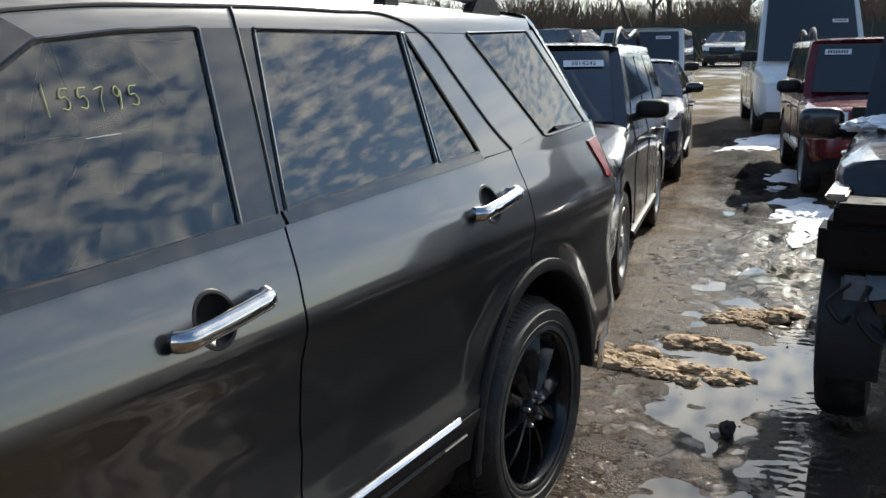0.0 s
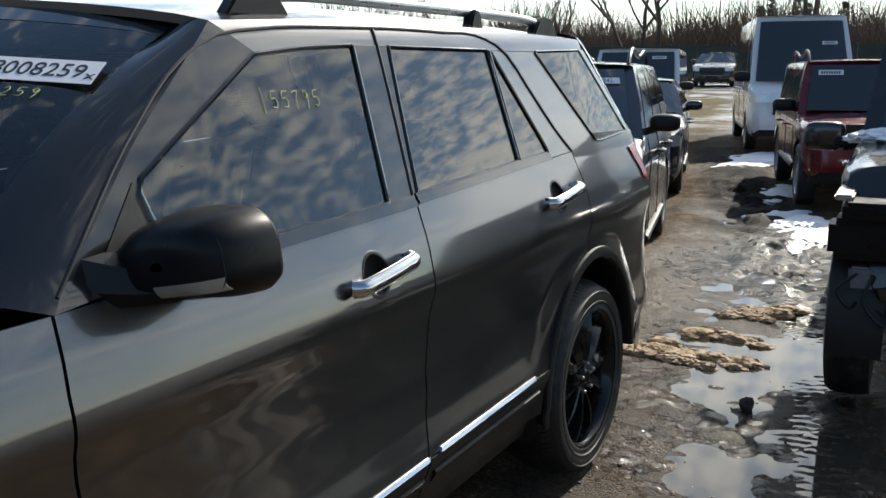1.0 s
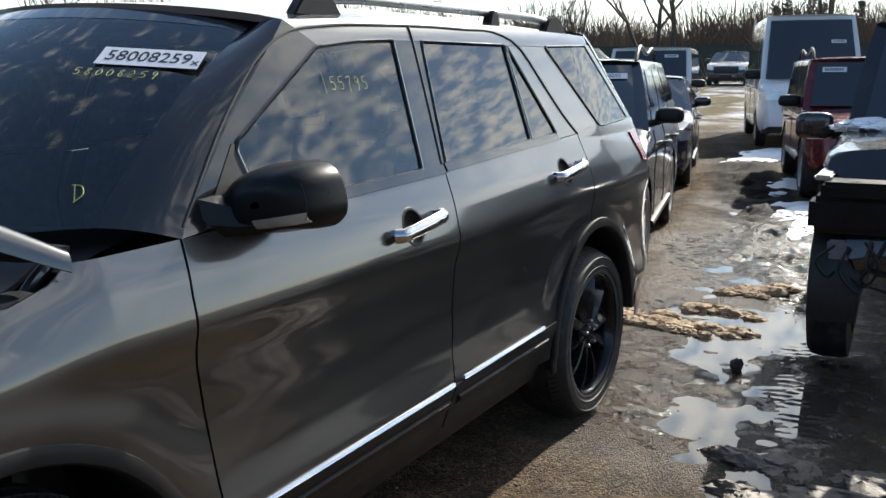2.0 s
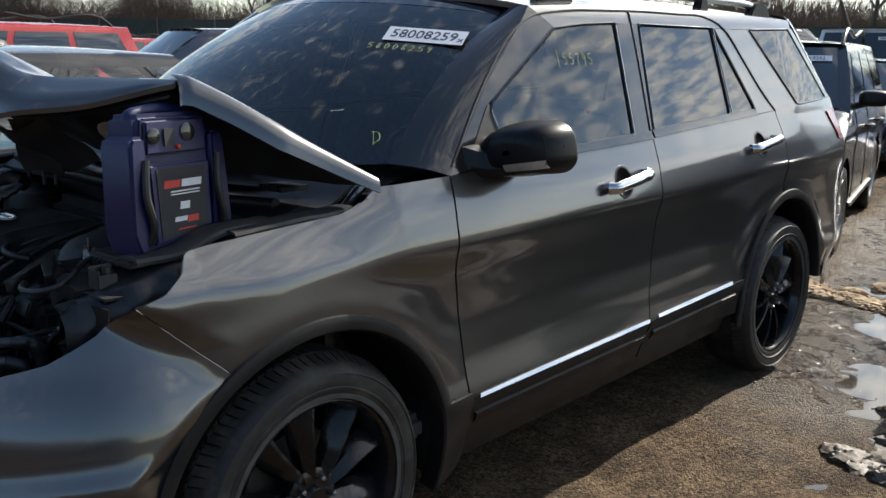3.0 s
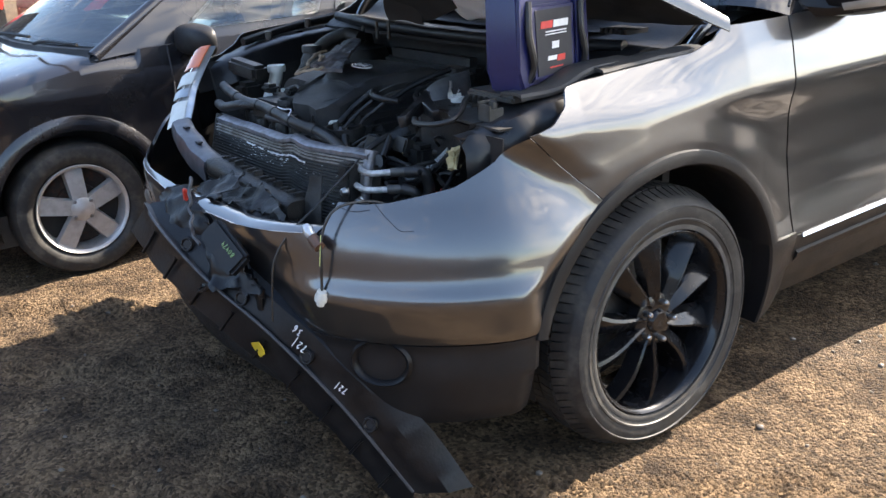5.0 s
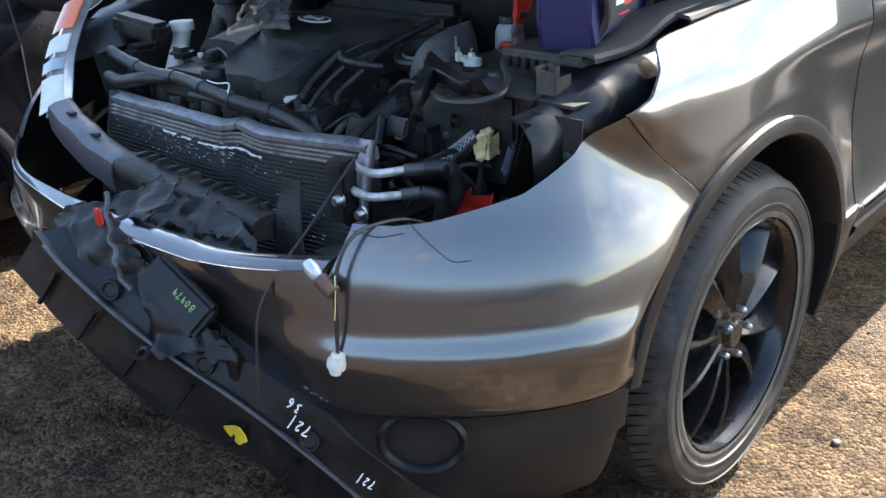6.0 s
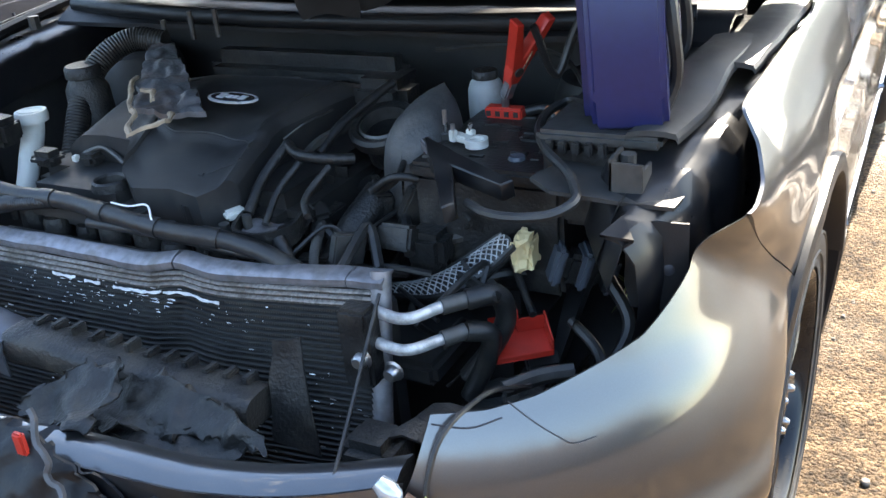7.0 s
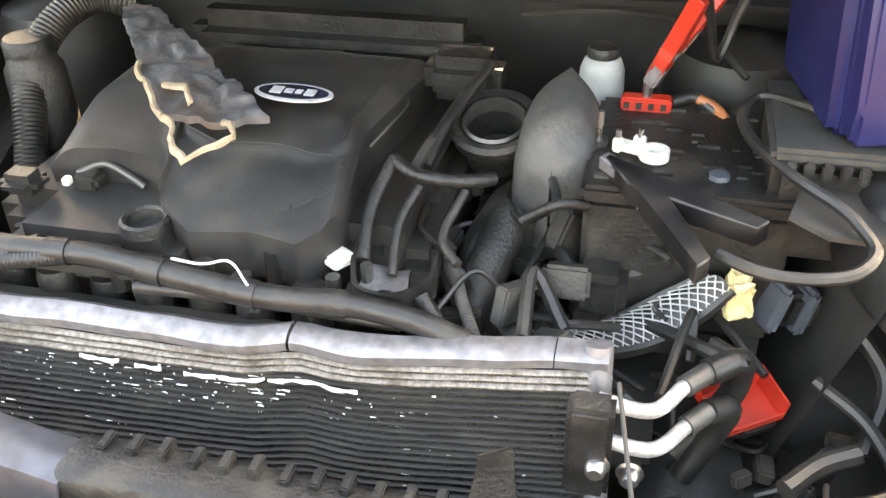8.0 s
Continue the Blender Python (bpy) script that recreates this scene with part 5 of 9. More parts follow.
drop = np.clip(np.linspace(0.55, 1.6, 40), 0, 1)[:, None]
sheet(bm, np.stack([edge + drop * np.array(d) for d in ((-0.030, 0.004, 0.012), (-0.008, 0.002, 0.010), (0.008, -0.002, 0.002), (0.020, -0.006, -0.014), (0.028, -0.010, -0.036), (0.031, -0.012, -0.058), (0.022, -0.008, -0.060))], 1)[:-3], 0.002, (-0.5, 0, -0.5))
part("hood_edge", bm, PAINT, hood, "bright folded side flank of the hood")
bm = bmesh.new()
tube(bm, [(-0.035, -0.50, 1.352), (-0.03, -0.505, 1.30), (-0.02, -0.507, 1.283), (0.03, -0.507, 1.283), (0.04, -0.505, 1.30), (0.045, -0.50, 1.352)], 0.0055, 8, True, 30)
part("hood_striker", bm, STEEL, hood, "dark steel hood striker loop")
bm = bmesh.new()
sheet(bm, lumpy(np.array([[(0.16 + 0.14 * u + 0.04 * v, -0.44 + 0.1 * u + 0.12 * v, 1.345 - 0.12 * v - 0.03 * math.sin(u * 3)) for v in np.linspace(0, 1, 8)] for u in np.linspace(0, 1, 8)]), 0.03, 9), 0.003, (0, 1, 0))
sheet(bm, lumpy(np.array([[(0.20 + 0.10 * u, -0.40 + 0.12 * u + 0.05 * v, 1.34 - 0.15 * v) for v in np.linspace(0, 1, 8)] for u in np.linspace(0, 0.6, 6)]), 0.02, 11), 0.003, (0, 1, 0))
part("torn_lining", bm, BAY_DARK, hood, "torn black sheet hanging under the hood")
for s in (1, -1):
    bm = bmesh.new()
    tube(bm, [(s * 0.86, 0.25, 1.17), (s * 0.85, 0.20, 1.12), (s * 0.84, 0.17, 1.07)], 0.014, 8)
    box(bm, (s * 0.85 - 0.02, 0.15, 1.03), (s * 0.85 + 0.02, 0.25, 1.08), 0.006)
    part("hood_hinge", bm, PAINT, suv, "painted hood hinge")

# ---- engine bay ----
bay = empty("engine_bay")
bay.parent = suv


def bay_box(name, lo, hi, bevel, material=BAY_BLACK, m=None, label="", parent=None):
    bm = bmesh.new()
    box(bm, lo, hi, bevel, m)
    return part(name, bm, material, parent or bay, label)


def bay_tube(name, pts, r, material=HOSE, label="", n=10, parent=None, steps=None):
    bm = bmesh.new()
    tube(bm, pts, r, n, True, steps)
    return part(name, bm, material, parent or bay, label)


def ribbed(name, pts, r, pitch, material=HOSE, label="", parent=None, dip=0.92):
    """A corrugated hose."""
    length = float(np.sum(np.linalg.norm(np.diff(resample(pts, 60, True), axis=0), axis=1)))
    steps = int(length / pitch) * 2 + 2
    c = resample(pts, steps, True)
    bm = bmesh.new()
    tube(bm, c, r, 12, False, steps)
    for k, v in enumerate(bm.verts):
        ring = k // 12
        if ring % 2:
            v.co = Vector(c[min(ring, steps - 1)]) + (v.co - Vector(c[min(ring, steps - 1)])) * dip
    return part(name, bm, material, parent or bay, label)


bm = bmesh.new()
box(bm, (-0.74, -0.75, 0.28), (0.74, 0.2, 0.31))
part("undertray", bm, BAY_DARK, bay)
bm = bmesh.new()
box(bm, (-0.80, 0.16, 0.31), (0.80, 0.19, 1.10))
part("firewall", bm, BAY_DARK, bay)
for s in (1, -1):
    bm = bmesh.new()
    rows = [[(s * np.interp(z, (0.31, 0.6, 0.9, 1.0), (0.60, 0.62, 0.72, 0.755)) + s * 0.02 * math.sin(y * 9), y, z) for z in np.linspace(0.31, 1.0, 14)] for y in np.linspace(-0.52, 0.17, 16)]
    sheet(bm, np.array(rows), 0)
    part("inner_apron", bm, BAY_DARK, bay)
    bm = bmesh.new()
    lathe(bm, [(0.0, 0.035), (0.03, 0.035), (0.05, 0.02), (0.10, 0.012), (0.115, -0.03), (0.12, -0.2)], 28, "Z", (s * 0.60, 0.03, 1.0))
    part("strut_tower", bm, BAY_DARK, bay)
# cowl tray and seal
bm = bmesh.new()
rows = [[(x, 0.0 + 0.34 * v - 0.06 * (1 - (x / 0.8) ** 2) * v, 1.085 + 0.085 * v + 0.018 * math.sin(v * 9)) for v in np.linspace(0, 1, 16)] for x in np.linspace(-0.80, 0.80, 24)]
sheet(bm, lumpy(np.array(rows), 0.006, 8), 0.01, (0, 0, -1))
part("cowl_tray", bm, PLASTIC, bay, "black plastic cowl tray")
bay_tube("cowl_seal", [(-0.78, 0.05, 1.115), (-0.4, -0.01, 1.112), (0, -0.02, 1.108), (0.4, -0.01, 1.112), (0.74, 0.05, 1.12)], 0.018, PLASTIC, n=10)
bm = bmesh.new()
for k in range(6):
    box(bm, (0.60 + 0.018 * k, 0.10, 1.142), (0.61 + 0.018 * k, 0.19, 1.156), 0, Matrix.Rotation(0.0, 4, "Z"))
part("cowl_grille", bm, PLASTIC, bay)

# left hood ledge: black channel, grey plates, brackets
LEDGE_BLACK = mat("semi gloss black sheet", (0.008, 0.008, 0.009), 0.36, grain=0.2, coat=0.12, spec=0.35, dirt=(0.06, 0.053, 0.046), dirt_amount=0.35, dirt_scale=10)
for s in (1, -1):
    bm = bmesh.new()
    rows = []
    for t in np.linspace(0, 1, 60):
        y = -0.565 + 0.745 * t
        xo = side_x(y, 1.05) - 0.012 if y > -0.33 else np.interp(y, (-0.565, -0.5, -0.33), (0.825, 0.85, side_x(-0.33, 1.05) - 0.012))
        zt = np.interp(y, (-0.565, -0.5, -0.35, -0.2, 0.18), (0.975, 0.99, 1.035, 1.06, 1.09))
        drop = 0.005 * math.sin(y * 55)
        xi = np.interp(y, (-0.565, -0.44), (0.775, 0.70))
        rows.append([(s * xi, y, zt - 0.08), (s * (xi + 0.02), y, zt - 0.012), (s * (xi + 0.035), y, zt), (s * (xo - 0.06), y, zt + 0.002), (s * (xo - 0.035), y, zt - 0.006 + drop), (s * (xo - 0.015 + drop), y, zt - 0.035), (s * (xo - 0.010 + drop), y, zt - 0.09), (s * (xo - 0.014 + drop), y, zt - 0.14), (s * (xo - 0.024), y, zt - 0.22)])
    sheet(bm, np.array(rows), 0.004, (0, 0, -1))
    part("hood_ledge", bm, LEDGE_BLACK, bay, "black sheet metal hood ledge")
# dusty grey, darkened further to stand in for the hood's shade
GREY_TAPE = mat("dusty grey plate", (0.034, 0.033, 0.032), 0.5, 0.2, grain=0.25, dirt=(0.08, 0.07, 0.055), dirt_amount=0.5, dirt_scale=16)
for pts, w0, w1 in (([(0.785, -0.40, 1.062), (0.80, -0.30, 1.068), (0.812, -0.20, 1.105), (0.83, -0.05, 1.115)], 0.036, 0.04), ([(0.845, -0.18, 1.102), (0.86, -0.02, 1.115), (0.872, 0.17, 1.125)], 0.035, 0.04)):
    c = resample(pts, 16, True)
    bm = bmesh.new()
    rows = []
    for k, p in enumerate(c):
        w = w0 + (w1 - w0) * k / 15
        rows.append([(p[0] + d * w, p[1] + 0.12 * d * w, p[2] - 0.006 * abs(d) ** 3 + (0 if abs(d) < 1 else -0.006)) for d in (-1, -0.9, -0.5, 0, 0.5, 0.9, 1)])
    sheet(bm, lumpy(np.array(rows), 0.003, 15), 0.008, (0, 0, -1))
    part("ledge_plate", bm, GREY_TAPE, bay, "dusty grey plate along the hood ledge")
bm = bmesh.new()
slab(bm, [(-0.12, -0.03), (-0.08, -0.06), (0.02, -0.05), (0.085, -0.035), (0.09, 0.03), (0.05, 0.06), (-0.10, 0.05)], 0, 0.006, Matrix.Translation((0.755, -0.45, 0.992)) @ Matrix.Rotation(0.1, 4, "Y"))
part("latch_plate", bm, GREY_TAPE, bay, "dusty steel bracket plate", False)
bm = bmesh.new()
box(bm, (0.748, -0.475, 0.995), (0.753, -0.42, 1.045), 0.001)
box(bm, (0.748, -0.475, 0.995), (0.795, -0.470, 1.04), 0.001)
box(bm, (0.79, -0.475, 0.995), (0.795, -0.43, 1.03), 0.001)
part("latch_bracket", bm, STEEL, bay, "small upright steel bracket", False)
bay_tube("bolt", [(0.765, -0.44, 0.99), (0.765, -0.44, 1.042)], 0.011, STEEL, n=8)
# crash bracket with holes at the front end of the rail
bm = bmesh.new()
slab(bm, [(-0.045, -0.075), (0.03, -0.085), (0.05, -0.05), (0.05, 0.07), (-0.05, 0.08), (-0.055, -0.03)], 0, 0.006, (face_pose((0.825, -0.505, 0.915), (0.75, 0.25, 0), (0.35, -0.93, 0.1)) @ Matrix.Scale(0.8, 4)))
part("crash_bracket", bm, PLASTIC, bay, "black bent crash bracket", False)
# black discs on the plate paint the dark inside its holes
for dx, dz, w in ((-0.015, 0.04, 0.011), (0.018, -0.01, 0.009), (-0.02, -0.035, 0.008), (0.0, -0.06, 0.006)):
    bm = bmesh.new()
    lathe(bm, [(0.0, 0.0068), (w, 0.0068), (w * 1.12, 0.006)], 14, "Z", (dx, dz, 0))
    bmesh.ops.transform(bm, matrix=(face_pose((0.825, -0.505, 0.915), (0.75, 0.25, 0), (0.35, -0.93, 0.1)) @ Matrix.Scale(0.8, 4)), verts=bm.verts[:])
    part("painted_bolt_hole", bm, INK, bay)

# condenser and radiator
cond = empty("condenser")
cond.parent = bay
C0, C1 = Vector((-0.395, -0.665, 0.872)), Vector((0.462, -0.612, 0.884))
C_DOWN = Vector((0.02, -0.10, -0.33))


def cond_point(u, v, out=0.0):
    sag = 0.012 * math.exp(-((u - 0.585) / 0.05) ** 2) - 0.012 * math.sin(math.pi * u)
    bend = -0.018 * math.exp(-((u - 0.6) / 0.25) ** 2) * math.exp(-v * 4)
    p = C0.lerp(C1, u) + C_DOWN * v + Vector((0, bend, sag))
    return p + Vector((0, -0.95, -0.28)) * out


for k, (ua, ub) in enumerate(((0.0, 0.578), (0.582, 0.93), (0.932, 1.0))):
    bm = bmesh.new()
    rows = [[cond_point(u, 0.0, o) + Vector((0, d, h)) for o, d, h in ((0.008, 0, -0.006), (0.008, 0, 0.003), (0.004, 0.005, 0.007), (-0.008, 0.010, 0.009 - 0.003 * k), (-0.018, 0.010, 0.002))] for u in np.linspace(ua, ub, 18)]
    sheet(bm, lumpy(np.array([[tuple(p) for p in r] for r in rows]), 0.003, 14), 0.004, (0, 0.5, -1))
    part("condenser_rail", bm, ALUMINIUM, cond, "bent aluminium top rail")
FIN_DARK = mat("black condenser fins", (0.014, 0.014, 0.013), 0.5, 0.2, grain=0.35, scale=150, dirt=(0.06, 0.055, 0.04), dirt_amount=0.6, dirt_scale=14)
FIN_PALE = mat("bare aluminium fins", (0.27, 0.245, 0.22), 0.5, 0.4, grain=0.5, scale=160, dirt=(0.07, 0.05, 0.03), dirt_amount=0.9, dirt_scale=22)
FIN_MID = mat("dull brown fins", (0.05, 0.044, 0.038), 0.55, 0.4, grain=0.6, scale=200, dirt=(0.16, 0.145, 0.125), dirt_amount=0.6, dirt_scale=40)
for k in range(36):
    v0 = 0.045 + k * 0.0265
    bm = bmesh.new()
    rows = [[cond_point(u, v0 + dv, o + 0.0006 * math.sin(u * 50 + k)) for dv, o in ((0.0, 0.0), (0.002, 0.006), (0.007, 0.006), (0.009, 0.0))] for u in np.linspace(0.005, 0.985, 26)]
    sheet(bm, np.array([[tuple(p) for p in r] for r in rows]), 0)
    part("condenser_tube", bm, FIN_PALE if k < 3 else FIN_DARK, cond)
    # folded fins between the tubes
    bm = bmesh.new()
    n = 400
    zig = []
    for q in range(n):
        u = 0.008 + 0.974 * q / (n - 1)
        zig.append([cond_point(u, v0 + 0.010, 0.001 + 0.0014 * (q % 2)), cond_point(u, v0 + 0.0255, 0.001 + 0.0014 * (q % 2))])
    sheet(bm, np.array([[tuple(p) for p in r] for r in zig]), 0)
    part("condenser_fin", bm, FIN_MID if k < 3 else FIN_DARK, cond, smooth=False)
# torn bright fins and flakes
rnd = random.Random(5)
TORN = mat("torn bright aluminium", (0.72, 0.72, 0.72), 0.4, 0.2, grain=0.2, scale=80)
for u0, u1, v in ((0.26, 0.32, 0.112), (0.345, 0.385, 0.118), (0.42, 0.54, 0.124), (0.545, 0.67, 0.132)):
    bm = bmesh.new()
    rows = [[cond_point(u, v + dv, 0.009 + 0.001 * math.sin(u * 90)) for dv in (0.0015 * math.sin(u * 310), 0.011 + 0.004 * math.sin(u * 170 + v * 50))] for u in np.linspace(u0, u1, 20)]
    sheet(bm, np.array([[tuple(p) for p in r] for r in rows]), 0.002, (0, 1, 0))
    part("torn_fin", bm, TORN, cond, "torn bright metal fin", False)
bm = bmesh.new()
for k in range(230):
    u, v = (rnd.gauss(0.40, 0.17), 0.045 + 0.0265 * (rnd.choice((2, 3, 3, 4, 4, 5, 6, 7)) + rnd.choice((0.1, 0.6)))) if k % 3 else (rnd.choice((0.12, 0.3, 0.72, 0.86, 0.9)) + rnd.gauss(0, 0.03), rnd.uniform(0.3, 0.8))
    if not 0.02 < u < 0.97:
        continue
    a, w, h = cond_point(u, v, 0.011), rnd.choice((0.002, 0.004, 0.007, 0.012)) * rnd.uniform(0.6, 1.3), rnd.uniform(0.0007, 0.002)
    q = [bm.verts.new(a + Vector((dx * w, -rnd.uniform(0, 0.002), dz * h))) for dx, dz in ((0, 0), (1, rnd.uniform(-0.3, 0.3)), (rnd.uniform(0.6, 1), 1), (rnd.uniform(-0.2, 0.2), rnd.uniform(0.6, 1)))]
    bm.faces.new(q)
tagged(part("fin_debris", bm, TORN, cond, smooth=False), "scattered torn bright fin flakes", kind="stuff")
for u in (0.0, 0.985):
    bm = bmesh.new()
    tube(bm, [cond_point(u, -0.02, -0.012), cond_point(u, 0.97, -0.012)], 0.016, 12)
    part("condenser_tank", bm, BAY_BLACK if u < 0.5 else ALUMINIUM, cond)
bay_box("radiator", (-0.38, -0.625, 0.42), (0.46, -0.575, 0.85), 0.01, BAY_DARK)
# condenser end bracket, pipes and hoses
PIPE = mat("chalky white pipe", (0.50, 0.50, 0.49), 0.42, 0.5, grain=0.25, scale=60, dirt=(0.10, 0.09, 0.08), dirt_amount=0.8, dirt_scale=40)
bay_box("condenser_bracket", (0.425, -0.695, 0.75), (0.475, -0.655, 0.875), 0.006, BAY_BLACK)
for p0, p1, p2, p3 in (((0.455, -0.652, 0.858), (0.512, -0.652, 0.852), (0.545, -0.605, 0.852), (0.57, -0.575, 0.852)), ((0.455, -0.668, 0.818), (0.518, -0.668, 0.812), (0.552, -0.622, 0.81), (0.575, -0.595, 0.812))):
    bay_tube("refrigerant_pipe", [p0, p1, p2], 0.0085, PIPE, "bright aluminium pipe", 12, cond)
    bay_tube("pipe_joint", [p2, p3], 0.0125, STEEL, "dull crimped pipe joint", 12, cond)
bay_tube("hose", [(0.57, -0.575, 0.852), (0.605, -0.545, 0.85), (0.61, -0.53, 0.81), (0.585, -0.54, 0.75), (0.55, -0.55, 0.70)], 0.016, HOSE, "thick black hose")
bay_tube("hose", [(0.575, -0.595, 0.812), (0.60, -0.57, 0.80), (0.59, -0.56, 0.75), (0.56, -0.57, 0.68)], 0.015, HOSE, "thick black hose")
for p in ((0.497, -0.68, 0.775), (0.46, -0.70, 0.80)):
    bm = bmesh.new()
    lathe(bm, [(0.0, 0.008), (0.008, 0.008), (0.011, 0.004), (0.012, -0.006), (0.016, -0.008)], 14, "Y", (0, 0, 0))
    bmesh.ops.transform(bm, matrix=Matrix.Translation(p) @ Matrix.Rotation(math.pi, 4, "Z"), verts=bm.verts[:])
    part("bolt_head", bm, SILVER, cond, "silver flange bolt")
# reinforcement beam behind the lip
def beam_at(t):
    return Vector((-0.10 + 0.43 * t, -0.812 + 0.042 * t, 0.792 - 0.058 * t))


bm = bmesh.new()
rows = []
for t, k in [(0.0, 0.02), (0.002, 0.9)] + [(q, 1.0) for q in np.linspace(0.02, 0.98, 24)] + [(0.998, 0.9), (1.0, 0.02)]:
    p = beam_at(t)
    rows.append([tuple(p + Vector((0, 0.038 * k * math.copysign(abs(math.cos(a)) ** 0.6, math.cos(a)), 0.028 * k * math.copysign(abs(math.sin(a)) ** 0.6, math.sin(a))))) for a in np.linspace(0, 2 * math.pi, 21)])
sheet(bm, lumpy(np.array(rows), 0.004, 14), 0)
part("bumper_foam", bm, BAY_BLACK, bay, "black dented absorber beam")
for k in range(12):
    p = beam_at(0.08 + 0.078 * k)
    bay_box("foam_rib", (p.x - 0.006, p.y + 0.006, p.z + 0.022), (p.x + 0.006, p.y + 0.034, p.z + 0.034 + 0.003 * (k % 3)), 0.002, BAY_BLACK)
BEAM = mat("blue grey beam steel", (0.075, 0.08, 0.095), 0.4, 0.5, grain=0.25, scale=40, dirt=(0.1, 0.085, 0.07), dirt_amount=0.5, dirt_scale=14)
bm = bmesh.new()
rows = []
for t in np.linspace(0, 1, 18):
    p = Vector((-0.46 + 0.37 * t, -0.768 - 0.05 * t - 0.012 * math.sin(t * 3), 0.862 - 0.062 * t))
    rows.append([tuple(p + Vector((0, d, h))) for d, h in ((-0.034, -0.055), (-0.036, -0.01), (-0.030, 0.006), (-0.012, 0.012), (0.024, 0.013), (0.034, 0.006), (0.036, -0.02))])
sheet(bm, lumpy(np.array(rows), 0.004, 12), 0.004, (0, 1, 0))
part("beam_end", bm, BEAM, bay, "blue grey steel beam end")
# black blocks on the beam stand in for the shade inside slots
for t in (0.25, 0.62):
    p = Vector((-0.46 + 0.37 * t, -0.770 - 0.05 * t, 0.862 - 0.062 * t + 0.0145))
    bay_box("painted_beam_slot", (p.x - 0.012, p.y - 0.012, p.z - 0.003), (p.x + 0.012, p.y + 0.004, p.z + 0.003), 0.001, INK)
# broken grille shutter standing before the condenser
bm = bmesh.new()
sheet(bm, lumpy(np.array([[(0.335 + 0.035 * u + 0.03 * v * u, -0.735 + 0.02 * u - 0.03 * v, 0.83 - 0.15 * v * (1 + 0.2 * u)) for v in np.linspace(0, 1, 10)] for u in np.linspace(0, 1, 6)]), 0.008, 16), 0.003, (0, 1, 0))
part("shutter_blade", bm, BAY_BLACK, bay, "bent black shutter blade")

# right head lamp seen on edge
lamp = empty("head_lamp")
lamp.parent = suv
L = resample([(-0.70, -0.545, 1.055), (-0.672, -0.60, 1.00), (-0.61, -0.675, 0.925), (-0.545, -0.725, 0.87), (-0.495, -0.762, 0.832)], 20, True)
bm = bmesh.new()
rows = []
for k, p in enumerate(L):
    w = 0.028 + 0.010 * math.sin(math.pi * k / 19)
    rows.append([(p[0] + a, p[1] + b, p[2] + c) for a, b, c in ((0.012, 0.03, 0.012), (0.010, 0.0, 0.012), (0.0, -0.012, 0.004), (-w, -0.02, -0.01), (-w * 2.6, 0.0, -0.03))])
sheet(bm, np.array(rows), 0.01, (-0.5, 0.6, 0))
part("lamp_housing", bm, LENS, lamp, "clear plastic head lamp with grimy lens")
for a, b, material in ((0, 5, AMBER), (6, 9, WHITE_PLASTIC), (10, 12, SILVER), (13, 19, WHITE_PLASTIC)):
    bm = bmesh.new()
    rows = [[(L[k][0] + d[0], L[k][1] + d[1] - 0.012, L[k][2] + d[2] + 0.010) for d in ((0.022, 0.012, 0.008), (-0.004, -0.010, 0.003), (-0.040, -0.018, -0.014))] for k in range(a, b + 1)]
    sheet(bm, np.array(rows), 0.004, (0, 1, 0))
    part("reflector", bm, material, lamp, "amber side reflector" if material is AMBER else "")
# right inner structure
bay_box("lamp_bracket", (-0.71, -0.50, 0.93), (-0.50, -0.44, 0.985), 0.012, BAY_BLACK, Matrix.Rotation(0.06, 4, "Y"))
bay_box("lamp_bracket", (-0.70, -0.46, 0.80), (-0.62, -0.38, 0.93), 0.015, BAY_DARK)
bay_tube("filler_neck", [(-0.481, -0.391, 1.003), (-0.481, -0.395, 0.965), (-0.483, -0.42, 0.91), (-0.48, -0.445, 0.866), (-0.50, -0.46, 0.82)], (0.024, 0.019), WHITE_PLASTIC, "milky washer filler neck", 16)
bm = bmesh.new()
lathe(bm, [(0.020, 0.0), (0.031, 0.0), (0.033, 0.012), (0.031, 0.022), (0.024, 0.022), (0.021, 0.004), (0.0, -0.02)], 24, "Z", (-0.474, -0.395, 0.982))
part("filler_mouth", bm, WHITE_PLASTIC, bay, "milky filler mouth")
for p in ((-0.70, -0.30, 1.065), (-0.76, -0.10, 1.09)):
    bay_tube("bolt", [p, (p[0], p[1], p[2] + 0.03)], 0.013, STEEL, n=8)
# hood-ledge mouldings on the far side
bay_tube("weather_strip", [(-0.80, -0.36, 1.055), (-0.84, -0.15, 1.085), (-0.86, 0.1, 1.11)], 0.016, PLASTIC, n=8)

# engine
engine = empty("engine")
engine.parent = bay
COVER_GRID = coons([(-0.36, -0.12, 1.0), (-0.2, -0.09, 1.015), (-0.05, -0.085, 1.022), (0.14, -0.085, 1.02)],
                   [(-0.318, -0.451, 0.985), (-0.22, -0.445, 0.99), (-0.15, -0.455, 0.99), (-0.134, -0.479, 0.985), (-0.115, -0.52, 0.97), (-0.061, -0.557, 0.955), (0.02, -0.545, 0.957), (0.078, -0.553, 0.952), (0.105, -0.53, 0.962), (0.118, -0.497, 0.985)],
                   [(-0.36, -0.12, 1.0), (-0.35, -0.30, 1.0), (-0.318, -0.451, 0.985)],
                   [(0.14, -0.085, 1.02), (0.125, -0.20, 1.027), (0.104, -0.334, 1.022), (0.11, -0.42, 1.01), (0.118, -0.497, 0.985)], 61, 61)


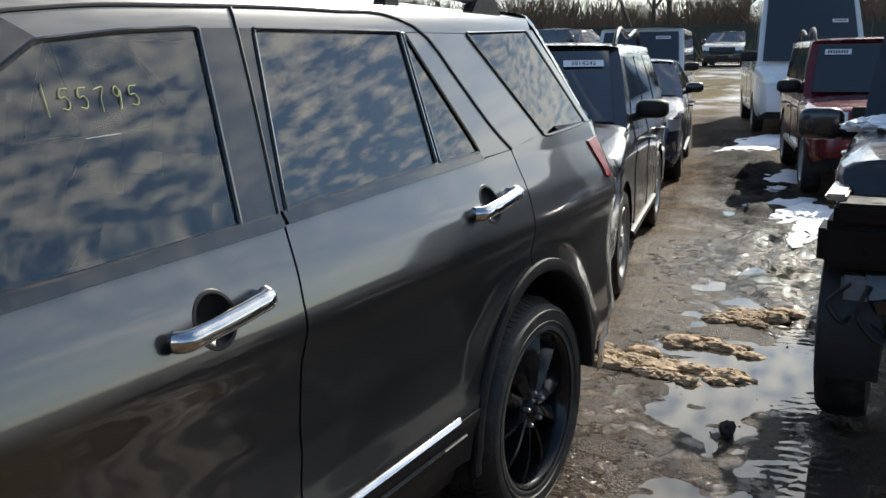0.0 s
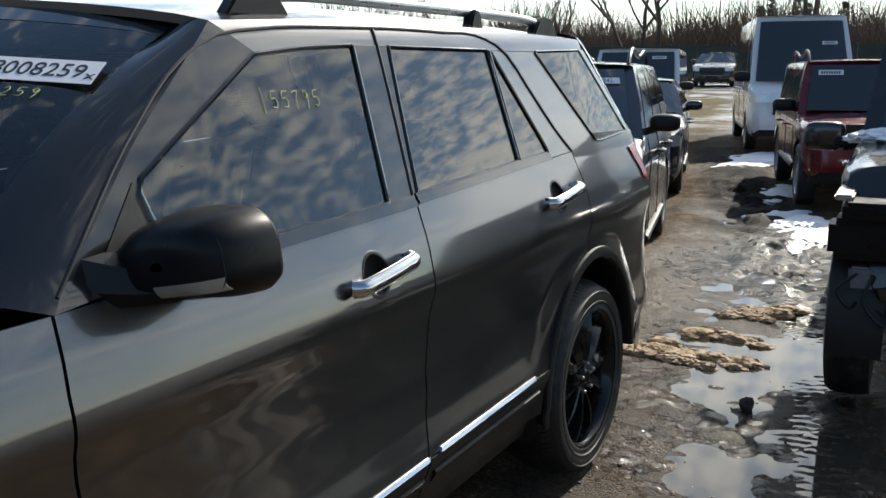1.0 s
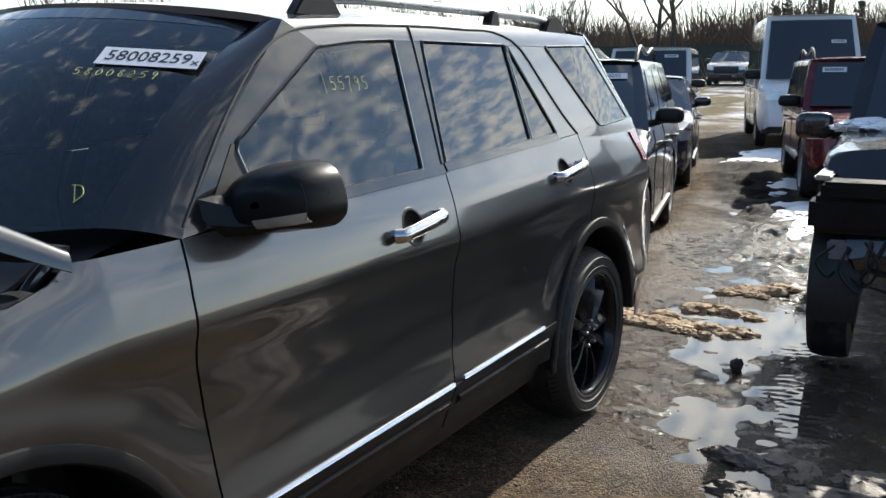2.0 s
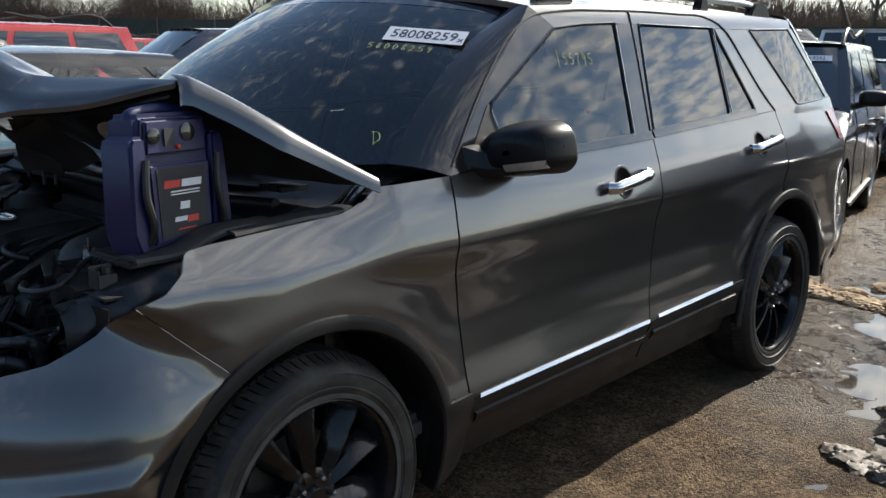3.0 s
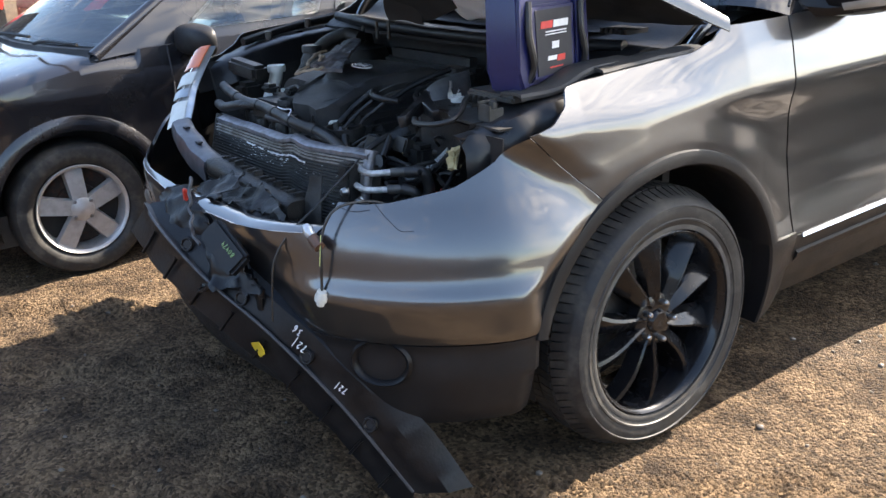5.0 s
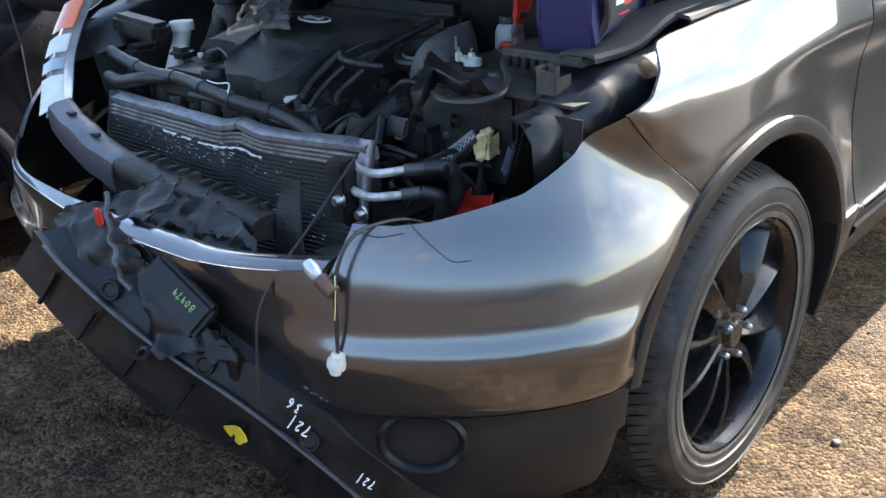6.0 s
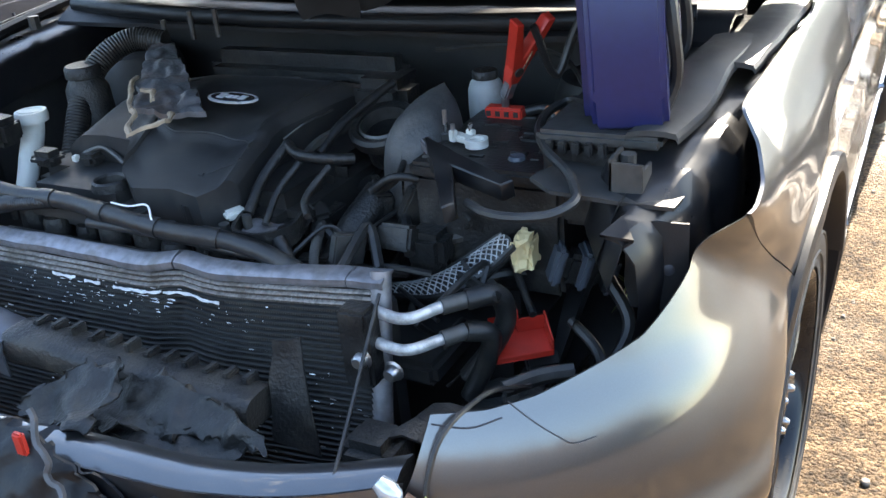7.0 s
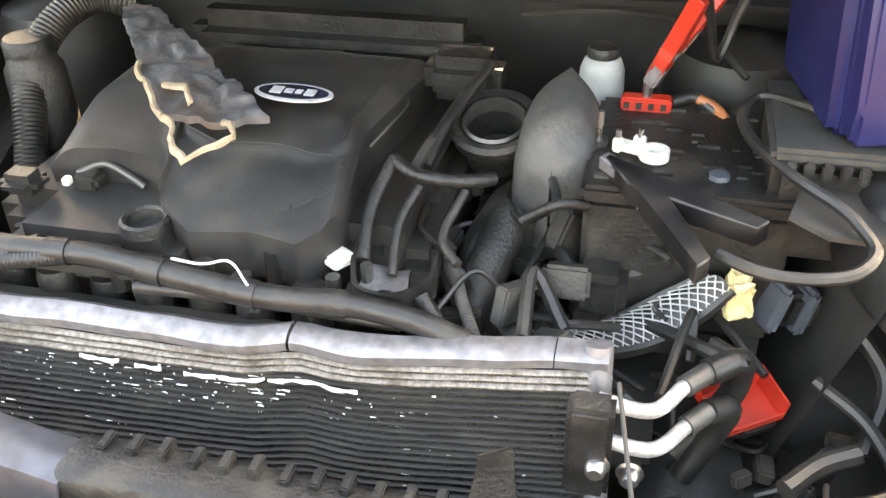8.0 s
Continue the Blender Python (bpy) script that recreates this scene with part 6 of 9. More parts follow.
def cover_point(u, v):
    """The engine cover's top: u across the car, v from the cowl to the nose."""
    x, y, z = COVER_GRID[int(round(u * 60)), int(round(v * 60))]
    z += 0.016 * math.sin(math.pi * u) * math.sin(math.pi * min(1.0, v * 1.1)) - 0.03 * max(0.0, (0.10 - u) / 0.10) ** 2 - 0.03 * max(0.0, (u - 0.94) / 0.06) ** 2
    # the front half steps down along the groove
    if u > 0.42:
        z -= 0.008 * min(1.0, max(0.0, (v - 0.70) / 0.03))
    if v < 0.14:
        z -= 0.02 * (1 - v / 0.14)
    z -= 0.012 * math.exp(-((u - 0.30) / 0.09) ** 2 - ((v - 0.35) / 0.12) ** 2)
    return float(x), float(y), float(z)


bm = bmesh.new()
rows = [[cover_point(u, v) for v in np.linspace(0, 1, 61)] for u in np.linspace(0, 1, 61)]
COVER = mat("dusty engine cover plastic", (0.016, 0.016, 0.0165), 0.58, grain=0.2, bump=0.25, bscale=450, dirt=(0.07, 0.061, 0.05), dirt_amount=0.6, dirt_scale=9)
sheet(bm, lumpy(np.array(rows), 0.002, 7), 0.07, (0, 0.1, -1))
part("engine_cover", bm, COVER, engine, "dusty black engine cover with an oval badge")
for path, r in (([(0.45, 0.70), (0.6, 0.70), (0.8, 0.70), (0.93, 0.74), (0.96, 0.82)], 0.0016), ([(0.28, 0.22), (0.20, 0.30), (0.22, 0.42), (0.34, 0.48)], 0.0013), ([(0.24, 0.10), (0.5, 0.085), (0.88, 0.10)], 0.0022), ([(0.93, 0.12), (0.935, 0.4), (0.94, 0.66)], 0.002), ([(0.80, 0.90), (0.88, 0.86), (0.97, 0.88)], 0.0014)):
    bm = bmesh.new()
    tube(bm, [Vector(cover_point(*p)) + Vector((0, 0, 0.0003)) for p in resample(path, 24, True)], r, 6, True, 40)
    part("cover_groove", bm, BAY_DARK, engine)
# valve cover showing where the engine cover stops short
bay_box("valve_cover", (-0.315, -0.585, 0.86), (-0.075, -0.40, 0.935), 0.022, COVER, parent=engine, label="dusty black valve cover")
bm = bmesh.new()
lathe(bm, [(0.034, -0.004), (0.032, 0.010), (0.028, 0.013), (0.024, 0.010), (0.022, -0.02), (0.0, -0.022)], 26, "Z", (-0.128, -0.540, 0.938))
part("oil_filler_neck", bm, BAY_BLACK, engine, "open oil filler neck")
bay_box("cam_sensor", (-0.275, -0.478, 0.935), (-0.235, -0.440, 0.958), 0.007, BAY_BLACK, parent=engine)
bay_tube("sensor_pipe", [(-0.27, -0.46, 0.955), (-0.235, -0.448, 0.966), (-0.20, -0.452, 0.955), (-0.17, -0.462, 0.945)], 0.005, STEEL, n=8, parent=engine)
bay_box("sensor_tip", (-0.283, -0.483, 0.945), (-0.272, -0.470, 0.957), 0.002, WHITE_PLASTIC, parent=engine)
bay_box("engine_block", (-0.40, -0.50, 0.42), (0.22, 0.05, 0.93), 0.03, BAY_DARK, parent=engine)
for k in range(7):
    x = -0.33 + 0.07 * k
    bm = bmesh.new()
    lathe(bm, [(0.0, 0.0), (0.022, 0.0), (0.026, -0.01), (0.026, -0.06)], 16, "Z", (x, -0.555 - 0.01 * (k % 2), 0.885 - 0.01 * (k % 3)))
    part("injector_cap", bm, BAY_BLACK, engine)
BADGE = mat("pale badge chrome", (0.5, 0.5, 0.5), 0.35, 0.3, grain=0.05)
badge = face_pose((0.003, -0.338, 1.0405), (1, -0.06, 0), (0.0, -0.08, 1))
for rx, ry, h, material, nm in ((0.057, 0.0235, 0.003, BADGE, "badge"), (0.051, 0.0185, 0.004, P_NAVY, "badge_field")):
    bm = bmesh.new()
    slab(bm, [(rx * math.cos(a), ry * math.sin(a)) for a in np.linspace(0, 2 * math.pi, 36)[:-1]], 0, h, badge)
    part(nm, bm, material, engine, "oval badge with a pale rim" if nm == "badge" else "", False)
for x0, w, h in ((-0.032, 0.016, 0.018), (-0.012, 0.012, 0.010), (0.004, 0.009, 0.010), (0.018, 0.014, 0.016)):
    bm = bmesh.new()
    box(bm, (x0, -h / 2, 0.004), (x0 + w, h / 2, 0.005), 0, badge)
    part("badge_bar", bm, BADGE, engine, smooth=False)
# broken bracket lying on the cover
SCRAP = mat("dirty broken bracket", (0.10, 0.10, 0.105), 0.5, 0.3, grain=0.4, scale=40, bump=0.5, bscale=90, dirt=(0.12, 0.07, 0.045), dirt_amount=0.9, dirt_scale=14)
BROKEN = mat("pale torn plastic", (0.34, 0.25, 0.17), 0.7, grain=0.35, scale=60)
bm = bmesh.new()
g = coons([(-0.345, -0.16, 1.085), (-0.227, -0.335, 1.062), (-0.14, -0.43, 1.045)], [(-0.304, -0.145, 1.085), (-0.009, -0.408, 1.046)], [(-0.345, -0.16, 1.085), (-0.304, -0.145, 1.085)], [(-0.14, -0.43, 1.045), (-0.08, -0.455, 1.042), (-0.009, -0.408, 1.046)], 54, 26)
g = lumpy(lumpy(g, 0.012, 16), 0.007, 45)
sheet(bm, g, 0.010, (0, 0, -1))
scrap = part("broken_bracket", bm, SCRAP, None)
tagged(scrap, "grimy broken bracket with torn pale edges, lying on the engine cover", "car part")
for pts in ([(-0.227, -0.335, 1.066), (-0.19, -0.39, 1.068), (-0.16, -0.42, 1.062), (-0.13, -0.455, 1.052)], [(-0.103, -0.491, 1.04), (-0.085, -0.515, 1.042), (-0.059, -0.533, 1.035)],
            [(-0.059, -0.533, 1.036), (-0.04, -0.515, 1.045), (-0.011, -0.491, 1.048)], [(-0.13, -0.455, 1.05), (-0.11, -0.47, 1.045), (-0.103, -0.491, 1.04)], [(-0.15, -0.395, 1.066), (-0.12, -0.405, 1.068), (-0.10, -0.43, 1.06)], [(-0.011, -0.491, 1.045), (-0.03, -0.46, 1.048), (-0.05, -0.445, 1.046)]):
    bm = bmesh.new()
    c = resample(pts, 12, True)
    sheet(bm, lumpy(np.array([[(p[0], p[1] + d, p[2] + 0.003 * math.cos(d * 200)) for d in (-0.006, 0.0, 0.006)] for p in c]), 0.006, 40), 0.005, (0, 0, -1))
    part("torn_edge", bm, BROKEN, scrap, "pale torn plastic edge")
# plastic behind the cover, pipes, intake
bay_box("intake_plenum", (-0.30, -0.07, 0.97), (0.20, 0.02, 1.045), 0.03, BAY_BLACK, parent=engine)
bay_box("coil_cover", (0.13, -0.16, 0.96), (0.25, -0.07, 1.03), 0.02, BAY_BLACK, parent=engine)
bm = bmesh.new()
lathe(bm, [(0.062, 0.0), (0.066, 0.02), (0.060, 0.026), (0.050, 0.024), (0.046, 0.0), (0.044, -0.05), (0.0, -0.055)], 28, "Z")
bmesh.ops.transform(bm, matrix=Matrix.Translation((0.262, -0.245, 0.965)) @ Matrix.Rotation(0.35, 4, "X"), verts=bm.verts[:])
part("throttle_body", bm, BAY_BLACK, engine, "black round throttle mouth")
bm = bmesh.new()
lathe(bm, [(0.046, 0.022), (0.042, 0.026), (0.041, 0.0)], 24, "Z")
bmesh.ops.transform(bm, matrix=Matrix.Translation((0.262, -0.245, 0.965)) @ Matrix.Rotation(0.35, 4, "X"), verts=bm.verts[:])
part("throttle_ring", bm, STEEL, engine)
bm = bmesh.new()
rows = []
for t in np.linspace(0, 1, 18):
    w = 0.058 * (1 - abs(2 * t - 1) ** 5) + 0.002
    y = -0.20 - 0.17 * t
    zt = 1.048 - 0.025 * t - 0.05 * t**6
    rows.append([(0.358 + w * math.sin(a) * 0.98, y + 0.01 * math.cos(a), zt - 0.14 + 0.14 * max(-0.2, math.cos(a)) ** (0.45 if math.cos(a) > 0 else 1)) for a in np.linspace(-1.9, 1.9, 21)])
DOME = mat("grey moulded duct", (0.05, 0.05, 0.05), 0.55, grain=0.2, scale=40, bump=0.4, bscale=160, dirt=(0.14, 0.13, 0.115), dirt_amount=0.6, dirt_scale=16)
sheet(bm, np.nan_to_num(np.array(rows, float)), 0)
part("air_duct", bm, DOME, engine, "grey moulded air duct")
bay_tube("breather_pipe", [(0.19, -0.36, 0.96), (0.20, -0.30, 0.99), (0.225, -0.22, 1.02), (0.24, -0.17, 1.035)], 0.009, BAY_BLACK, parent=engine)
for pts, r in (([(0.16, -0.40, 0.99), (0.185, -0.42, 0.985), (0.27, -0.42, 0.98), (0.29, -0.40, 0.975)], 0.009), ([(0.16, -0.40, 0.99), (0.145, -0.46, 0.95), (0.15, -0.52, 0.91)], 0.009), ([(0.20, -0.43, 0.97), (0.185, -0.47, 0.94), (0.19, -0.53, 0.90)], 0.006), ([(0.26, -0.43, 0.97), (0.245, -0.49, 0.93), (0.27, -0.52, 0.92)], 0.006), ([(0.23, -0.55, 0.89), (0.26, -0.57, 0.85), (0.275, -0.60, 0.82)], 0.012), ([(0.33, -0.42, 0.93), (0.38, -0.42, 0.96), (0.42, -0.40, 0.95)], 0.007), ([(0.30, -0.36, 0.92), (0.33, -0.40, 0.92), (0.37, -0.40, 0.95), (0.36, -0.36, 0.96)], 0.006)):
    bay_tube("engine_pipe", pts, r, BAY_BLACK, parent=engine)
def wall_run(name, pts, h, thick, material, label=""):
    """A thin upright plastic wall along points."""
    c = resample(pts, len(pts) * 5, True)
    rows = []
    for k, p in enumerate(c):
        t = c[min(k + 1, len(c) - 1)] - c[max(k - 1, 0)]
        n = np.array((-t[1], t[0], 0)) / max(1e-6, math.hypot(t[0], t[1])) * thick / 2
        rows.append([p - n - np.array((0, 0, h)), p - n, p + n, p + n - np.array((0, 0, h))])
    bm = bmesh.new()
    sheet(bm, np.array(rows), 0)
    return part(name, bm, material, engine, label)


wall_run("harness_tray", [(0.214, -0.315, 0.92), (0.165, -0.318, 0.922), (0.135, -0.345, 0.92), (0.130, -0.44, 0.915), (0.142, -0.535, 0.91), (0.16, -0.572, 0.908), (0.20, -0.575, 0.905), (0.238, -0.53, 0.905), (0.232, -0.48, 0.91)], 0.035, 0.006, BAY_BLACK, "black moulded harness tray")
wall_run("tray_rib", [(0.205, -0.345, 0.915), (0.17, -0.35, 0.915), (0.155, -0.42, 0.91), (0.165, -0.49, 0.90)], 0.03, 0.004, BAY_BLACK)
wall_run("tray_rib", [(0.195, -0.37, 0.915), (0.20, -0.43, 0.91), (0.235, -0.455, 0.90)], 0.03, 0.004, BAY_BLACK)
bm = bmesh.new()
sheet(bm, lumpy(np.array([[(0.135 + 0.10 * u, -0.46 - 0.10 * v, 0.888 - 0.008 * v) for v in np.linspace(0, 1, 12)] for u in np.linspace(0, 1, 12)]), 0.010, 20), 0.003, (0, 0, -1))
part("tray_floor", bm, BAY_BLACK, engine)
bm = bmesh.new()
sheet(bm, lumpy(np.array([[(0.155 + 0.055 * u, -0.505 - 0.05 * v, 0.897 - 0.006 * v) for v in np.linspace(0, 1, 9)] for u in np.linspace(0, 1, 9)]), 0.010, 30), 0.002, (0, 0, -1))
part("tray_foil", bm, ALUMINIUM, engine, "crumpled silver foil")
bay_box("connector", (-0.022, -0.018, 0.0), (0.022, 0.018, 0.014), 0.004, WHITE_PLASTIC, Matrix.Translation((0.112, -0.512, 0.898)) @ Matrix.Rotation(-0.6, 4, "Z"), parent=engine)
bay_box("connector", (0.347, -0.438, 0.835), (0.387, -0.410, 0.850), 0.004, CREAM, parent=engine, label="yellowed connector")
ribbed("loom", [(0.235, -0.44, 0.868), (0.258, -0.48, 0.872), (0.275, -0.52, 0.865), (0.305, -0.575, 0.848)], 0.0085, 0.004, SCUFF, "pale corrugated loom", engine, 0.9)
wall_run("bracket_arm", [(0.178, -0.40, 0.965), (0.186, -0.36, 0.982), (0.198, -0.275, 0.988), (0.212, -0.18, 0.992), (0.224, -0.10, 0.99)], 0.010, 0.012, STEEL, "dull steel bracket arm")
bay_tube("wire", [(0.108, -0.345, 0.975), (0.128, -0.30, 0.992), (0.133, -0.25, 0.992), (0.120, -0.195, 0.985)], 0.0022, STEEL, n=6, parent=engine)
bay_tube("elbow_hose", [(0.292, -0.245, 0.86), (0.288, -0.31, 0.872), (0.272, -0.37, 0.855), (0.262, -0.42, 0.80)], 0.029, BAY_BLACK, "short thick elbow hose", 16, engine)
for q in range(5):
    bay_box("bracket_fin", (0.0, -0.003, -0.05), (0.06 - 0.008 * q, 0.003, 0.012 - 0.006 * q), 0.001, BAY_BLACK, Matrix.Translation((0.405 + 0.006 * q, -0.445 + 0.022 * q, 0.85)) @ Matrix.Rotation(0.25, 4, "Z"), parent=engine)
bay_box("starter_cover", (0.40, -0.46, 0.82), (0.47, -0.40, 0.88), 0.012, BAY_BLACK, Matrix.Rotation(0.0, 4, "Z"), parent=engine)
bay_tube("transmission_hose", [(0.275, -0.50, 0.80), (0.29, -0.42, 0.86), (0.31, -0.36, 0.90)], 0.03, BAY_BLACK, n=14, parent=engine)
bay_box("engine_bracket", (0.28, -0.60, 0.70), (0.52, -0.40, 0.74), 0.01, BAY_DARK, parent=engine)
bay_tube("bracket_bar", [(0.285, -0.56, 0.77), (0.285, -0.47, 0.80), (0.40, -0.45, 0.805)], 0.008, BAY_BLACK, parent=engine)
bay_box("gearbox", (0.22, -0.45, 0.42), (0.62, 0.05, 0.78), 0.04, BAY_DARK, parent=engine)
for k in range(60):
    x, y = rnd.uniform(0.14, 0.58), rnd.uniform(-0.56, -0.15)
    z = rnd.uniform(0.74, 0.86)
    bay_tube("wire", [(x, y, z), (x + rnd.uniform(-0.06, 0.06), y + rnd.uniform(-0.08, 0.08), z + rnd.uniform(0.0, 0.05)), (x + rnd.uniform(-0.12, 0.12), y + rnd.uniform(-0.12, 0.12), z + rnd.uniform(-0.04, 0.04))], rnd.choice((0.004, 0.006, 0.009)), HOSE, n=7, parent=engine, steps=14)

# small brackets and plugs between the cover and the battery
for k in range(26):
    x, y, z = rnd.uniform(0.16, 0.42), rnd.uniform(-0.56, -0.18), rnd.uniform(0.80, 0.90)
    w, d, h = rnd.uniform(0.008, 0.03), rnd.uniform(0.008, 0.03), rnd.uniform(0.006, 0.03)
    turn = Matrix.Translation((x, y, z)) @ Matrix.Rotation(rnd.uniform(0, 3), 4, "Z") @ Matrix.Rotation(rnd.uniform(-0.6, 0.6), 4, "X")
    bay_box(rnd.choice(("plug", "bracket", "clip")), (-w, -d, -h), (w, d, h), min(w, d, h) * 0.3, rnd.choice((BAY_BLACK, BAY_BLACK, STEEL, BAY_DARK, HOSE)), turn, parent=engine)
for k in range(14):
    x, y = -0.36 + 0.04 * k, rnd.uniform(-0.575, -0.53)
    bay_tube("stud", [(x, y, 0.86), (x, y, rnd.uniform(0.88, 0.925))], rnd.uniform(0.006, 0.014), rnd.choice((STEEL, BAY_BLACK)), n=8, parent=engine)

# hoses over the radiator
CONDUIT = [(-0.56, -0.56, 0.945), (-0.42, -0.60, 0.945), (-0.29, -0.613, 0.934), (-0.16, -0.607, 0.931), (-0.05, -0.620, 0.926), (0.075, -0.624, 0.916), (0.172, -0.600, 0.90), (0.235, -0.598, 0.888), (0.30, -0.602, 0.868)]
ribbed("harness_conduit", CONDUIT, 0.0155, 0.005, HOSE, "long taped harness conduit", None, 0.955)
conduit_line = resample(CONDUIT, 60, True)
for k in (14, 24, 33, 41, 48):
    bay_tube("conduit_wrap", [conduit_line[k - 1], conduit_line[k], conduit_line[k + 1]], 0.0172, HOSE, "tape wrapped round the conduit", 14)
bay_tube("hose", [(-0.10, -0.63, 0.91), (0.0, -0.62, 0.905), (0.10, -0.61, 0.895), (0.22, -0.60, 0.88)], 0.008, HOSE)
ribbed("loom", [(-0.33, -0.63, 0.915), (-0.25, -0.625, 0.925), (-0.18, -0.605, 0.93)], 0.012, 0.005, HOSE)
bay_tube("conduit_tape", [(-0.055, -0.612, 0.944), (-0.01, -0.612, 0.943), (0.01, -0.604, 0.945), (0.05, -0.632, 0.934)], 0.0016, STICKER, "torn white tape", 6)
bay_tube("hose", [(-0.48, -0.62, 0.90), (-0.38, -0.64, 0.905), (-0.30, -0.63, 0.92), (-0.24, -0.60, 0.93)], 0.016, HOSE)
ribbed("air_hose", [(-0.335, -0.13, 1.08), (-0.40, -0.15, 1.09), (-0.445, -0.21, 1.06), (-0.455, -0.28, 0.99), (-0.435, -0.34, 0.92), (-0.42, -0.38, 0.87)], 0.026, 0.007, HOSE, "thick corrugated hose")
bm = bmesh.new()
lathe(bm, [(0.0, 0.05), (0.034, 0.05), (0.038, 0.044), (0.038, 0.026), (0.032, 0.024), (0.045, 0.0), (0.05, -0.12)], 24, "Z", (-0.461, -0.253, 1.01))
part("fluid_reservoir", bm, BAY_BLACK, bay, "black reservoir with a round cap")
bay_box("oil_filler", (-0.36, -0.52, 0.94), (-0.30, -0.47, 0.97), 0.012, BAY_BLACK, parent=engine)
for k, p in enumerate(((-0.36, -0.10, 1.06), (-0.30, -0.08, 1.075), (-0.24, -0.07, 1.08))):
    bay_tube("stud", [p, (p[0], p[1], p[2] + 0.06)], 0.006, STEEL, n=8, parent=engine)

# mesh sleeve, foam, connector block, red cover
MESH = mat("pale woven sleeve", (0.42, 0.43, 0.42), 0.6, 0.2, grain=0.3, scale=40)
mesh_pts = resample([(0.36, -0.45, 0.765), (0.43, -0.458, 0.783), (0.49, -0.456, 0.812), (0.54, -0.447, 0.85), (0.578, -0.44, 0.884)], 40, True)
bm = bmesh.new()
rows = []
for k, p in enumerate(mesh_pts):
    w = 0.012 + 0.024 * math.sin(math.pi * min(1, k / 39 * 0.75 + 0.1))
    rows.append([(p[0] + 0.75 * d * w, p[1] - 0.6 * d * w, p[2] + 0.012 * (1 - d * d)) for d in np.linspace(-1, 1, 9)])
g = np.array(rows)
DARK_SLEEVE = HOSE
sheet(bm, g - np.array((0, 0, 0.003)), 0.01, (0, 0, -1))
sleeve = part("sleeve", bm, DARK_SLEEVE, bay, "dark hose sleeve with a pale woven mesh")
bm = bmesh.new()
for i in range(0, 38, 2):
    for j in range(0, 7, 2):
        for a, b in (((i, j), (i + 2, j + 2)), ((i + 2, j), (i, j + 2))):
            tube(bm, [g[a[0], a[1]] + np.array((0, 0, 0.002)), g[b[0], b[1]] + np.array((0, 0, 0.002))], 0.0011, 4, False, 2, False)
part("woven_mesh", bm, MESH, sleeve, "pale woven mesh", False)
for e in (0, -1):
    bm = bmesh.new()
    tube(bm, g[:, e], 0.006, 6, True, 40)
    part("sleeve_edge", bm, HOSE, sleeve)
bm = bmesh.new()
bmesh.ops.create_icosphere(bm, subdivisions=3, radius=1.0)
for v in bm.verts:
    d = noise.cell(v.co * 2.1) * 0.35 + noise.noise(v.co * 5) * 0.2
    v.co = Vector((math.copysign(abs(v.co.x) ** 0.5, v.co.x) * 0.015, math.copysign(abs(v.co.y) ** 0.6, v.co.y) * 0.020, math.copysign(abs(v.co.z) ** 0.6, v.co.z) * 0.026)) * (1 + d) + Vector((0.605, -0.437, 0.869))
part("foam_plug", bm, CREAM, bay, "torn cream foam plug", False)
block = empty("connector_block")
block.parent = bay
cm = Matrix.Translation((0.679, -0.393, 0.832)) @ Matrix.Rotation(0.5, 4, "Z") @ Matrix.Rotation(0.3, 4, "Y")
bay_box("block", (-0.03, -0.022, -0.025), (0.03, 0.022, 0.025), 0.008, BAY_BLACK, cm, parent=block)
CONN = mat("slate grey connector", (0.06, 0.07, 0.085), 0.45, grain=0.2)
for x in (-0.042, 0.0, 0.042):
    bay_box("clip", (x - 0.009, -0.03, -0.03), (x + 0.009, 0.03, 0.034), 0.006, CONN, cm, parent=block, label="grey connector clip")
for k in range(4):
    bay_tube("wire", [cm @ Vector((0.05, -0.01 + 0.006 * k, 0)), cm @ Vector((0.08, -0.012 + 0.008 * k, -0.02)), cm @ Vector((0.07, 0.0, -0.07))], 0.002, CHALK if k % 2 else HOSE, n=5, parent=block)
tray = empty("fuse_cover", "", "")
tray.parent = bay
tm = face_pose((0.62, -0.505, 0.748), (0.80, 0.52, 0.05), (0.05, -0.3, 0.95)) @ Matrix.Scale(0.76, 4)
bm = bmesh.new()
box(bm, (-0.058, -0.042, -0.004), (0.058, 0.042, 0.0), 0.001, tm)
box(bm, (-0.058, 0.038, 0.0), (0.0, 0.042, 0.045), 0.001, tm)
box(bm, (0.0, 0.030, 0.0), (0.058, 0.034, 0.038), 0.001, tm)
box(bm, (-0.002, 0.030, 0.0), (0.003, 0.042, 0.058), 0.001, tm)
box(bm, (0.054, -0.042, 0.0), (0.058, 0.04, 0.042), 0.001, tm)
box(bm, (-0.058, -0.042, 0.0), (0.058, -0.038, 0.014), 0.001, tm)
box(bm, (-0.058, -0.042, 0.0), (-0.054, 0.042, 0.02), 0.001, tm)
part("cover_shell", bm, RED_PLASTIC, tray, "broken red plastic cover", False)
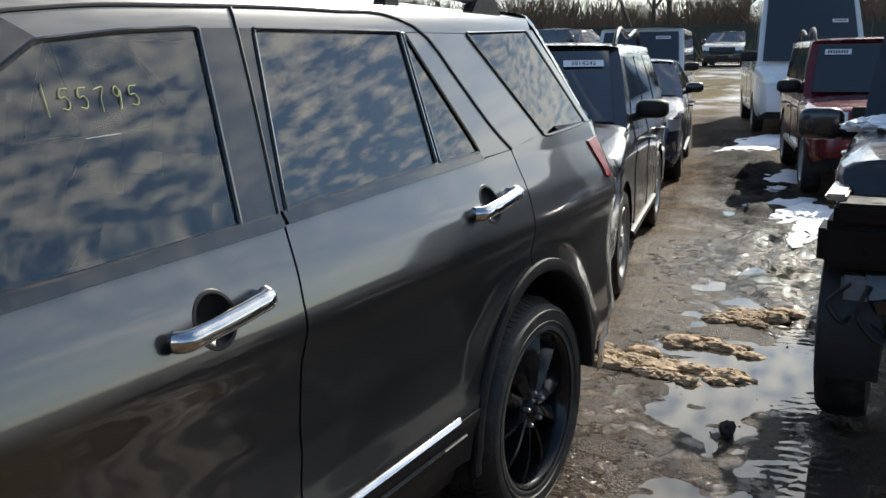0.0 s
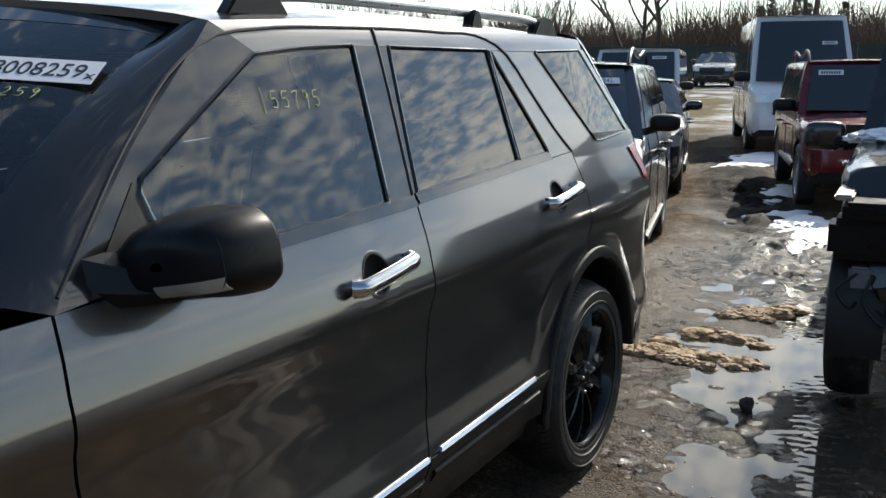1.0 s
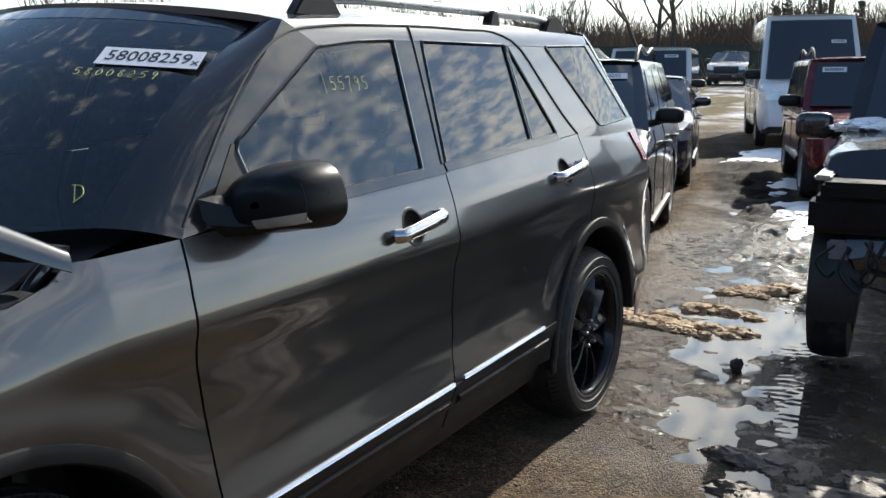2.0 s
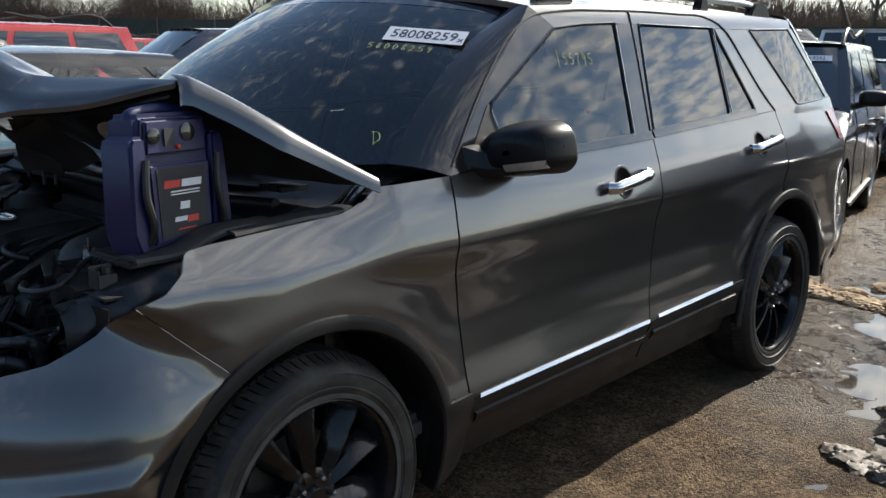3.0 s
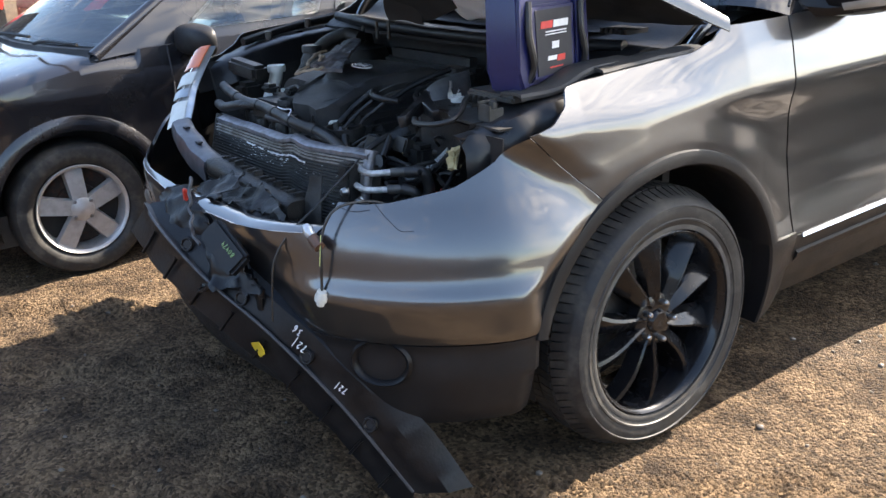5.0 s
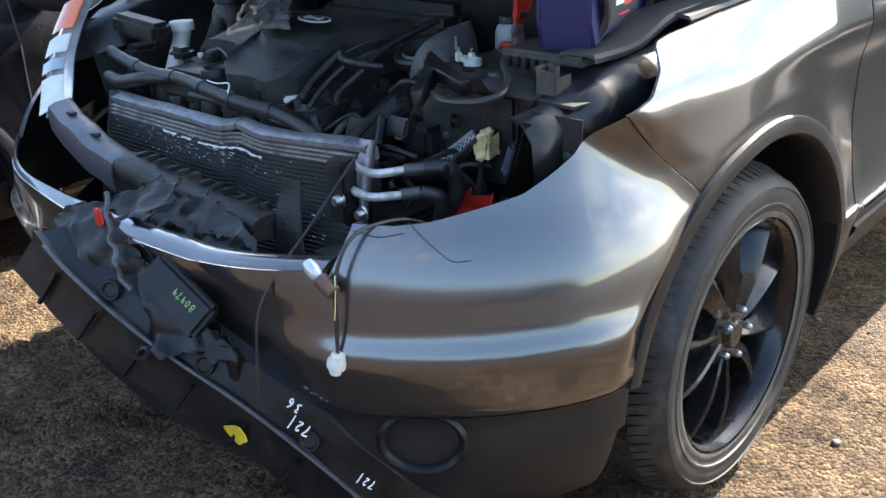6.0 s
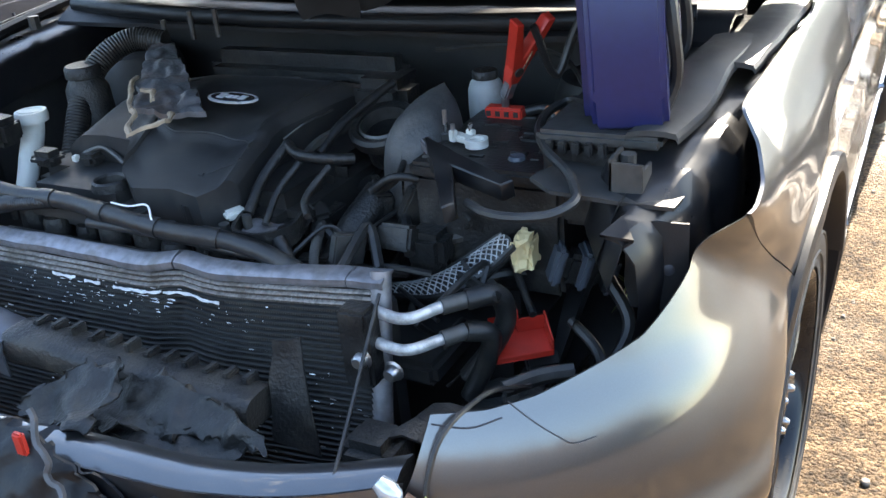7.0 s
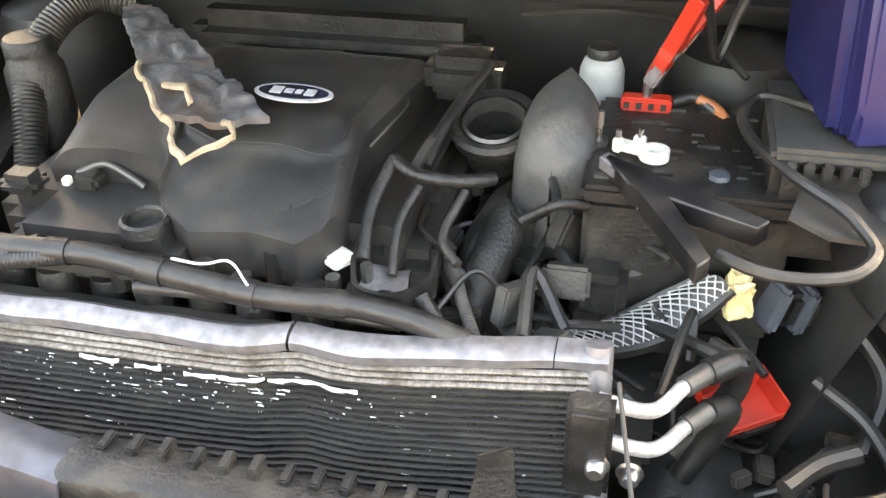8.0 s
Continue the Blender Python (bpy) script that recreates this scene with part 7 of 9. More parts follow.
# lamp pocket clutter behind the cover
bm = bmesh.new()
sheet(bm, lumpy(np.array([[(0.50 + 0.16 * u + 0.02 * v, -0.80 + 0.10 * v + 0.12 * u, 0.70 + 0.03 * math.sin(u * 6)) for v in np.linspace(0, 1, 8)] for u in np.linspace(0, 1, 10)]), 0.02, 10), 0.004, (0, 0, -1))
part("torn_duct", bm, BAY_BLACK, bay, "bent black plastic duct")
bay_box("duct", (0.47, -0.80, 0.60), (0.55, -0.72, 0.735), 0.015, BAY_BLACK, Matrix.Rotation(0.0, 4, "Z"))
bm = bmesh.new()
sheet(bm, lumpy(np.array([[(0.66 + 0.2 * u, -0.74 + 0.32 * u + 0.1 * v - 0.04, 0.66 + 0.05 * v) for v in np.linspace(0, 1, 8)] for u in np.linspace(0, 1, 10)]), 0.02, 6), 0.004, (0, 0, -1))
part("lamp_carrier", bm, BAY_DARK, bay)
for pts, r in (([(0.70, -0.50, 0.80), (0.76, -0.55, 0.78), (0.78, -0.62, 0.76), (0.72, -0.66, 0.76)], 0.008), ([(0.66, -0.66, 0.775), (0.70, -0.62, 0.78), (0.74, -0.60, 0.785)], 0.012), ([(0.74, -0.45, 0.85), (0.78, -0.48, 0.80), (0.76, -0.55, 0.74)], 0.010)):
    bay_tube("lamp_wiring", pts, r, HOSE, n=8)

bm = bmesh.new()
sheet(bm, lumpy(np.array([[(0.50 + 0.36 * u, -0.78 + 0.36 * v + 0.10 * u, 0.60 + 0.02 * math.sin(u * 9) + 0.05 * v * u) for v in np.linspace(0, 1, 12)] for u in np.linspace(0, 1, 14)]), 0.03, 8), 0.004, (0, 0, -1))
part("splash_shield", bm, DOME, bay, "dusty grey splash shield")
for k in range(16):
    x, y, z = rnd.uniform(0.56, 0.82), rnd.uniform(-0.66, -0.42), rnd.uniform(0.62, 0.68)
    bay_tube("lamp_wiring", [(x, y, z), (x + rnd.uniform(-0.05, 0.05), y + rnd.uniform(-0.05, 0.05), z + rnd.uniform(0.0, 0.04)), (x + rnd.uniform(-0.1, 0.1), y + rnd.uniform(-0.08, 0.08), z - rnd.uniform(0, 0.04))], rnd.choice((0.003, 0.005, 0.008)), rnd.choice((HOSE, HOSE, BAY_BLACK)), n=7, steps=12)
for k in range(9):
    x, y, z = rnd.uniform(0.60, 0.80), rnd.uniform(-0.62, -0.46), rnd.uniform(0.66, 0.72)
    w = rnd.uniform(0.012, 0.03)
    bay_box("lamp_clip", (-w, -w * 0.6, -0.008), (w, w * 0.6, 0.012), 0.003, rnd.choice((BAY_BLACK, STEEL, GREY_TAPE)), Matrix.Translation((x, y, z)) @ Matrix.Rotation(rnd.uniform(0, 3), 4, "Z") @ Matrix.Rotation(rnd.uniform(-0.5, 0.5), 4, "X"))

# battery
battery = empty("battery")
battery.parent = bay
bay_box("battery_case", (0.405, -0.41, 0.78), (0.655, -0.14, 0.965), 0.008, BAY_BLACK, parent=battery)
bay_box("battery_lid", (0.40, -0.415, 0.962), (0.66, -0.135, 0.985), 0.006, BAY_BLACK, parent=battery, label="dusty black battery lid")
ring_pose = Matrix.Translation((0.468, -0.325, 0.99)) @ Matrix.Rotation(-0.35, 4, "Z")
bay_box("terminal_clamp", (-0.034, -0.009, 0.0), (0.012, 0.011, 0.012), 0.003, WHITE_PLASTIC, ring_pose, parent=battery, label="white corroded terminal clamp")
bm = bmesh.new()
lathe(bm, [(0.011, 0.0), (0.019, 0.0), (0.019, 0.013), (0.011, 0.013)], 20, "Z", (0.018, -0.002, 0.0), True)
bmesh.ops.transform(bm, matrix=ring_pose, verts=bm.verts[:])
part("clamp_ring", bm, WHITE_PLASTIC, battery)
for a, b in (((-0.036, -0.014, 0.0), (-0.024, -0.002, 0.020)), ((-0.016, 0.006, 0.008), (0.0, 0.016, 0.020)), ((0.0, -0.014, 0.0), (0.022, -0.008, 0.010)), ((-0.040, 0.004, 0.0), (-0.030, 0.014, 0.010))):
    bay_box("clamp_lug", a, b, 0.002, WHITE_PLASTIC, ring_pose, parent=battery)
for x, y in ((-0.030, -0.008), (-0.008, 0.011)):
    bay_tube("clamp_bolt", [ring_pose @ Vector((x, y, 0.018)), ring_pose @ Vector((x, y, 0.030))], 0.004, SILVER, n=8, parent=battery)
for k in range(26):
    x, y = rnd.uniform(0.42, 0.64), rnd.uniform(-0.39, -0.16)
    r = rnd.uniform(0.003, 0.011)
    bay_box("lid_rib" if k % 2 else "lid_crumb", (x - r * 1.6, y - r * 0.6, 0.983), (x + r * 1.6, y + r * 0.6, 0.986 + r * 0.3), 0.001, rnd.choice((BAY_BLACK, STEEL, HOSE)), parent=battery)
for k in range(4):
    bay_box("guard_slot", (0.434 + 0.017 * k, -0.1875, 0.990), (0.442 + 0.017 * k, -0.1845, 0.999), 0, BAY_DARK, parent=battery)
bm = bmesh.new()
lathe(bm, [(0.0, 0.006), (0.012, 0.006), (0.014, 0.0)], 14, "Z", (0.565, -0.36, 0.985))
part("battery_cap", bm, CONN, battery)
for p in ((0.412, -0.30, 0.96), (0.645, -0.27, 0.96)):
    bay_tube("battery_stud", [p, (p[0], p[1], p[2] + 0.075)], 0.004, SILVER, n=8, parent=battery)
    bay_tube("stud_nut", [(p[0], p[1], p[2] + 0.026), (p[0], p[1], p[2] + 0.036)], 0.012, STEEL, n=6, parent=battery)
bay_box("terminal_cover", (0.43, -0.185, 0.985), (0.50, -0.16, 1.005), 0.003, RED_PLASTIC, parent=battery, label="red terminal guard")
bay_tube("terminal_post", [(0.465, -0.172, 0.985), (0.465, -0.172, 1.03)], 0.007, SILVER, n=8, parent=battery)
bay_tube("battery_cable", [(0.50, -0.165, 0.995), (0.53, -0.155, 1.0), (0.56, -0.165, 0.985)], 0.009, HOSE, parent=battery)
bay_tube("cable_sleeve", [(0.535, -0.157, 1.0), (0.56, -0.163, 0.99), (0.575, -0.18, 0.98)], 0.008, mat("orange brown sleeve", (0.4, 0.13, 0.05), 0.5), parent=battery)
bm = bmesh.new()
lathe(bm, [(0.0, 0.035), (0.022, 0.035), (0.024, 0.032), (0.024, 0.02), (0.02, 0.018)], 22, "Z", (0.395, -0.10, 1.012))
part("fluid_cap", bm, BAY_BLACK, bay, "dark screw cap")
bm = bmesh.new()
lathe(bm, [(0.021, 0.02), (0.028, 0.014), (0.033, 0.0), (0.034, -0.03), (0.032, -0.09), (0.0, -0.1)], 22, "Z", (0.395, -0.10, 1.012))
part("fluid_bottle", bm, mat("dull milky plastic", (0.30, 0.32, 0.32), 0.4, grain=0.1, dirt=(0.12, 0.11, 0.09), dirt_amount=0.5, dirt_scale=20), bay, "milky brake fluid bottle")
bay_tube("hood_cable", [(0.26, -0.03, 1.06), (0.42, -0.02, 1.07), (0.53, -0.05, 1.06), (0.60, -0.12, 1.02)], 0.005, HOSE, n=6)
# support for the jump starter
bay_box("fuse_box", (0.62, -0.40, 0.90), (0.74, -0.20, 1.035), 0.012, BAY_BLACK)
bay_box("fuse_lid", (0.615, -0.405, 1.033), (0.80, -0.19, 1.052), 0.006, STEEL, label="dusty fuse box lid")
for k in range(5):
    bay_box("lid_latch", (0.632 + 0.02 * k, -0.415, 1.02), (0.644 + 0.02 * k, -0.402, 1.04), 0.002, BAY_BLACK)
# wires over the bumper
bay_tube("antenna_wire", [(0.475, -0.652, 0.885), (0.495, -0.735, 0.84), (0.518, -0.83, 0.79), (0.535, -0.905, 0.752), (0.528, -0.945, 0.70), (0.522, -0.962, 0.60), (0.520, -0.968, 0.53)], 0.0028, HOSE, "loose black wire", 6)
wire2 = [(0.70, -0.66, 0.79), (0.68, -0.76, 0.835), (0.665, -0.855, 0.825), (0.66, -0.885, 0.77), (0.665, -0.895, 0.70), (0.662, -0.897, 0.635)]
bay_tube("bulb_wire", wire2, 0.0035, HOSE, "loose lamp wire", 6)
bay_tube("yellow_wire", [(0.662, -0.888, 0.775), (0.668, -0.896, 0.74), (0.665, -0.899, 0.70)], 0.0011, CHALK, n=5)
bm = bmesh.new()
lathe(bm, [(0.0, 0.02), (0.012, 0.02), (0.014, 0.01), (0.017, 0.006), (0.017, -0.006), (0.011, -0.008), (0.011, -0.02), (0.0, -0.02)], 14, "Z")
bmesh.ops.transform(bm, matrix=Matrix.Translation((0.660, -0.899, 0.617)) @ Matrix.Rotation(0.3, 4, "Y"), verts=bm.verts[:])
part("bulb_holder", bm, WHITE_PLASTIC, bay, "white bulb holder on a wire")
bm = bmesh.new()
lathe(bm, [(0.0, 0.03), (0.010, 0.028), (0.014, 0.015), (0.012, 0.0), (0.008, -0.006)], 14, "Z")
bmesh.ops.transform(bm, matrix=Matrix.Translation((0.625, -0.895, 0.768)) @ Matrix.Rotation(-0.9, 4, "Y"), verts=bm.verts[:])
part("lamp_bulb", bm, LENS, bay, "small clear bulb")
bay_tube("bulb_socket", [(0.632, -0.895, 0.763), (0.662, -0.893, 0.745)], 0.014, mat("brown socket", (0.10, 0.05, 0.03), 0.5), "brown bulb socket", 12)

# ---- torn trim hanging off the nose ----
def torn(g, seed, crumple=0.02, ragged=0.012):
    """Crumple a skin at two scales and leave its rim ragged."""
    g = lumpy(lumpy(g, crumple, 8, seed), crumple * 0.45, 26, seed + 3)
    nu, nv = g.shape[:2]
    for i in range(nu):
        for j in range(nv):
            if i in (0, nu - 1) or j in (0, nv - 1):
                g[i, j] += np.array(noise.noise_vector(Vector(g[i, j]) * 60)) * ragged
    return g



TRIM_BLACK = mat("scuffed black trim plastic", (0.0065, 0.0065, 0.0075), 0.40, grain=0.2, spec=0.3, bump=0.2, bscale=140, dirt=(0.045, 0.041, 0.036), dirt_amount=0.32, dirt_scale=12)
trim = empty("hanging_trim", "torn black bumper trim with chalk marks, hanging to the ground", "car part")
ridge = resample([(-0.03, -1.065, 0.735), (0.10, -1.07, 0.69), (0.28, -1.04, 0.60), (0.50, -0.96, 0.475), (0.66, -0.86, 0.30), (0.80, -0.75, 0.07)], 40, True)
bm = bmesh.new()
rows = []
for k, p in enumerate(ridge):
    t = k / 39
    w_in, w_out = 0.17 * (1 - 0.35 * t), 0.11 * (1 - 0.3 * t)
    inn, outw = np.array((0.60, 0.45, 0.12)), np.array((-0.45, -0.25, -0.62))
    inn, outw = inn / np.linalg.norm(inn), outw / np.linalg.norm(outw)
    rows.append([p + inn * w_in + np.array((0, 0.05, 0.0)), p + inn * w_in * 0.8, p + inn * w_in * 0.4, p + inn * 0.012, p + np.array((0, -0.006, 0.008)), p + outw * 0.02, p + outw * w_out * 0.55, p + outw * w_out, p + outw * w_out + np.array((0.01, 0.06, -0.01))])
g = np.array(rows)
g[:, :, 2] = np.maximum(g[:, :, 2], 0.012)
sheet(bm, lumpy(g, 0.008, 9), 0.004, (0.3, 0.7, -0.2))
part("trim_skin", bm, TRIM_BLACK, trim, "black plastic trim skin")
for k in range(4, 37, 4):
    bm = bmesh.new()
    a, b = Vector(g[k, 5]), Vector(g[k, 7])
    way = (Vector(g[min(k + 1, 39), 6]) - Vector(g[k, 6])).normalized()
    up = (b - a).cross(way).normalized()
    up = up if up.y < 0 else -up
    q = [[a + up * 0.004, b + up * 0.004], [a + up * 0.012, b + up * 0.010], [a + up * 0.012 + way * 0.006, b + up * 0.010 + way * 0.006], [a + up * 0.004 + way * 0.008, b + up * 0.004 + way * 0.008]]
    sheet(bm, np.array([[tuple(v) for v in r] for r in q]), 0)
    part("trim_rib", bm, TRIM_BLACK, trim)
for k in (7, 15, 23, 31):
    bm = bmesh.new()
    c = Vector(g[k, 2]).lerp(Vector(g[k, 3]), 0.4)
    lathe(bm, [(0.0, 0.006), (0.012, 0.006), (0.015, 0.010), (0.019, 0.010), (0.021, 0.002)], 14, "Z")
    bmesh.ops.transform(bm, matrix=face_pose(c, (0.83, 0.30, -0.47), (0.54, -0.79, 0.30)), verts=bm.verts[:])
    part("clip_well", bm, TRIM_BLACK, trim)
EDGE_PALE = mat("pale plastic edge", (0.055, 0.055, 0.058), 0.45, grain=0.4, scale=50)
bm = bmesh.new()
tube(bm, [p + np.array((0, -0.008, 0.010)) for p in ridge[2:]], 0.0045, 6, True, 60)
part("trim_ridge", bm, EDGE_PALE, trim, "pale ridge")
mark_n = Vector((0.2475, -0.3816, 0.1935)).normalized()
mark_m = face_pose(Vector((0.555, -0.915, 0.475)) + mark_n * 0.012, (0.83, 0.30, -0.47), mark_n)
flip = Matrix.Rotation(math.pi, 4, "Z")
written("chalk_digit", "721", 0.018, 0.9, mark_m @ flip @ Matrix.Translation((-0.035, 0.0, 0)), 0.0016, CHALK_WHITE, trim)
written("chalk_digit", "36", 0.018, 0.9, mark_m @ flip @ Matrix.Translation((0.0, -0.026, 0)), 0.0016, CHALK_WHITE, trim)
mark_b = face_pose(Vector((0.678, -0.868, 0.378)) + mark_n * 0.012, (0.75, 0.42, -0.55), mark_n)
written("chalk_digit", "721", 0.014, 0.9, mark_b @ flip @ Matrix.Translation((-0.02, 0.0, 0)), 0.0013, CHALK_WHITE, trim)
bm = bmesh.new()
sheet(bm, lumpy(np.array([[(0.445 + 0.045 * u, -0.998 + 0.01 * v, 0.45 - 0.035 * v + 0.015 * u) for v in np.linspace(0, 1, 5)] for u in np.linspace(0, 1, 6)]), 0.008, 30), 0.003, (0, 1, 0))
part("yellow_tag", bm, mat("yellow tag", (0.65, 0.45, 0.03), 0.6), trim, "torn yellow tag")
# upper torn end with a box moulding
bm = bmesh.new()
g = coons([(-0.185, -1.0, 0.634), (-0.05, -1.05, 0.62), (0.30, -1.06, 0.58)], [(0.05, -0.98, 0.80), (0.14, -0.985, 0.79), (0.28, -0.99, 0.70), (0.48, -0.97, 0.60)], [(-0.185, -1.0, 0.634), (-0.10, -1.03, 0.70), (-0.02, -1.03, 0.76), (0.05, -0.98, 0.80)], [(0.30, -1.06, 0.58), (0.48, -0.97, 0.60)], 54, 28)
sheet(bm, torn(g, 2, 0.024, 0.016), 0.004, (0, 1, 0))
part("torn_panel", bm, TRIM_BLACK, trim, "crumpled torn black panel")
bm = bmesh.new()
tube(bm, [g_ + np.array((0, -0.004, 0.004)) for g_ in lumpy(resample([(0.14, -0.99, 0.82), (0.16, -1.0, 0.79), (0.19, -1.01, 0.76), (0.21, -1.02, 0.72), (0.25, -1.03, 0.68)], 16).reshape(-1, 1, 3), 0.02, 30)[:, 0]], 0.005, 5)
part("torn_edge", bm, EDGE_PALE, trim, "pale torn edge")
bmx = face_pose((0.385, -1.015, 0.703), (0.72, 0.10, -0.45), (0.15, -0.75, 0.62))
bm = bmesh.new()
box(bm, (-0.075, -0.036, -0.02), (0.075, 0.036, 0.012), 0.008, bmx)
part("box_moulding", bm, TRIM_BLACK, trim, "box-shaped black moulding")
written("chalk_digit", "B0474", 0.0125, 0.85, bmx @ Matrix.Translation((0.045, 0.014, 0.0135)) @ Matrix.Rotation(math.pi, 4, "Z"), 0.0011, mat("green chalk", (0.22, 0.36, 0.16), 0.7), trim)
bm = bmesh.new()
g = coons([(0.10, -0.99, 0.60), (0.45, -0.965, 0.45)], [(0.18, -0.98, 0.76), (0.47, -0.96, 0.60)], [(0.10, -0.99, 0.60), (0.18, -0.98, 0.76)], [(0.45, -0.965, 0.45), (0.47, -0.96, 0.60)], 34, 18)
sheet(bm, torn(g, 5, 0.014), 0.004, (0, 1, 0))
part("torn_panel", bm, TRIM_BLACK, trim)
bm = bmesh.new()
box(bm, (0.11, -1.005, 0.765), (0.128, -0.995, 0.80), 0.003)
part("red_marker", bm, RED_PLASTIC, trim, "small red marker lens")
# torn shroud draped over the lip
shroud = empty("torn_shroud", "crumpled torn black plastic shroud draped over the bumper lip", "car part")
for g, seed in ((coons([(0.05, -0.90, 0.775), (0.38, -0.86, 0.755)], [(0.03, -0.83, 0.80), (0.20, -0.82, 0.82), (0.385, -0.83, 0.785)], [(0.05, -0.90, 0.775), (0.03, -0.83, 0.80)], [(0.38, -0.86, 0.755), (0.40, -0.845, 0.77), (0.385, -0.83, 0.785)], 48, 22), 1.0),
                (coons([(0.02, -0.93, 0.80), (0.16, -0.93, 0.79)], [(0.06, -0.86, 0.835), (0.15, -0.86, 0.85)], [(0.02, -0.93, 0.80), (0.06, -0.86, 0.835)], [(0.16, -0.93, 0.79), (0.15, -0.86, 0.85)], 30, 22), 4.0),
                (coons([(0.13, -0.885, 0.765), (0.33, -0.90, 0.74)], [(0.15, -0.85, 0.79), (0.36, -0.865, 0.765)], [(0.13, -0.885, 0.765), (0.15, -0.85, 0.79)], [(0.33, -0.90, 0.74), (0.36, -0.865, 0.765)], 36, 20), 8.0)):
    bm = bmesh.new()
    sheet(bm, torn(g - np.array((0, 0, 0.030)), seed, 0.026, 0.018), 0.003, (0, 0.3, -1))
    part("torn_sheet", bm, BAY_BLACK, shroud)

# ---- jump starter standing in the bay ----
jump = empty("jump_starter", "blue jump starter box with black cables in the engine bay", "jump starter")
jr, jn0 = Vector((-0.174, 0.985, 0.0)), Vector((0.985, 0.174, 0.0))
ju = (Vector((0, 0, 1)) * math.cos(0.06) - jn0 * math.sin(0.06))
jn = (jn0 * math.cos(0.06) + Vector((0, 0, 1)) * math.sin(0.06))
JM = Matrix((jr, ju, jn)).transposed().to_4x4()
JM.translation = Vector((0.775, -0.238, 1.055))
JM = JM @ Matrix.Scale(1.08, 4)


def jump_slab(name, outline, z0, z1, bevel, material, label="", parent=None):
    bm = bmesh.new()
    slab(bm, outline, z0, z1)
    if bevel:
        bmesh.ops.bevel(bm, geom=bm.edges[:], offset=bevel, segments=3, affect="EDGES")
    bmesh.ops.transform(bm, matrix=JM, verts=bm.verts[:])
    return part(name, bm, material, parent or jump, label)


jump_slab("case", [(-0.10, 0.0), (0.10, 0.0), (0.105, 0.02), (0.105, 0.24), (0.095, 0.295), (-0.095, 0.295), (-0.105, 0.24), (-0.105, 0.02)], -0.11, -0.012, 0.012, BLUE)
for s in (-1, 1):
    jump_slab("cable_holster", [(s * 0.088, 0.012), (s * 0.128, 0.0), (s * 0.134, 0.05), (s * 0.132, 0.235), (s * 0.122, 0.25), (s * 0.088, 0.25)][::s], -0.095, 0.004, 0.008, BLUE)
jump_slab("front_panel", [(-0.082, 0.018), (0.082, 0.018), (0.086, 0.19), (-0.086, 0.19)], -0.02, 0.0, 0.006, BLUE)
jump_slab("label_panel", [(-0.066, 0.03), (0.066, 0.03), (0.068, 0.178), (-0.068, 0.178)], 0.0, 0.002, 0, INK, "black front label")
jump_slab("control_head", [(-0.088, 0.205), (0.088, 0.205), (0.084, 0.285), (-0.084, 0.285)], -0.03, -0.004, 0.008, BLUE)
JRED = mat("red print", (0.6, 0.05, 0.04), 0.5)
JWHITE = mat("white print", (0.75, 0.75, 0.75), 0.5)
for x0, x1, y0, y1, material in ((-0.052, -0.008, 0.136, 0.152, JRED), (-0.004, 0.052, 0.136, 0.152, JWHITE), (-0.035, 0.045, 0.126, 0.129, JWHITE), (-0.035, 0.045, 0.120, 0.1225, JWHITE), (-0.012, 0.014, 0.088, 0.104, JWHITE), (-0.030, 0.004, 0.062, 0.072, JWHITE), (0.006, 0.036, 0.058, 0.072, JRED), (-0.022, 0.026, 0.044, 0.047, JRED)):
    bars = [(x0, y0), (x1, y0), (x1 + 0.003, y1), (x0 + 0.003, y1)]
    jump_slab("print_bar", bars, 0.002, 0.003, 0, material)
for x, y, r in ((-0.062, 0.248, 0.017), (0.03, 0.252, 0.020)):
    bm = bmesh.new()
    lathe(bm, [(0.0, 0.004), (r * 0.7, 0.004), (r, 0.002), (r, -0.01)], 22, "Z", (x, y, -0.003))
    bmesh.ops.transform(bm, matrix=JM, verts=bm.verts[:])
    part("gauge", bm, GLOSS_BLACK, jump, "round black gauge")
bm = bmesh.new()
lathe(bm, [(0.0, 0.006), (0.004, 0.006), (0.006, 0.0)], 12, "Z", (0.0, 0.222, -0.003))
bmesh.ops.transform(bm, matrix=JM, verts=bm.verts[:])
part("red_button", bm, RED_PLASTIC, jump, "red button")
jump_slab("switch_panel", [(-0.036, 0.225), (-0.010, 0.225), (-0.010, 0.262), (-0.036, 0.262)], -0.004, 0.0, 0, INK)
bm = bmesh.new()
tube(bm, [JM @ Vector((-0.085, 0.27, -0.06)), JM @ Vector((-0.075, 0.292, -0.06)), JM @ Vector((-0.05, 0.298, -0.06)), JM @ Vector((0.05, 0.298, -0.06)), JM @ Vector((0.075, 0.292, -0.06)), JM @ Vector((0.085, 0.27, -0.06))], 0.014, 10)
part("carry_handle", bm, BLUE, jump, "black carry handle")
for x in (-0.095, 0.105):
    bm = bmesh.new()
    tube(bm, [JM @ Vector((x, 0.20, 0.004)), JM @ Vector((x - 0.012, 0.13, 0.012)), JM @ Vector((x, 0.05, 0.010)), JM @ Vector((x - 0.02, -0.005, -0.02))], 0.009, 8)
    part("cable", bm, HOSE, jump, "thick black cable")
bm = bmesh.new()
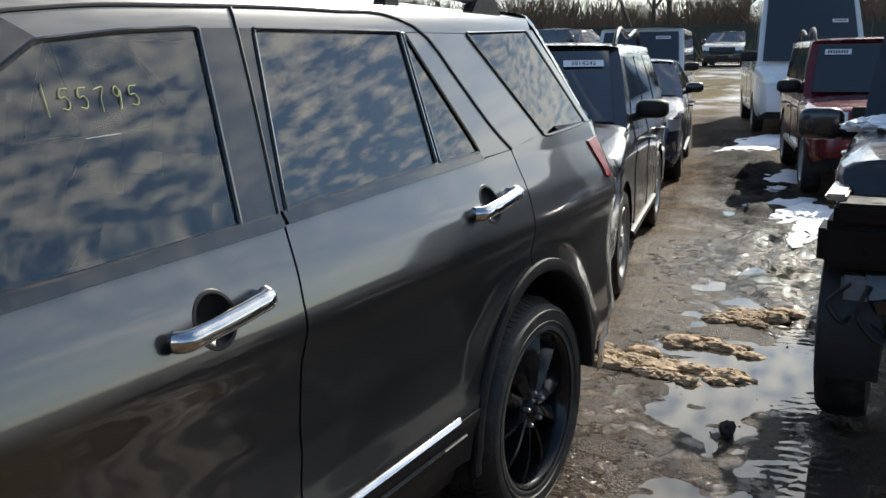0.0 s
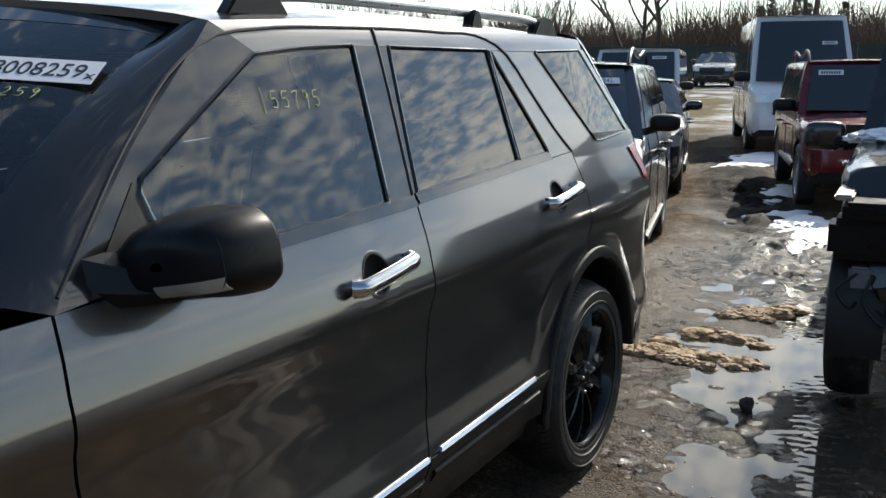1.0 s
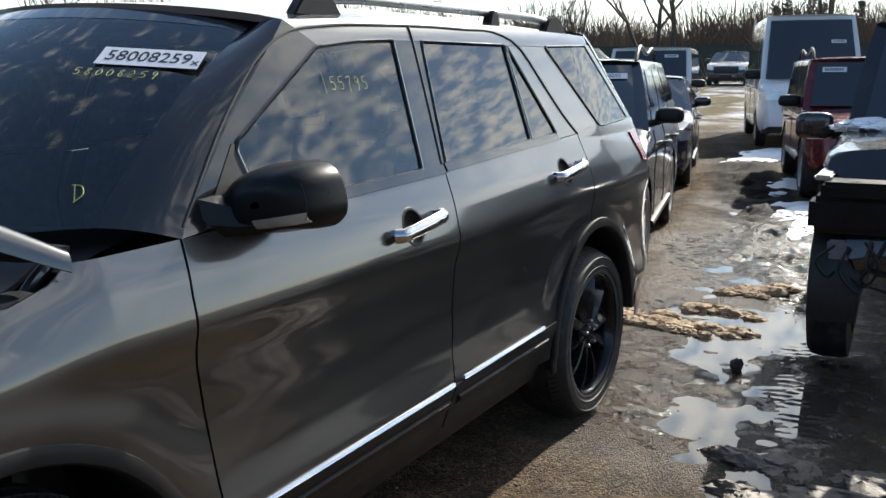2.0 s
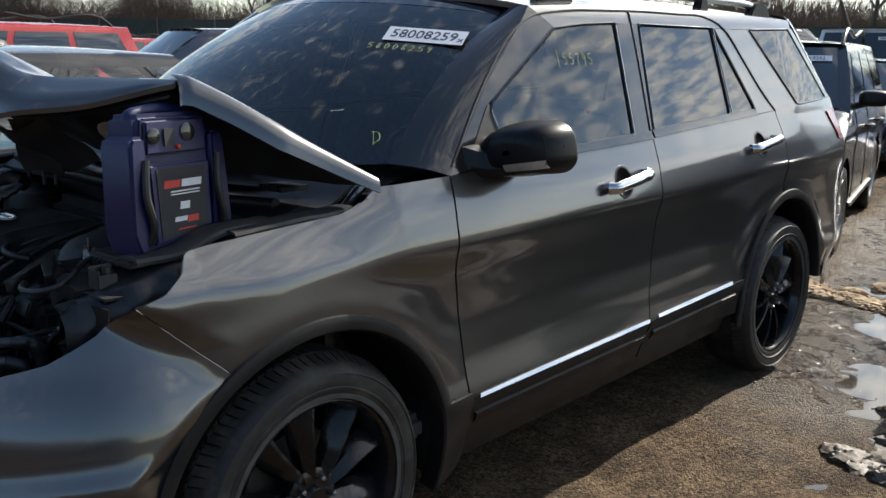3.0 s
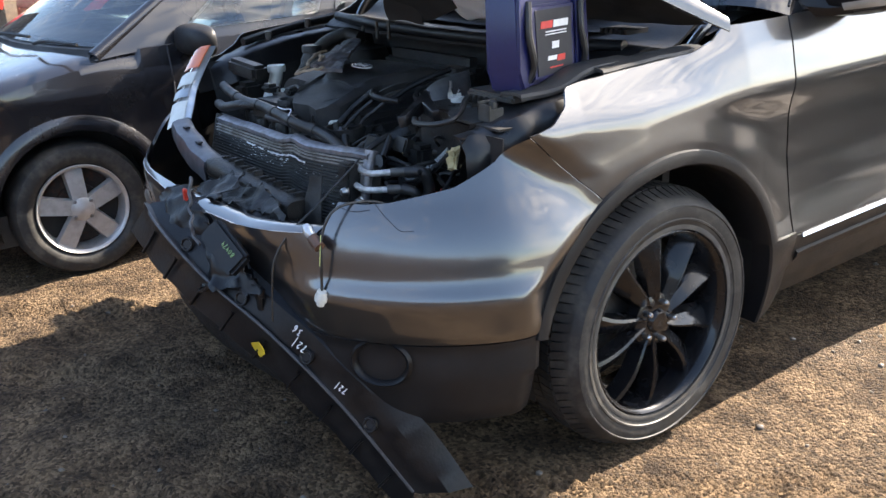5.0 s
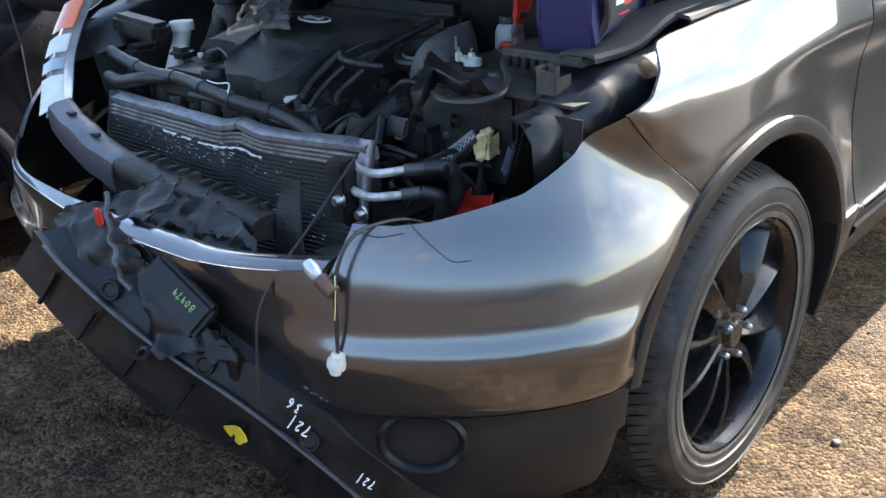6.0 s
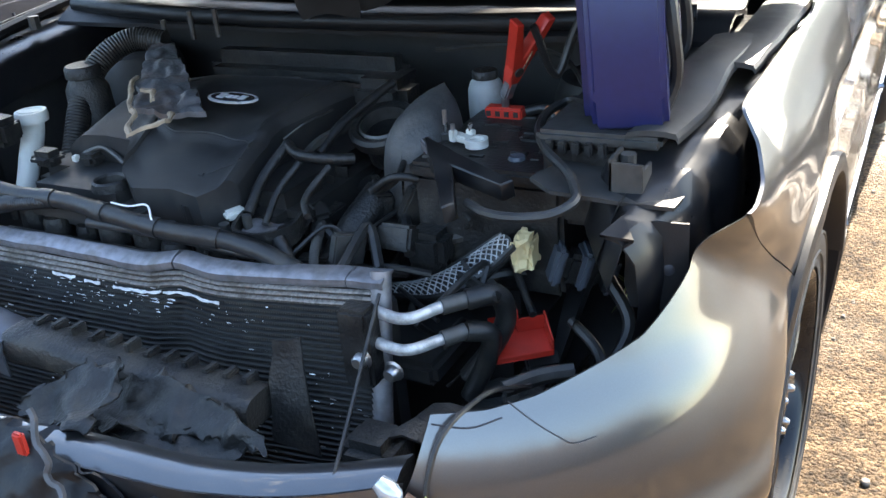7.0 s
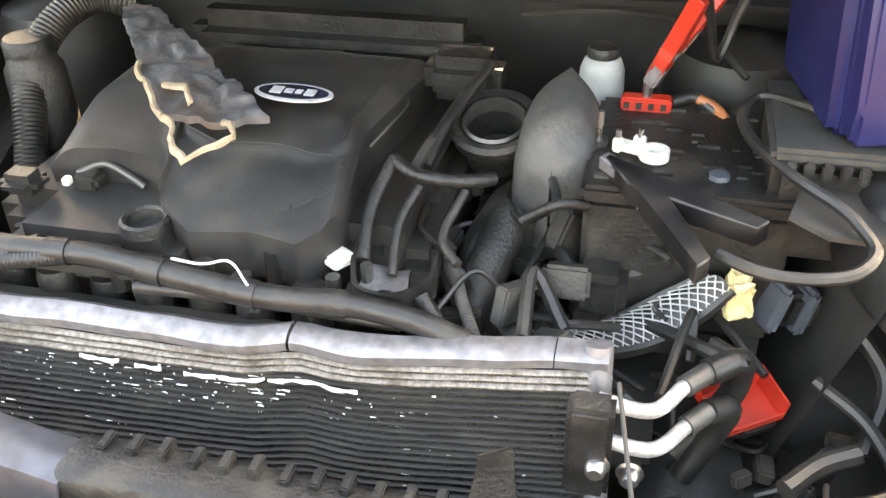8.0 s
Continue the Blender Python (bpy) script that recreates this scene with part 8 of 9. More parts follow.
tube(bm, [JM @ Vector((-0.11, 0.03, -0.02)), (0.718, -0.356, 1.062), (0.66, -0.29, 1.058), (0.605, -0.245, 1.045), (0.588, -0.275, 1.038), (0.592, -0.325, 1.034), (0.638, -0.422, 1.03), (0.705, -0.496, 1.015), (0.72, -0.53, 1.004), (0.70, -0.56, 0.995), (0.663, -0.571, 0.99), (0.60, -0.56, 0.985), (0.563, -0.535, 0.985)], 0.0072, 8, True, 110)
part("cable", bm, HOSE, jump, "thick black cable")
bm = bmesh.new()
tube(bm, [JM @ Vector((-0.09, 0.20, -0.1)), (0.62, -0.12, 1.22), (0.575, -0.13, 1.12), (0.555, -0.15, 1.06), (0.53, -0.19, 1.15)], 0.007, 8, True, 50)
part("cable", bm, HOSE, jump, "thick black cable")


def battery_clamp(name, head, tail, up, material, label, fat=1.0):
    """A jumper clamp: two long handles and toothed jaws."""
    thing = empty(name, label, "battery clamp")
    head, tail = Vector(head), Vector(tail)
    way = (tail - head).normalized()
    side = way.cross(Vector(up)).normalized()
    top = side.cross(way).normalized()
    m = Matrix((way, side, top)).transposed().to_4x4()
    m.translation = head
    ln = (tail - head).length
    for s in (1, -1):
        bm = bmesh.new()
        slab(bm, [(0.0, 0.002 * s), (ln * 0.28, 0.014 * s), (ln * 0.36, 0.012 * s), (ln, 0.026 * s + 0.016 * s), (ln, 0.026 * s - 0.0 * s), (ln * 0.42, -0.006 * s), (0.0, -0.003 * s)][::s], -0.011 * fat, 0.011 * fat, m @ Matrix.Diagonal((1, fat, 1, 1)))
        bmesh.ops.bevel(bm, geom=bm.edges[:], offset=0.002, segments=1, affect="EDGES")
        part("clamp_arm", bm, material, thing)
    bm = bmesh.new()
    tube(bm, [m @ Vector((ln * 0.34, 0, -0.014)), m @ Vector((ln * 0.34, 0, 0.014))], 0.009, 12)
    part("pivot", bm, STEEL, thing)
    bm = bmesh.new()
    tube(bm, [m @ Vector((ln * 0.34, 0.006, 0.012)), m @ Vector((ln * 0.62, 0.012, 0.013))], 0.0016, 6)
    part("spring", bm, SILVER, thing, "bright spring wire")
    bm = bmesh.new()
    box(bm, (-0.008, -0.009, -0.008), (0.03, 0.009, 0.012), 0.003, m)
    part("jaw", bm, ALUMINIUM, thing, "bare metal jaw")
    return thing


battery_clamp("black_clamp", (0.430, -0.398, 1.010), (0.579, -0.530, 0.985), (0.1, -0.3, 0.95), LEDGE_BLACK, "black battery clamp resting on the battery edge", 1.35)
battery_clamp("red_clamp", (0.468, -0.172, 1.030), (0.535, -0.20, 1.165), (0.85, -0.45, -0.2), RED_PLASTIC, "red battery clamp biting the battery terminal")
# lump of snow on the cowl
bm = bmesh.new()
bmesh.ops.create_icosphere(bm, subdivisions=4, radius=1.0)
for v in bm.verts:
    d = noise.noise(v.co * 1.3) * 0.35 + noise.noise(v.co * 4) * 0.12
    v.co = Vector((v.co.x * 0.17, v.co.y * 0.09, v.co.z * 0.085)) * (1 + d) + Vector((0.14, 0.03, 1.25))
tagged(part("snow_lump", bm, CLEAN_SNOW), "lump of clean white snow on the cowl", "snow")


# ---- parked vehicles ----
RUSTY = mat("rusty dark brake", (0.035, 0.026, 0.022), 0.7, 0.2, grain=0.3, dirt=(0.16, 0.06, 0.03), dirt_amount=0.8, dirt_scale=22)
def road_wheel(thing, x, y, r, spokes=5, material=ALLOY, width=0.2, spin=0.3, detailed=False):
    s = 1 if x > 0 else -1
    wheel = empty("wheel")
    wheel.parent = thing
    wheel.location = (x, y, r)
    if s < 0:
        wheel.rotation_euler.z = math.pi
    ri = r * 0.66
    n = 48 if detailed else 32
    bm = bmesh.new()
    lathe(bm, [(ri, -0.02), (ri + 0.012, 0.0), (r * 0.80, 0.012), (r * 0.93, 0.004), (r * 0.985, -0.02), (r, -0.05), (r, -width + 0.04), (r * 0.97, -width + 0.01), (ri, -width)], n, "X", closed=True)
    part("tyre", bm, RUBBER, wheel)
    bm = bmesh.new()
    lathe(bm, [(ri + 0.004, -0.002), (ri, 0.004), (ri - 0.012, -0.006), (ri - 0.02, -0.05), (ri - 0.03, -0.12), (ri - 0.03, -0.16)], n, "X")
    part("rim", bm, material, wheel)
    bm = bmesh.new()
    lathe(bm, [(0.0, -0.075), (ri * 0.5, -0.075), (ri * 0.52, -0.09), (ri * 0.86, -0.09), (ri * 0.86, -0.11), (ri * 0.99, -0.12)], n, "X")
    part("brake_disc", bm, RUSTY, wheel, "rusty brake disc")
    for k in range(spokes):
        a = spin + 2 * math.pi * k / spokes
        bm = bmesh.new()
        rings = []
        for t in np.linspace(0, 1, 5):
            rr = ri * (0.16 + 0.80 * t)
            w = ri * (0.19 + 0.04 * t)
            f = -0.012 - 0.012 * t * t
            c, sn = math.cos(a), math.sin(a)
            rings.append([bm.verts.new((h, rr * c - q * sn, rr * sn + q * c)) for q, h in ((-w, f - 0.03), (-w * 0.85, f), (w * 0.85, f), (w, f - 0.03))])
        for p, q in zip(rings, rings[1:]):
            for e in range(3):
                bm.faces.new((p[e], p[e + 1], q[e + 1], q[e]))
        part("spoke", bm, material, wheel)
    bm = bmesh.new()
    lathe(bm, [(0.0, 0.002), (ri * 0.16, 0.0), (ri * 0.26, -0.012), (ri * 0.27, -0.05)], 20, "X")
    part("hub_cap", bm, material, wheel)
    for k in range(4 if detailed else 0):
        a = spin + 0.3 + math.pi * k / 2
        bm = bmesh.new()
        lathe(bm, [(0.0, 0.004), (0.007, 0.004), (0.009, 0.0), (0.010, -0.02)], 8, "X", (-0.006, ri * 0.25 * math.cos(a), ri * 0.25 * math.sin(a)))
        part("lug_nut", bm, SILVER, wheel, "bright steel wheel nut")


def make_car(name, label, category, m, L, W, H, deck, cabin, wheels, body, sill=0.24, belt=None, tumble=0.14, splits=(), mirror=True, lamps=True, wheel_r=0.33,
             lower=None, rim_material=ALLOY, lamp_z=0.72, grille=None, sticker=None, trim=FAR_PLASTIC, detailed=False, rails=False, mirror_at=(0.0, 0.0), mirror_long=1.0, grille_material=None, open_cabin=False, bow=0.05, pillar=0.07):
    """A parked vehicle: nose at y = 0 looking along -y, tail at y = L."""
    thing = empty(name, label, category)
    thing.matrix_world = m
    dy, dz = [p[0] for p in deck], [p[1] for p in deck]
    top = lambda y: float(np.interp(y, dy, dz))
    belt = belt or top((cabin[0] + cabin[3]) / 2)

    def half(y):
        e0, e1 = max(0.0, (0.75 - y) / 0.75), max(0.0, (y - L + 0.6) / 0.6)
        return W / 2 * (1 - 0.20 * e0**2.4 - 0.10 * e1**2.4)

    def shape(z):
        q = (z - sill) / (belt - sill)
        return float(np.interp(q, (0, 0.12, 0.35, 0.6, 0.78, 1.0, 1.2), (0.945, 0.985, 0.99, 0.985, 1.0, 0.955, 0.86)))

    R = wheel_r + 0.055
    ys = sorted(set(list(np.linspace(0, L, int(L / 0.055))) + [yw + R * math.cos(a) for yw in wheels for a in np.linspace(0, math.pi, 17)]))
    rows = []
    for y in ys:
        zl = sill + 0.10 * max(0, (0.3 - y) / 0.3) + 0.08 * max(0, (y - L + 0.3) / 0.3)
        for yw in wheels:
            if abs(y - yw) < R:
                zl = max(zl, wheel_r + math.sqrt(R * R - (y - yw) ** 2))
        zt = top(y)
        zl = min(zl, zt - 0.05)
        side = []
        for v in np.linspace(0, 1, 11):
            z = zl + (zt - zl) * v
            side.append((half(y) * shape(z) - (0.03 * max(0, v - 0.9) / 0.1 if zt < belt - 0.02 else 0), z))
        xt = side[-1][0]
        side += [(xt * 0.93, zt + 0.014), (xt * 0.7, zt + 0.03), (xt * 0.35, zt + 0.04)]
        row = [(x, y, z) for x, z in side] + [(0, y, zt + 0.042)] + [(-x, y, z) for x, z in side[::-1]]
        rows.append(row)
    bm = bmesh.new()
    vs = sheet(bm, np.array(rows), 0)
    nrow = len(rows[0])
    for end in (0, -1):
        col = vs[end]
        for k in range(nrow // 2):
            a, b, c, d = col[k], col[k + 1], col[nrow - 2 - k], col[nrow - 1 - k]
            if b is not c:
                bm.faces.new((a, b, c, d))
            else:
                bm.faces.new((a, b, d))
    part("body", bm, body, thing)
    for yw in wheels:
        for s in (1, -1):
            bm = bmesh.new()
            sheet(bm, np.array([[(s * x, yw + R * q * math.cos(a), wheel_r + R * q * math.sin(a)) for x, q in ((W / 2 - 0.03, 1.0), (W / 2 - 0.26, 1.0), (W / 2 - 0.26, 0.0))] for a in np.linspace(-0.25, math.pi + 0.25, 16)]), 0)
            part("wheel_well", bm, BAY_DARK, thing)
            if open_cabin:
                bm = bmesh.new()
                rows = []
                for a in np.linspace(0.12, math.pi - 0.12, 28):
                    row = []
                    for q, o in ((1.0, -0.02), (1.0, 0.012), (1.05, 0.016), (1.13, 0.010), (1.2, -0.004)):
                        y, z = yw + R * q * math.cos(a), wheel_r + R * q * math.sin(a)
                        row.append((s * (half(y) * shape(z) + o), y, z))
                    rows.append(row)
                sheet(bm, np.array(rows), 0)
                part("arch_lip", bm, body, thing)
    bm = bmesh.new()
    box(bm, (-W / 2 + 0.1, 0.25, sill - 0.04), (W / 2 - 0.1, L - 0.25, sill + 0.1))
    part("underbody", bm, BAY_DARK, thing)
    # cabin shell
    b0, t0, t1, b1 = cabin
    def cab(y_base, y_top, u, v):
        zb = top(y_base) - 0.01
        wb, wt = half(y_base) * shape(min(zb, belt)) * 0.99, W / 2 - tumble
        return np.array(((wb + (wt - wb) * v) * u, y_base + (y_top - y_base) * v, zb + (H - 0.045 - zb) * v))
    def cab_side(t, v):
        yb, yt = b0 + (b1 - b0) * t, t0 + (t1 - t0) * t
        return cab(yb, yt, 1.0, v)
    rows = []
    for t in np.linspace(0, 1, 24):
        sd = [cab_side(t, v) + np.array((0.012 * math.sin(math.pi * v), 0, 0)) for v in np.linspace(0, 1, 9)]
        xe, ye, ze = sd[-1]
        arch = 0.045 * math.sin(math.pi * (0.12 + 0.8 * t)) + 0.01
        tp = [np.array((xe * math.cos(a), ye + (-0.10 * (1 - t) + 0.05 * t) * math.sin(a), ze + arch * math.sin(a) ** 0.7)) for a in np.linspace(0.2, math.pi / 2, 6)]
        hs = sd + tp
        rows.append([tuple(p) for p in hs] + [(-p[0], p[1], p[2]) for p in hs[-2::-1]])
    bm = bmesh.new()
    vs = sheet(bm, np.array(rows), 0)
    nrow = len(rows[0])
    for end in (0, -1):
        col = vs[end]
        for k in range(nrow // 2):
            if open_cabin and k < 8:
                continue
            a, b, c, d = col[k], col[k + 1], col[nrow - 2 - k], col[nrow - 1 - k]
            if b is not c:
                bm.faces.new((a, b, c, d))
            else:
                bm.faces.new((a, b, d))
    if open_cabin:
        holes = []
        for i in range(23):
            if pillar + 0.01 < (i + 0.5) / 23 < 0.92 and min(abs((i + 0.5) / 23 - q) for q in splits) > 0.025:
                for j in list(range(1, 7)) + list(range(nrow - 8, nrow - 2)):
                    holes += [f for f in vs[i][j].link_faces if vs[i + 1][j + 1] in f.verts]
        bmesh.ops.delete(bm, geom=list(set(holes)), context="FACES")
    part("roof", bm, body, thing)
    if open_cabin:
        # what stands above the belt line inside
        for sx in (0.36, -0.36):
            for sy, sz in ((2.05, 1.0), (3.0, 1.0)):
                bm = bmesh.new()
                box(bm, (-0.23, -0.06, -0.1), (0.23, 0.06, 0.20), 0.05, Matrix.Translation((sx, sy, sz)) @ Matrix.Rotation(-0.25, 4, "X"))
                box(bm, (-0.12, -0.045, 0.23), (0.12, 0.045, 0.37), 0.035, Matrix.Translation((sx, sy, sz)) @ Matrix.Rotation(-0.2, 4, "X"))
                part("seat_back", bm, FABRIC, thing)
        bm = bmesh.new()
        sheet(bm, np.array([[(x, b0 + 0.10 + 0.36 * v - 0.12 * (1 - (x / 0.7) ** 2) * (1 - v), top(b0) + 0.045 + 0.05 * math.sin(2.4 * v)) for v in np.linspace(0, 1, 8)] for x in np.linspace(-0.66, 0.66, 16)]), 0.03, (0, 0, -1))
        part("dashboard", bm, PLASTIC, thing)
        bm = bmesh.new()
        tube(bm, [(0.36 + 0.17 * math.cos(a), 1.52 - 0.05 * math.sin(a), 1.08 + 0.15 * math.sin(a)) for a in np.linspace(0, 2 * math.pi, 28)], 0.014, 8, False, 56, False)
        part("steering_wheel", bm, PLASTIC, thing)
    # panes
    def pane(nm, f, out, nu=10, nv=8):
        bm = bmesh.new()
        sheet(bm, np.array([[tuple(f(u, v) + np.array(out)) for v in np.linspace(0, 1, nv)] for u in np.linspace(0, 1, nu)]), 0.006, tuple(-Vector(out).normalized()))
        return part(nm, bm, GLASS if open_cabin else FAR_GLASS, thing)
    def screen(u, v):
        p = cab(b0, t0, (2 * u - 1) * (0.97 if open_cabin else 0.90), 0.06 + 0.86 * v)
        p[1] -= (bow + 0.05 * v) * (1 - (2 * u - 1) ** 2) + 0.012
        p[2] += 0.012
        return p
    pane("windscreen", screen, (0, -0.014, 0.012), 14)
    if open_cabin:
        for u in (0.0, 1.0):
            bm = bmesh.new()
            tube(bm, [screen(u, v) + np.array((0.0, 0.02, 0.0)) for v in np.linspace(-0.07, 1.06, 9)], 0.032, 10)
            part("screen_pillar", bm, body, thing)
        bm = bmesh.new()
        sheet(bm, np.array([[tuple(screen(u, 0) + np.array(d)) for d in ((0, 0, 0.012), (0, -0.03, 0.002), (0, -0.06, -0.06), (0, 0.05, -0.10))] for u in np.linspace(0, 1, 16)]), 0)
        part("cowl", bm, PLASTIC, thing, "black plastic cowl below the windscreen")
        bm = bmesh.new()
        sheet(bm, np.array([[tuple(screen(u, v)) for v in (0.97, 1.02, 1.10)] for u in np.linspace(0, 1, 16)]), 0.01, (0, 1, 0))
        part("screen_header", bm, body, thing)
    def back(u, v):
        p = cab(b1, t1, (2 * u - 1) * 0.86, 0.1 + 0.78 * v)
        p[1] += 0.03 * (1 - (2 * u - 1) ** 2) + 0.01
        return p
    pane("rear_window", back, (0, 0.014, 0.01), 12)
    edges = [pillar] + list(splits) + [0.93]
    for s in (1, -1):
        for a, b in zip(edges, edges[1:]):
            def side_f(u, v, a=a + 0.018, b=b - 0.018, s=s):
                p = cab_side(a + (b - a) * u, 0.12 + 0.76 * v)
                p[0] = (p[0] + 0.012 * math.sin(math.pi * (0.12 + 0.76 * v))) * s
                return p
            pane("side_window", side_f, (s * 0.006, 0, 0))
    # trim
    for s in (1, -1):
        bm = bmesh.new()
        tube(bm, [(s * (half(y) * shape(sill + 0.05) + 0.004), y, sill + 0.06) for y in np.linspace(wheels[0] + R, wheels[1] - R, 8)], 0.035, 8)
        part("sill", bm, lower or trim, thing)
        for yw in (wheels[0] + R + 0.12, (wheels[0] + wheels[1]) / 2 + 0.12):
            bm = bmesh.new()
            tube(bm, [(s * (half(yw) * shape(z) + 0.0005), yw, z) for z in np.linspace(sill + 0.12, belt - 0.02, 8)], 0.004, 5)
            part("door_gap", bm, INK, thing)
            bm = bmesh.new()
            hy = yw + 0.72
            if hy < wheels[1] + 0.1:
                z = belt - 0.16
                tube(bm, [(s * (half(hy) * shape(z) + o), hy + d, z) for d, o in ((-0.1, 0.0), (-0.08, 0.03), (0.08, 0.03), (0.1, 0.0))], 0.013, 8)
                part("door_handle", bm, body, thing)
            else:
                bm.free()
        if mirror:
            my = b0 + 0.42 + mirror_at[0]
            mirror_ob = empty("door_mirror")
            mirror_ob.parent = thing
            bm = bmesh.new()
            bmesh.ops.create_icosphere(bm, subdivisions=3, radius=1.0)
            mx, mz = half(my) * shape(belt) + 0.12, belt + 0.09 + mirror_at[1]
            for v in bm.verts:
                c = v.co
                v.co = Vector((s * mx + math.copysign(abs(c.x) ** 0.6, c.x) * mirror * mirror_long * 0.115, my + math.copysign(abs(c.y) ** 0.75, c.y) * (0.085 if c.y < 0 else 0.03), mz + math.copysign(abs(c.z) ** 0.6, c.z) * mirror * 0.066))
            part("mirror_shell", bm, trim if mirror is not True else P_BLACK, mirror_ob)
            bm = bmesh.new()
            tube(bm, [(s * (mx - 0.16), my - 0.03, mz - 0.07), (s * (mx - 0.06), my, mz - 0.04)], 0.03, 8)
            part("mirror_arm", bm, trim, mirror_ob)
        if lamps:
            bm = bmesh.new()
            rows = []
            for u in np.linspace(0, 1, 10):
                y = 0.02 + 0.42 * u * u
                row = []
                for v in np.linspace(0, 1, 6):
                    z = lamp_z - 0.07 - 0.01 * u + (0.16 - 0.05 * u) * v
                    x = min(half(y) * shape(z), W / 2 * (0.58 + 0.6 * u)) + 0.008
                    row.append((s * x, y - 0.012 + 0.03 * v * (1 - u), z))
                rows.append(row)
            sheet(bm, np.array(rows), 0.02, (0, 1, 0))
            part("head_lamp", bm, LENS, thing, "clear head lamp")
            bm = bmesh.new()
            rows = []
            for u in (0, 0.03, 0.15, 0.3, 0.45, 0.55):
                z_of = [belt - 0.32 + 0.09 * u + (0.30 - 0.20 * u * u) * v for v in np.linspace(0, 1, 7)]
                rows.append([(s * (half(L - 0.3 * u) * shape(z) + 0.005 - (0.10 if u == 0 else 0.02 if u == 0.03 else 0)), L + 0.010 - 0.25 * u - (0.02 if u == 0 else 0), z) for z in z_of])
            sheet(bm, np.array(rows), 0.02, (0, -1, 0))
            part("tail_lamp", bm, RED_LENS, thing, "red tail lamp")
        for k, yw in enumerate(wheels):
            road_wheel(thing, s * (W / 2 - 0.025), yw, wheel_r, 5, rim_material, detailed=detailed, spin=0.4 + 0.5 * k)
    # nose
    bm = bmesh.new()
    gz0, gz1 = grille or (0.50, 0.64)
    for k in range(5):
        z = gz0 + (gz1 - gz0) * (k + 0.5) / 5
        box(bm, (-W * 0.27, -0.018, z - 0.008), (W * 0.27, 0.03, z + 0.008), 0.003)
    for x in np.linspace(-W * 0.27, W * 0.27, 5):
        box(bm, (x - 0.012, -0.022, gz0), (x + 0.012, 0.02, gz1), 0.003)
    grille_ob = part("grille", bm, grille_material or trim, thing)
    bm = bmesh.new()
    box(bm, (-W * 0.28, -0.01, gz0), (W * 0.28, 0.02, gz1), 0.006)
    part("grille_back", bm, BAY_DARK, grille_ob)
    bm = bmesh.new()
    rows = [[(W / 2 * 0.80 * math.sin(t), 0.02 + 0.14 * (1 - math.cos(t)) - 0.03, z) for z in (sill + 0.02, sill + 0.12, sill + 0.2)] for t in np.linspace(-1.45, 1.45, 16)]
    sheet(bm, np.array(rows), 0.03, (0, 1, 0))
    part("lower_bumper", bm, lower or trim, thing)
    if rails:
        for s in (1, -1):
            bm = bmesh.new()
            y0, y1, x = t0 + 0.25, t1 - 0.2, s * (W / 2 - tumble - 0.06)
            tube(bm, [(x, y0, H - 0.03), (x, y0 + 0.08, H + 0.035), (x, (y0 + y1) / 2, H + 0.045), (x, y1 - 0.08, H + 0.035), (x, y1, H - 0.03)], 0.018, 8)
            part("roof_rail", bm, trim, thing)
    if sticker:
        u0, v0, text = sticker
        p, q, r = (Vector(screen(u0 + d, v0 + e)) + Vector((0, -0.022, 0.018)) for d, e in ((0, 0), (0.05, 0), (0, 0.05)))
        sm = face_pose(p, q - p, (q - p).cross(r - p))
        bm = bmesh.new()
        slab(bm, [(-0.14, -0.035), (0.14, -0.035), (0.14, 0.035), (-0.14, 0.035)], 0, 0.001, sm)
        part("number_label", bm, STICKER, thing, "white paper number label", False)
        if text:
            lettering("number", text, 0.06, sm @ Matrix.Translation((0, 0, 0.0015)) @ Matrix.Diagonal((0.85, 1, 1, 1)), INK, thing)
        else:
            bm = bmesh.new()
            for k in range(8):
                box(bm, (-0.11 + 0.028 * k, -0.018, 0.001), (-0.092 + 0.028 * k, 0.02, 0.002), 0, sm)
            part("print_bar", bm, INK, thing, smooth=False)
    return thing


def at(x, y, turn=0.0, z=None):
    return Matrix.Translation((x, y, float(rise(x, y)) if z is None else z)) @ Matrix.Rotation(radians(turn), 4, "Z")


SEDAN_DECK = [(0, 0.50), (0.05, 0.68), (0.14, 0.76), (0.44, 0.85), (0.9, 0.935), (1.05, 0.955), (1.2, 0.97), (2.5, 1.01), (3.55, 1.05), (4.1, 1.06), (4.25, 0.98), (4.3, 0.75)]
sedan = make_car("black_sedan", "black compact sedan with silver five-spoke wheels and a number label", "car", at(-2.47, -1.67), 4.3, 1.71, 1.50, SEDAN_DECK, (1.0, 1.86, 3.05, 3.75), (0.85, 3.33), P_BLACK,
                 sill=0.22, belt=0.99, tumble=0.24, splits=(0.42, 0.48, 0.78), wheel_r=0.303, mirror=1.05, mirror_at=(0.02, -0.085), mirror_long=1.35, open_cabin=True, lamp_z=0.74, bow=0.17, pillar=0.10, sticker=(0.72, 0.80, ""), detailed=True)
CROSS_DECK = [(0, 0.55), (0.04, 0.74), (0.16, 0.85), (0.5, 0.93), (1.15, 1.06), (1.3, 1.08), (3.0, 1.10), (4.3, 1.12), (4.5, 1.05), (4.6, 0.8)]
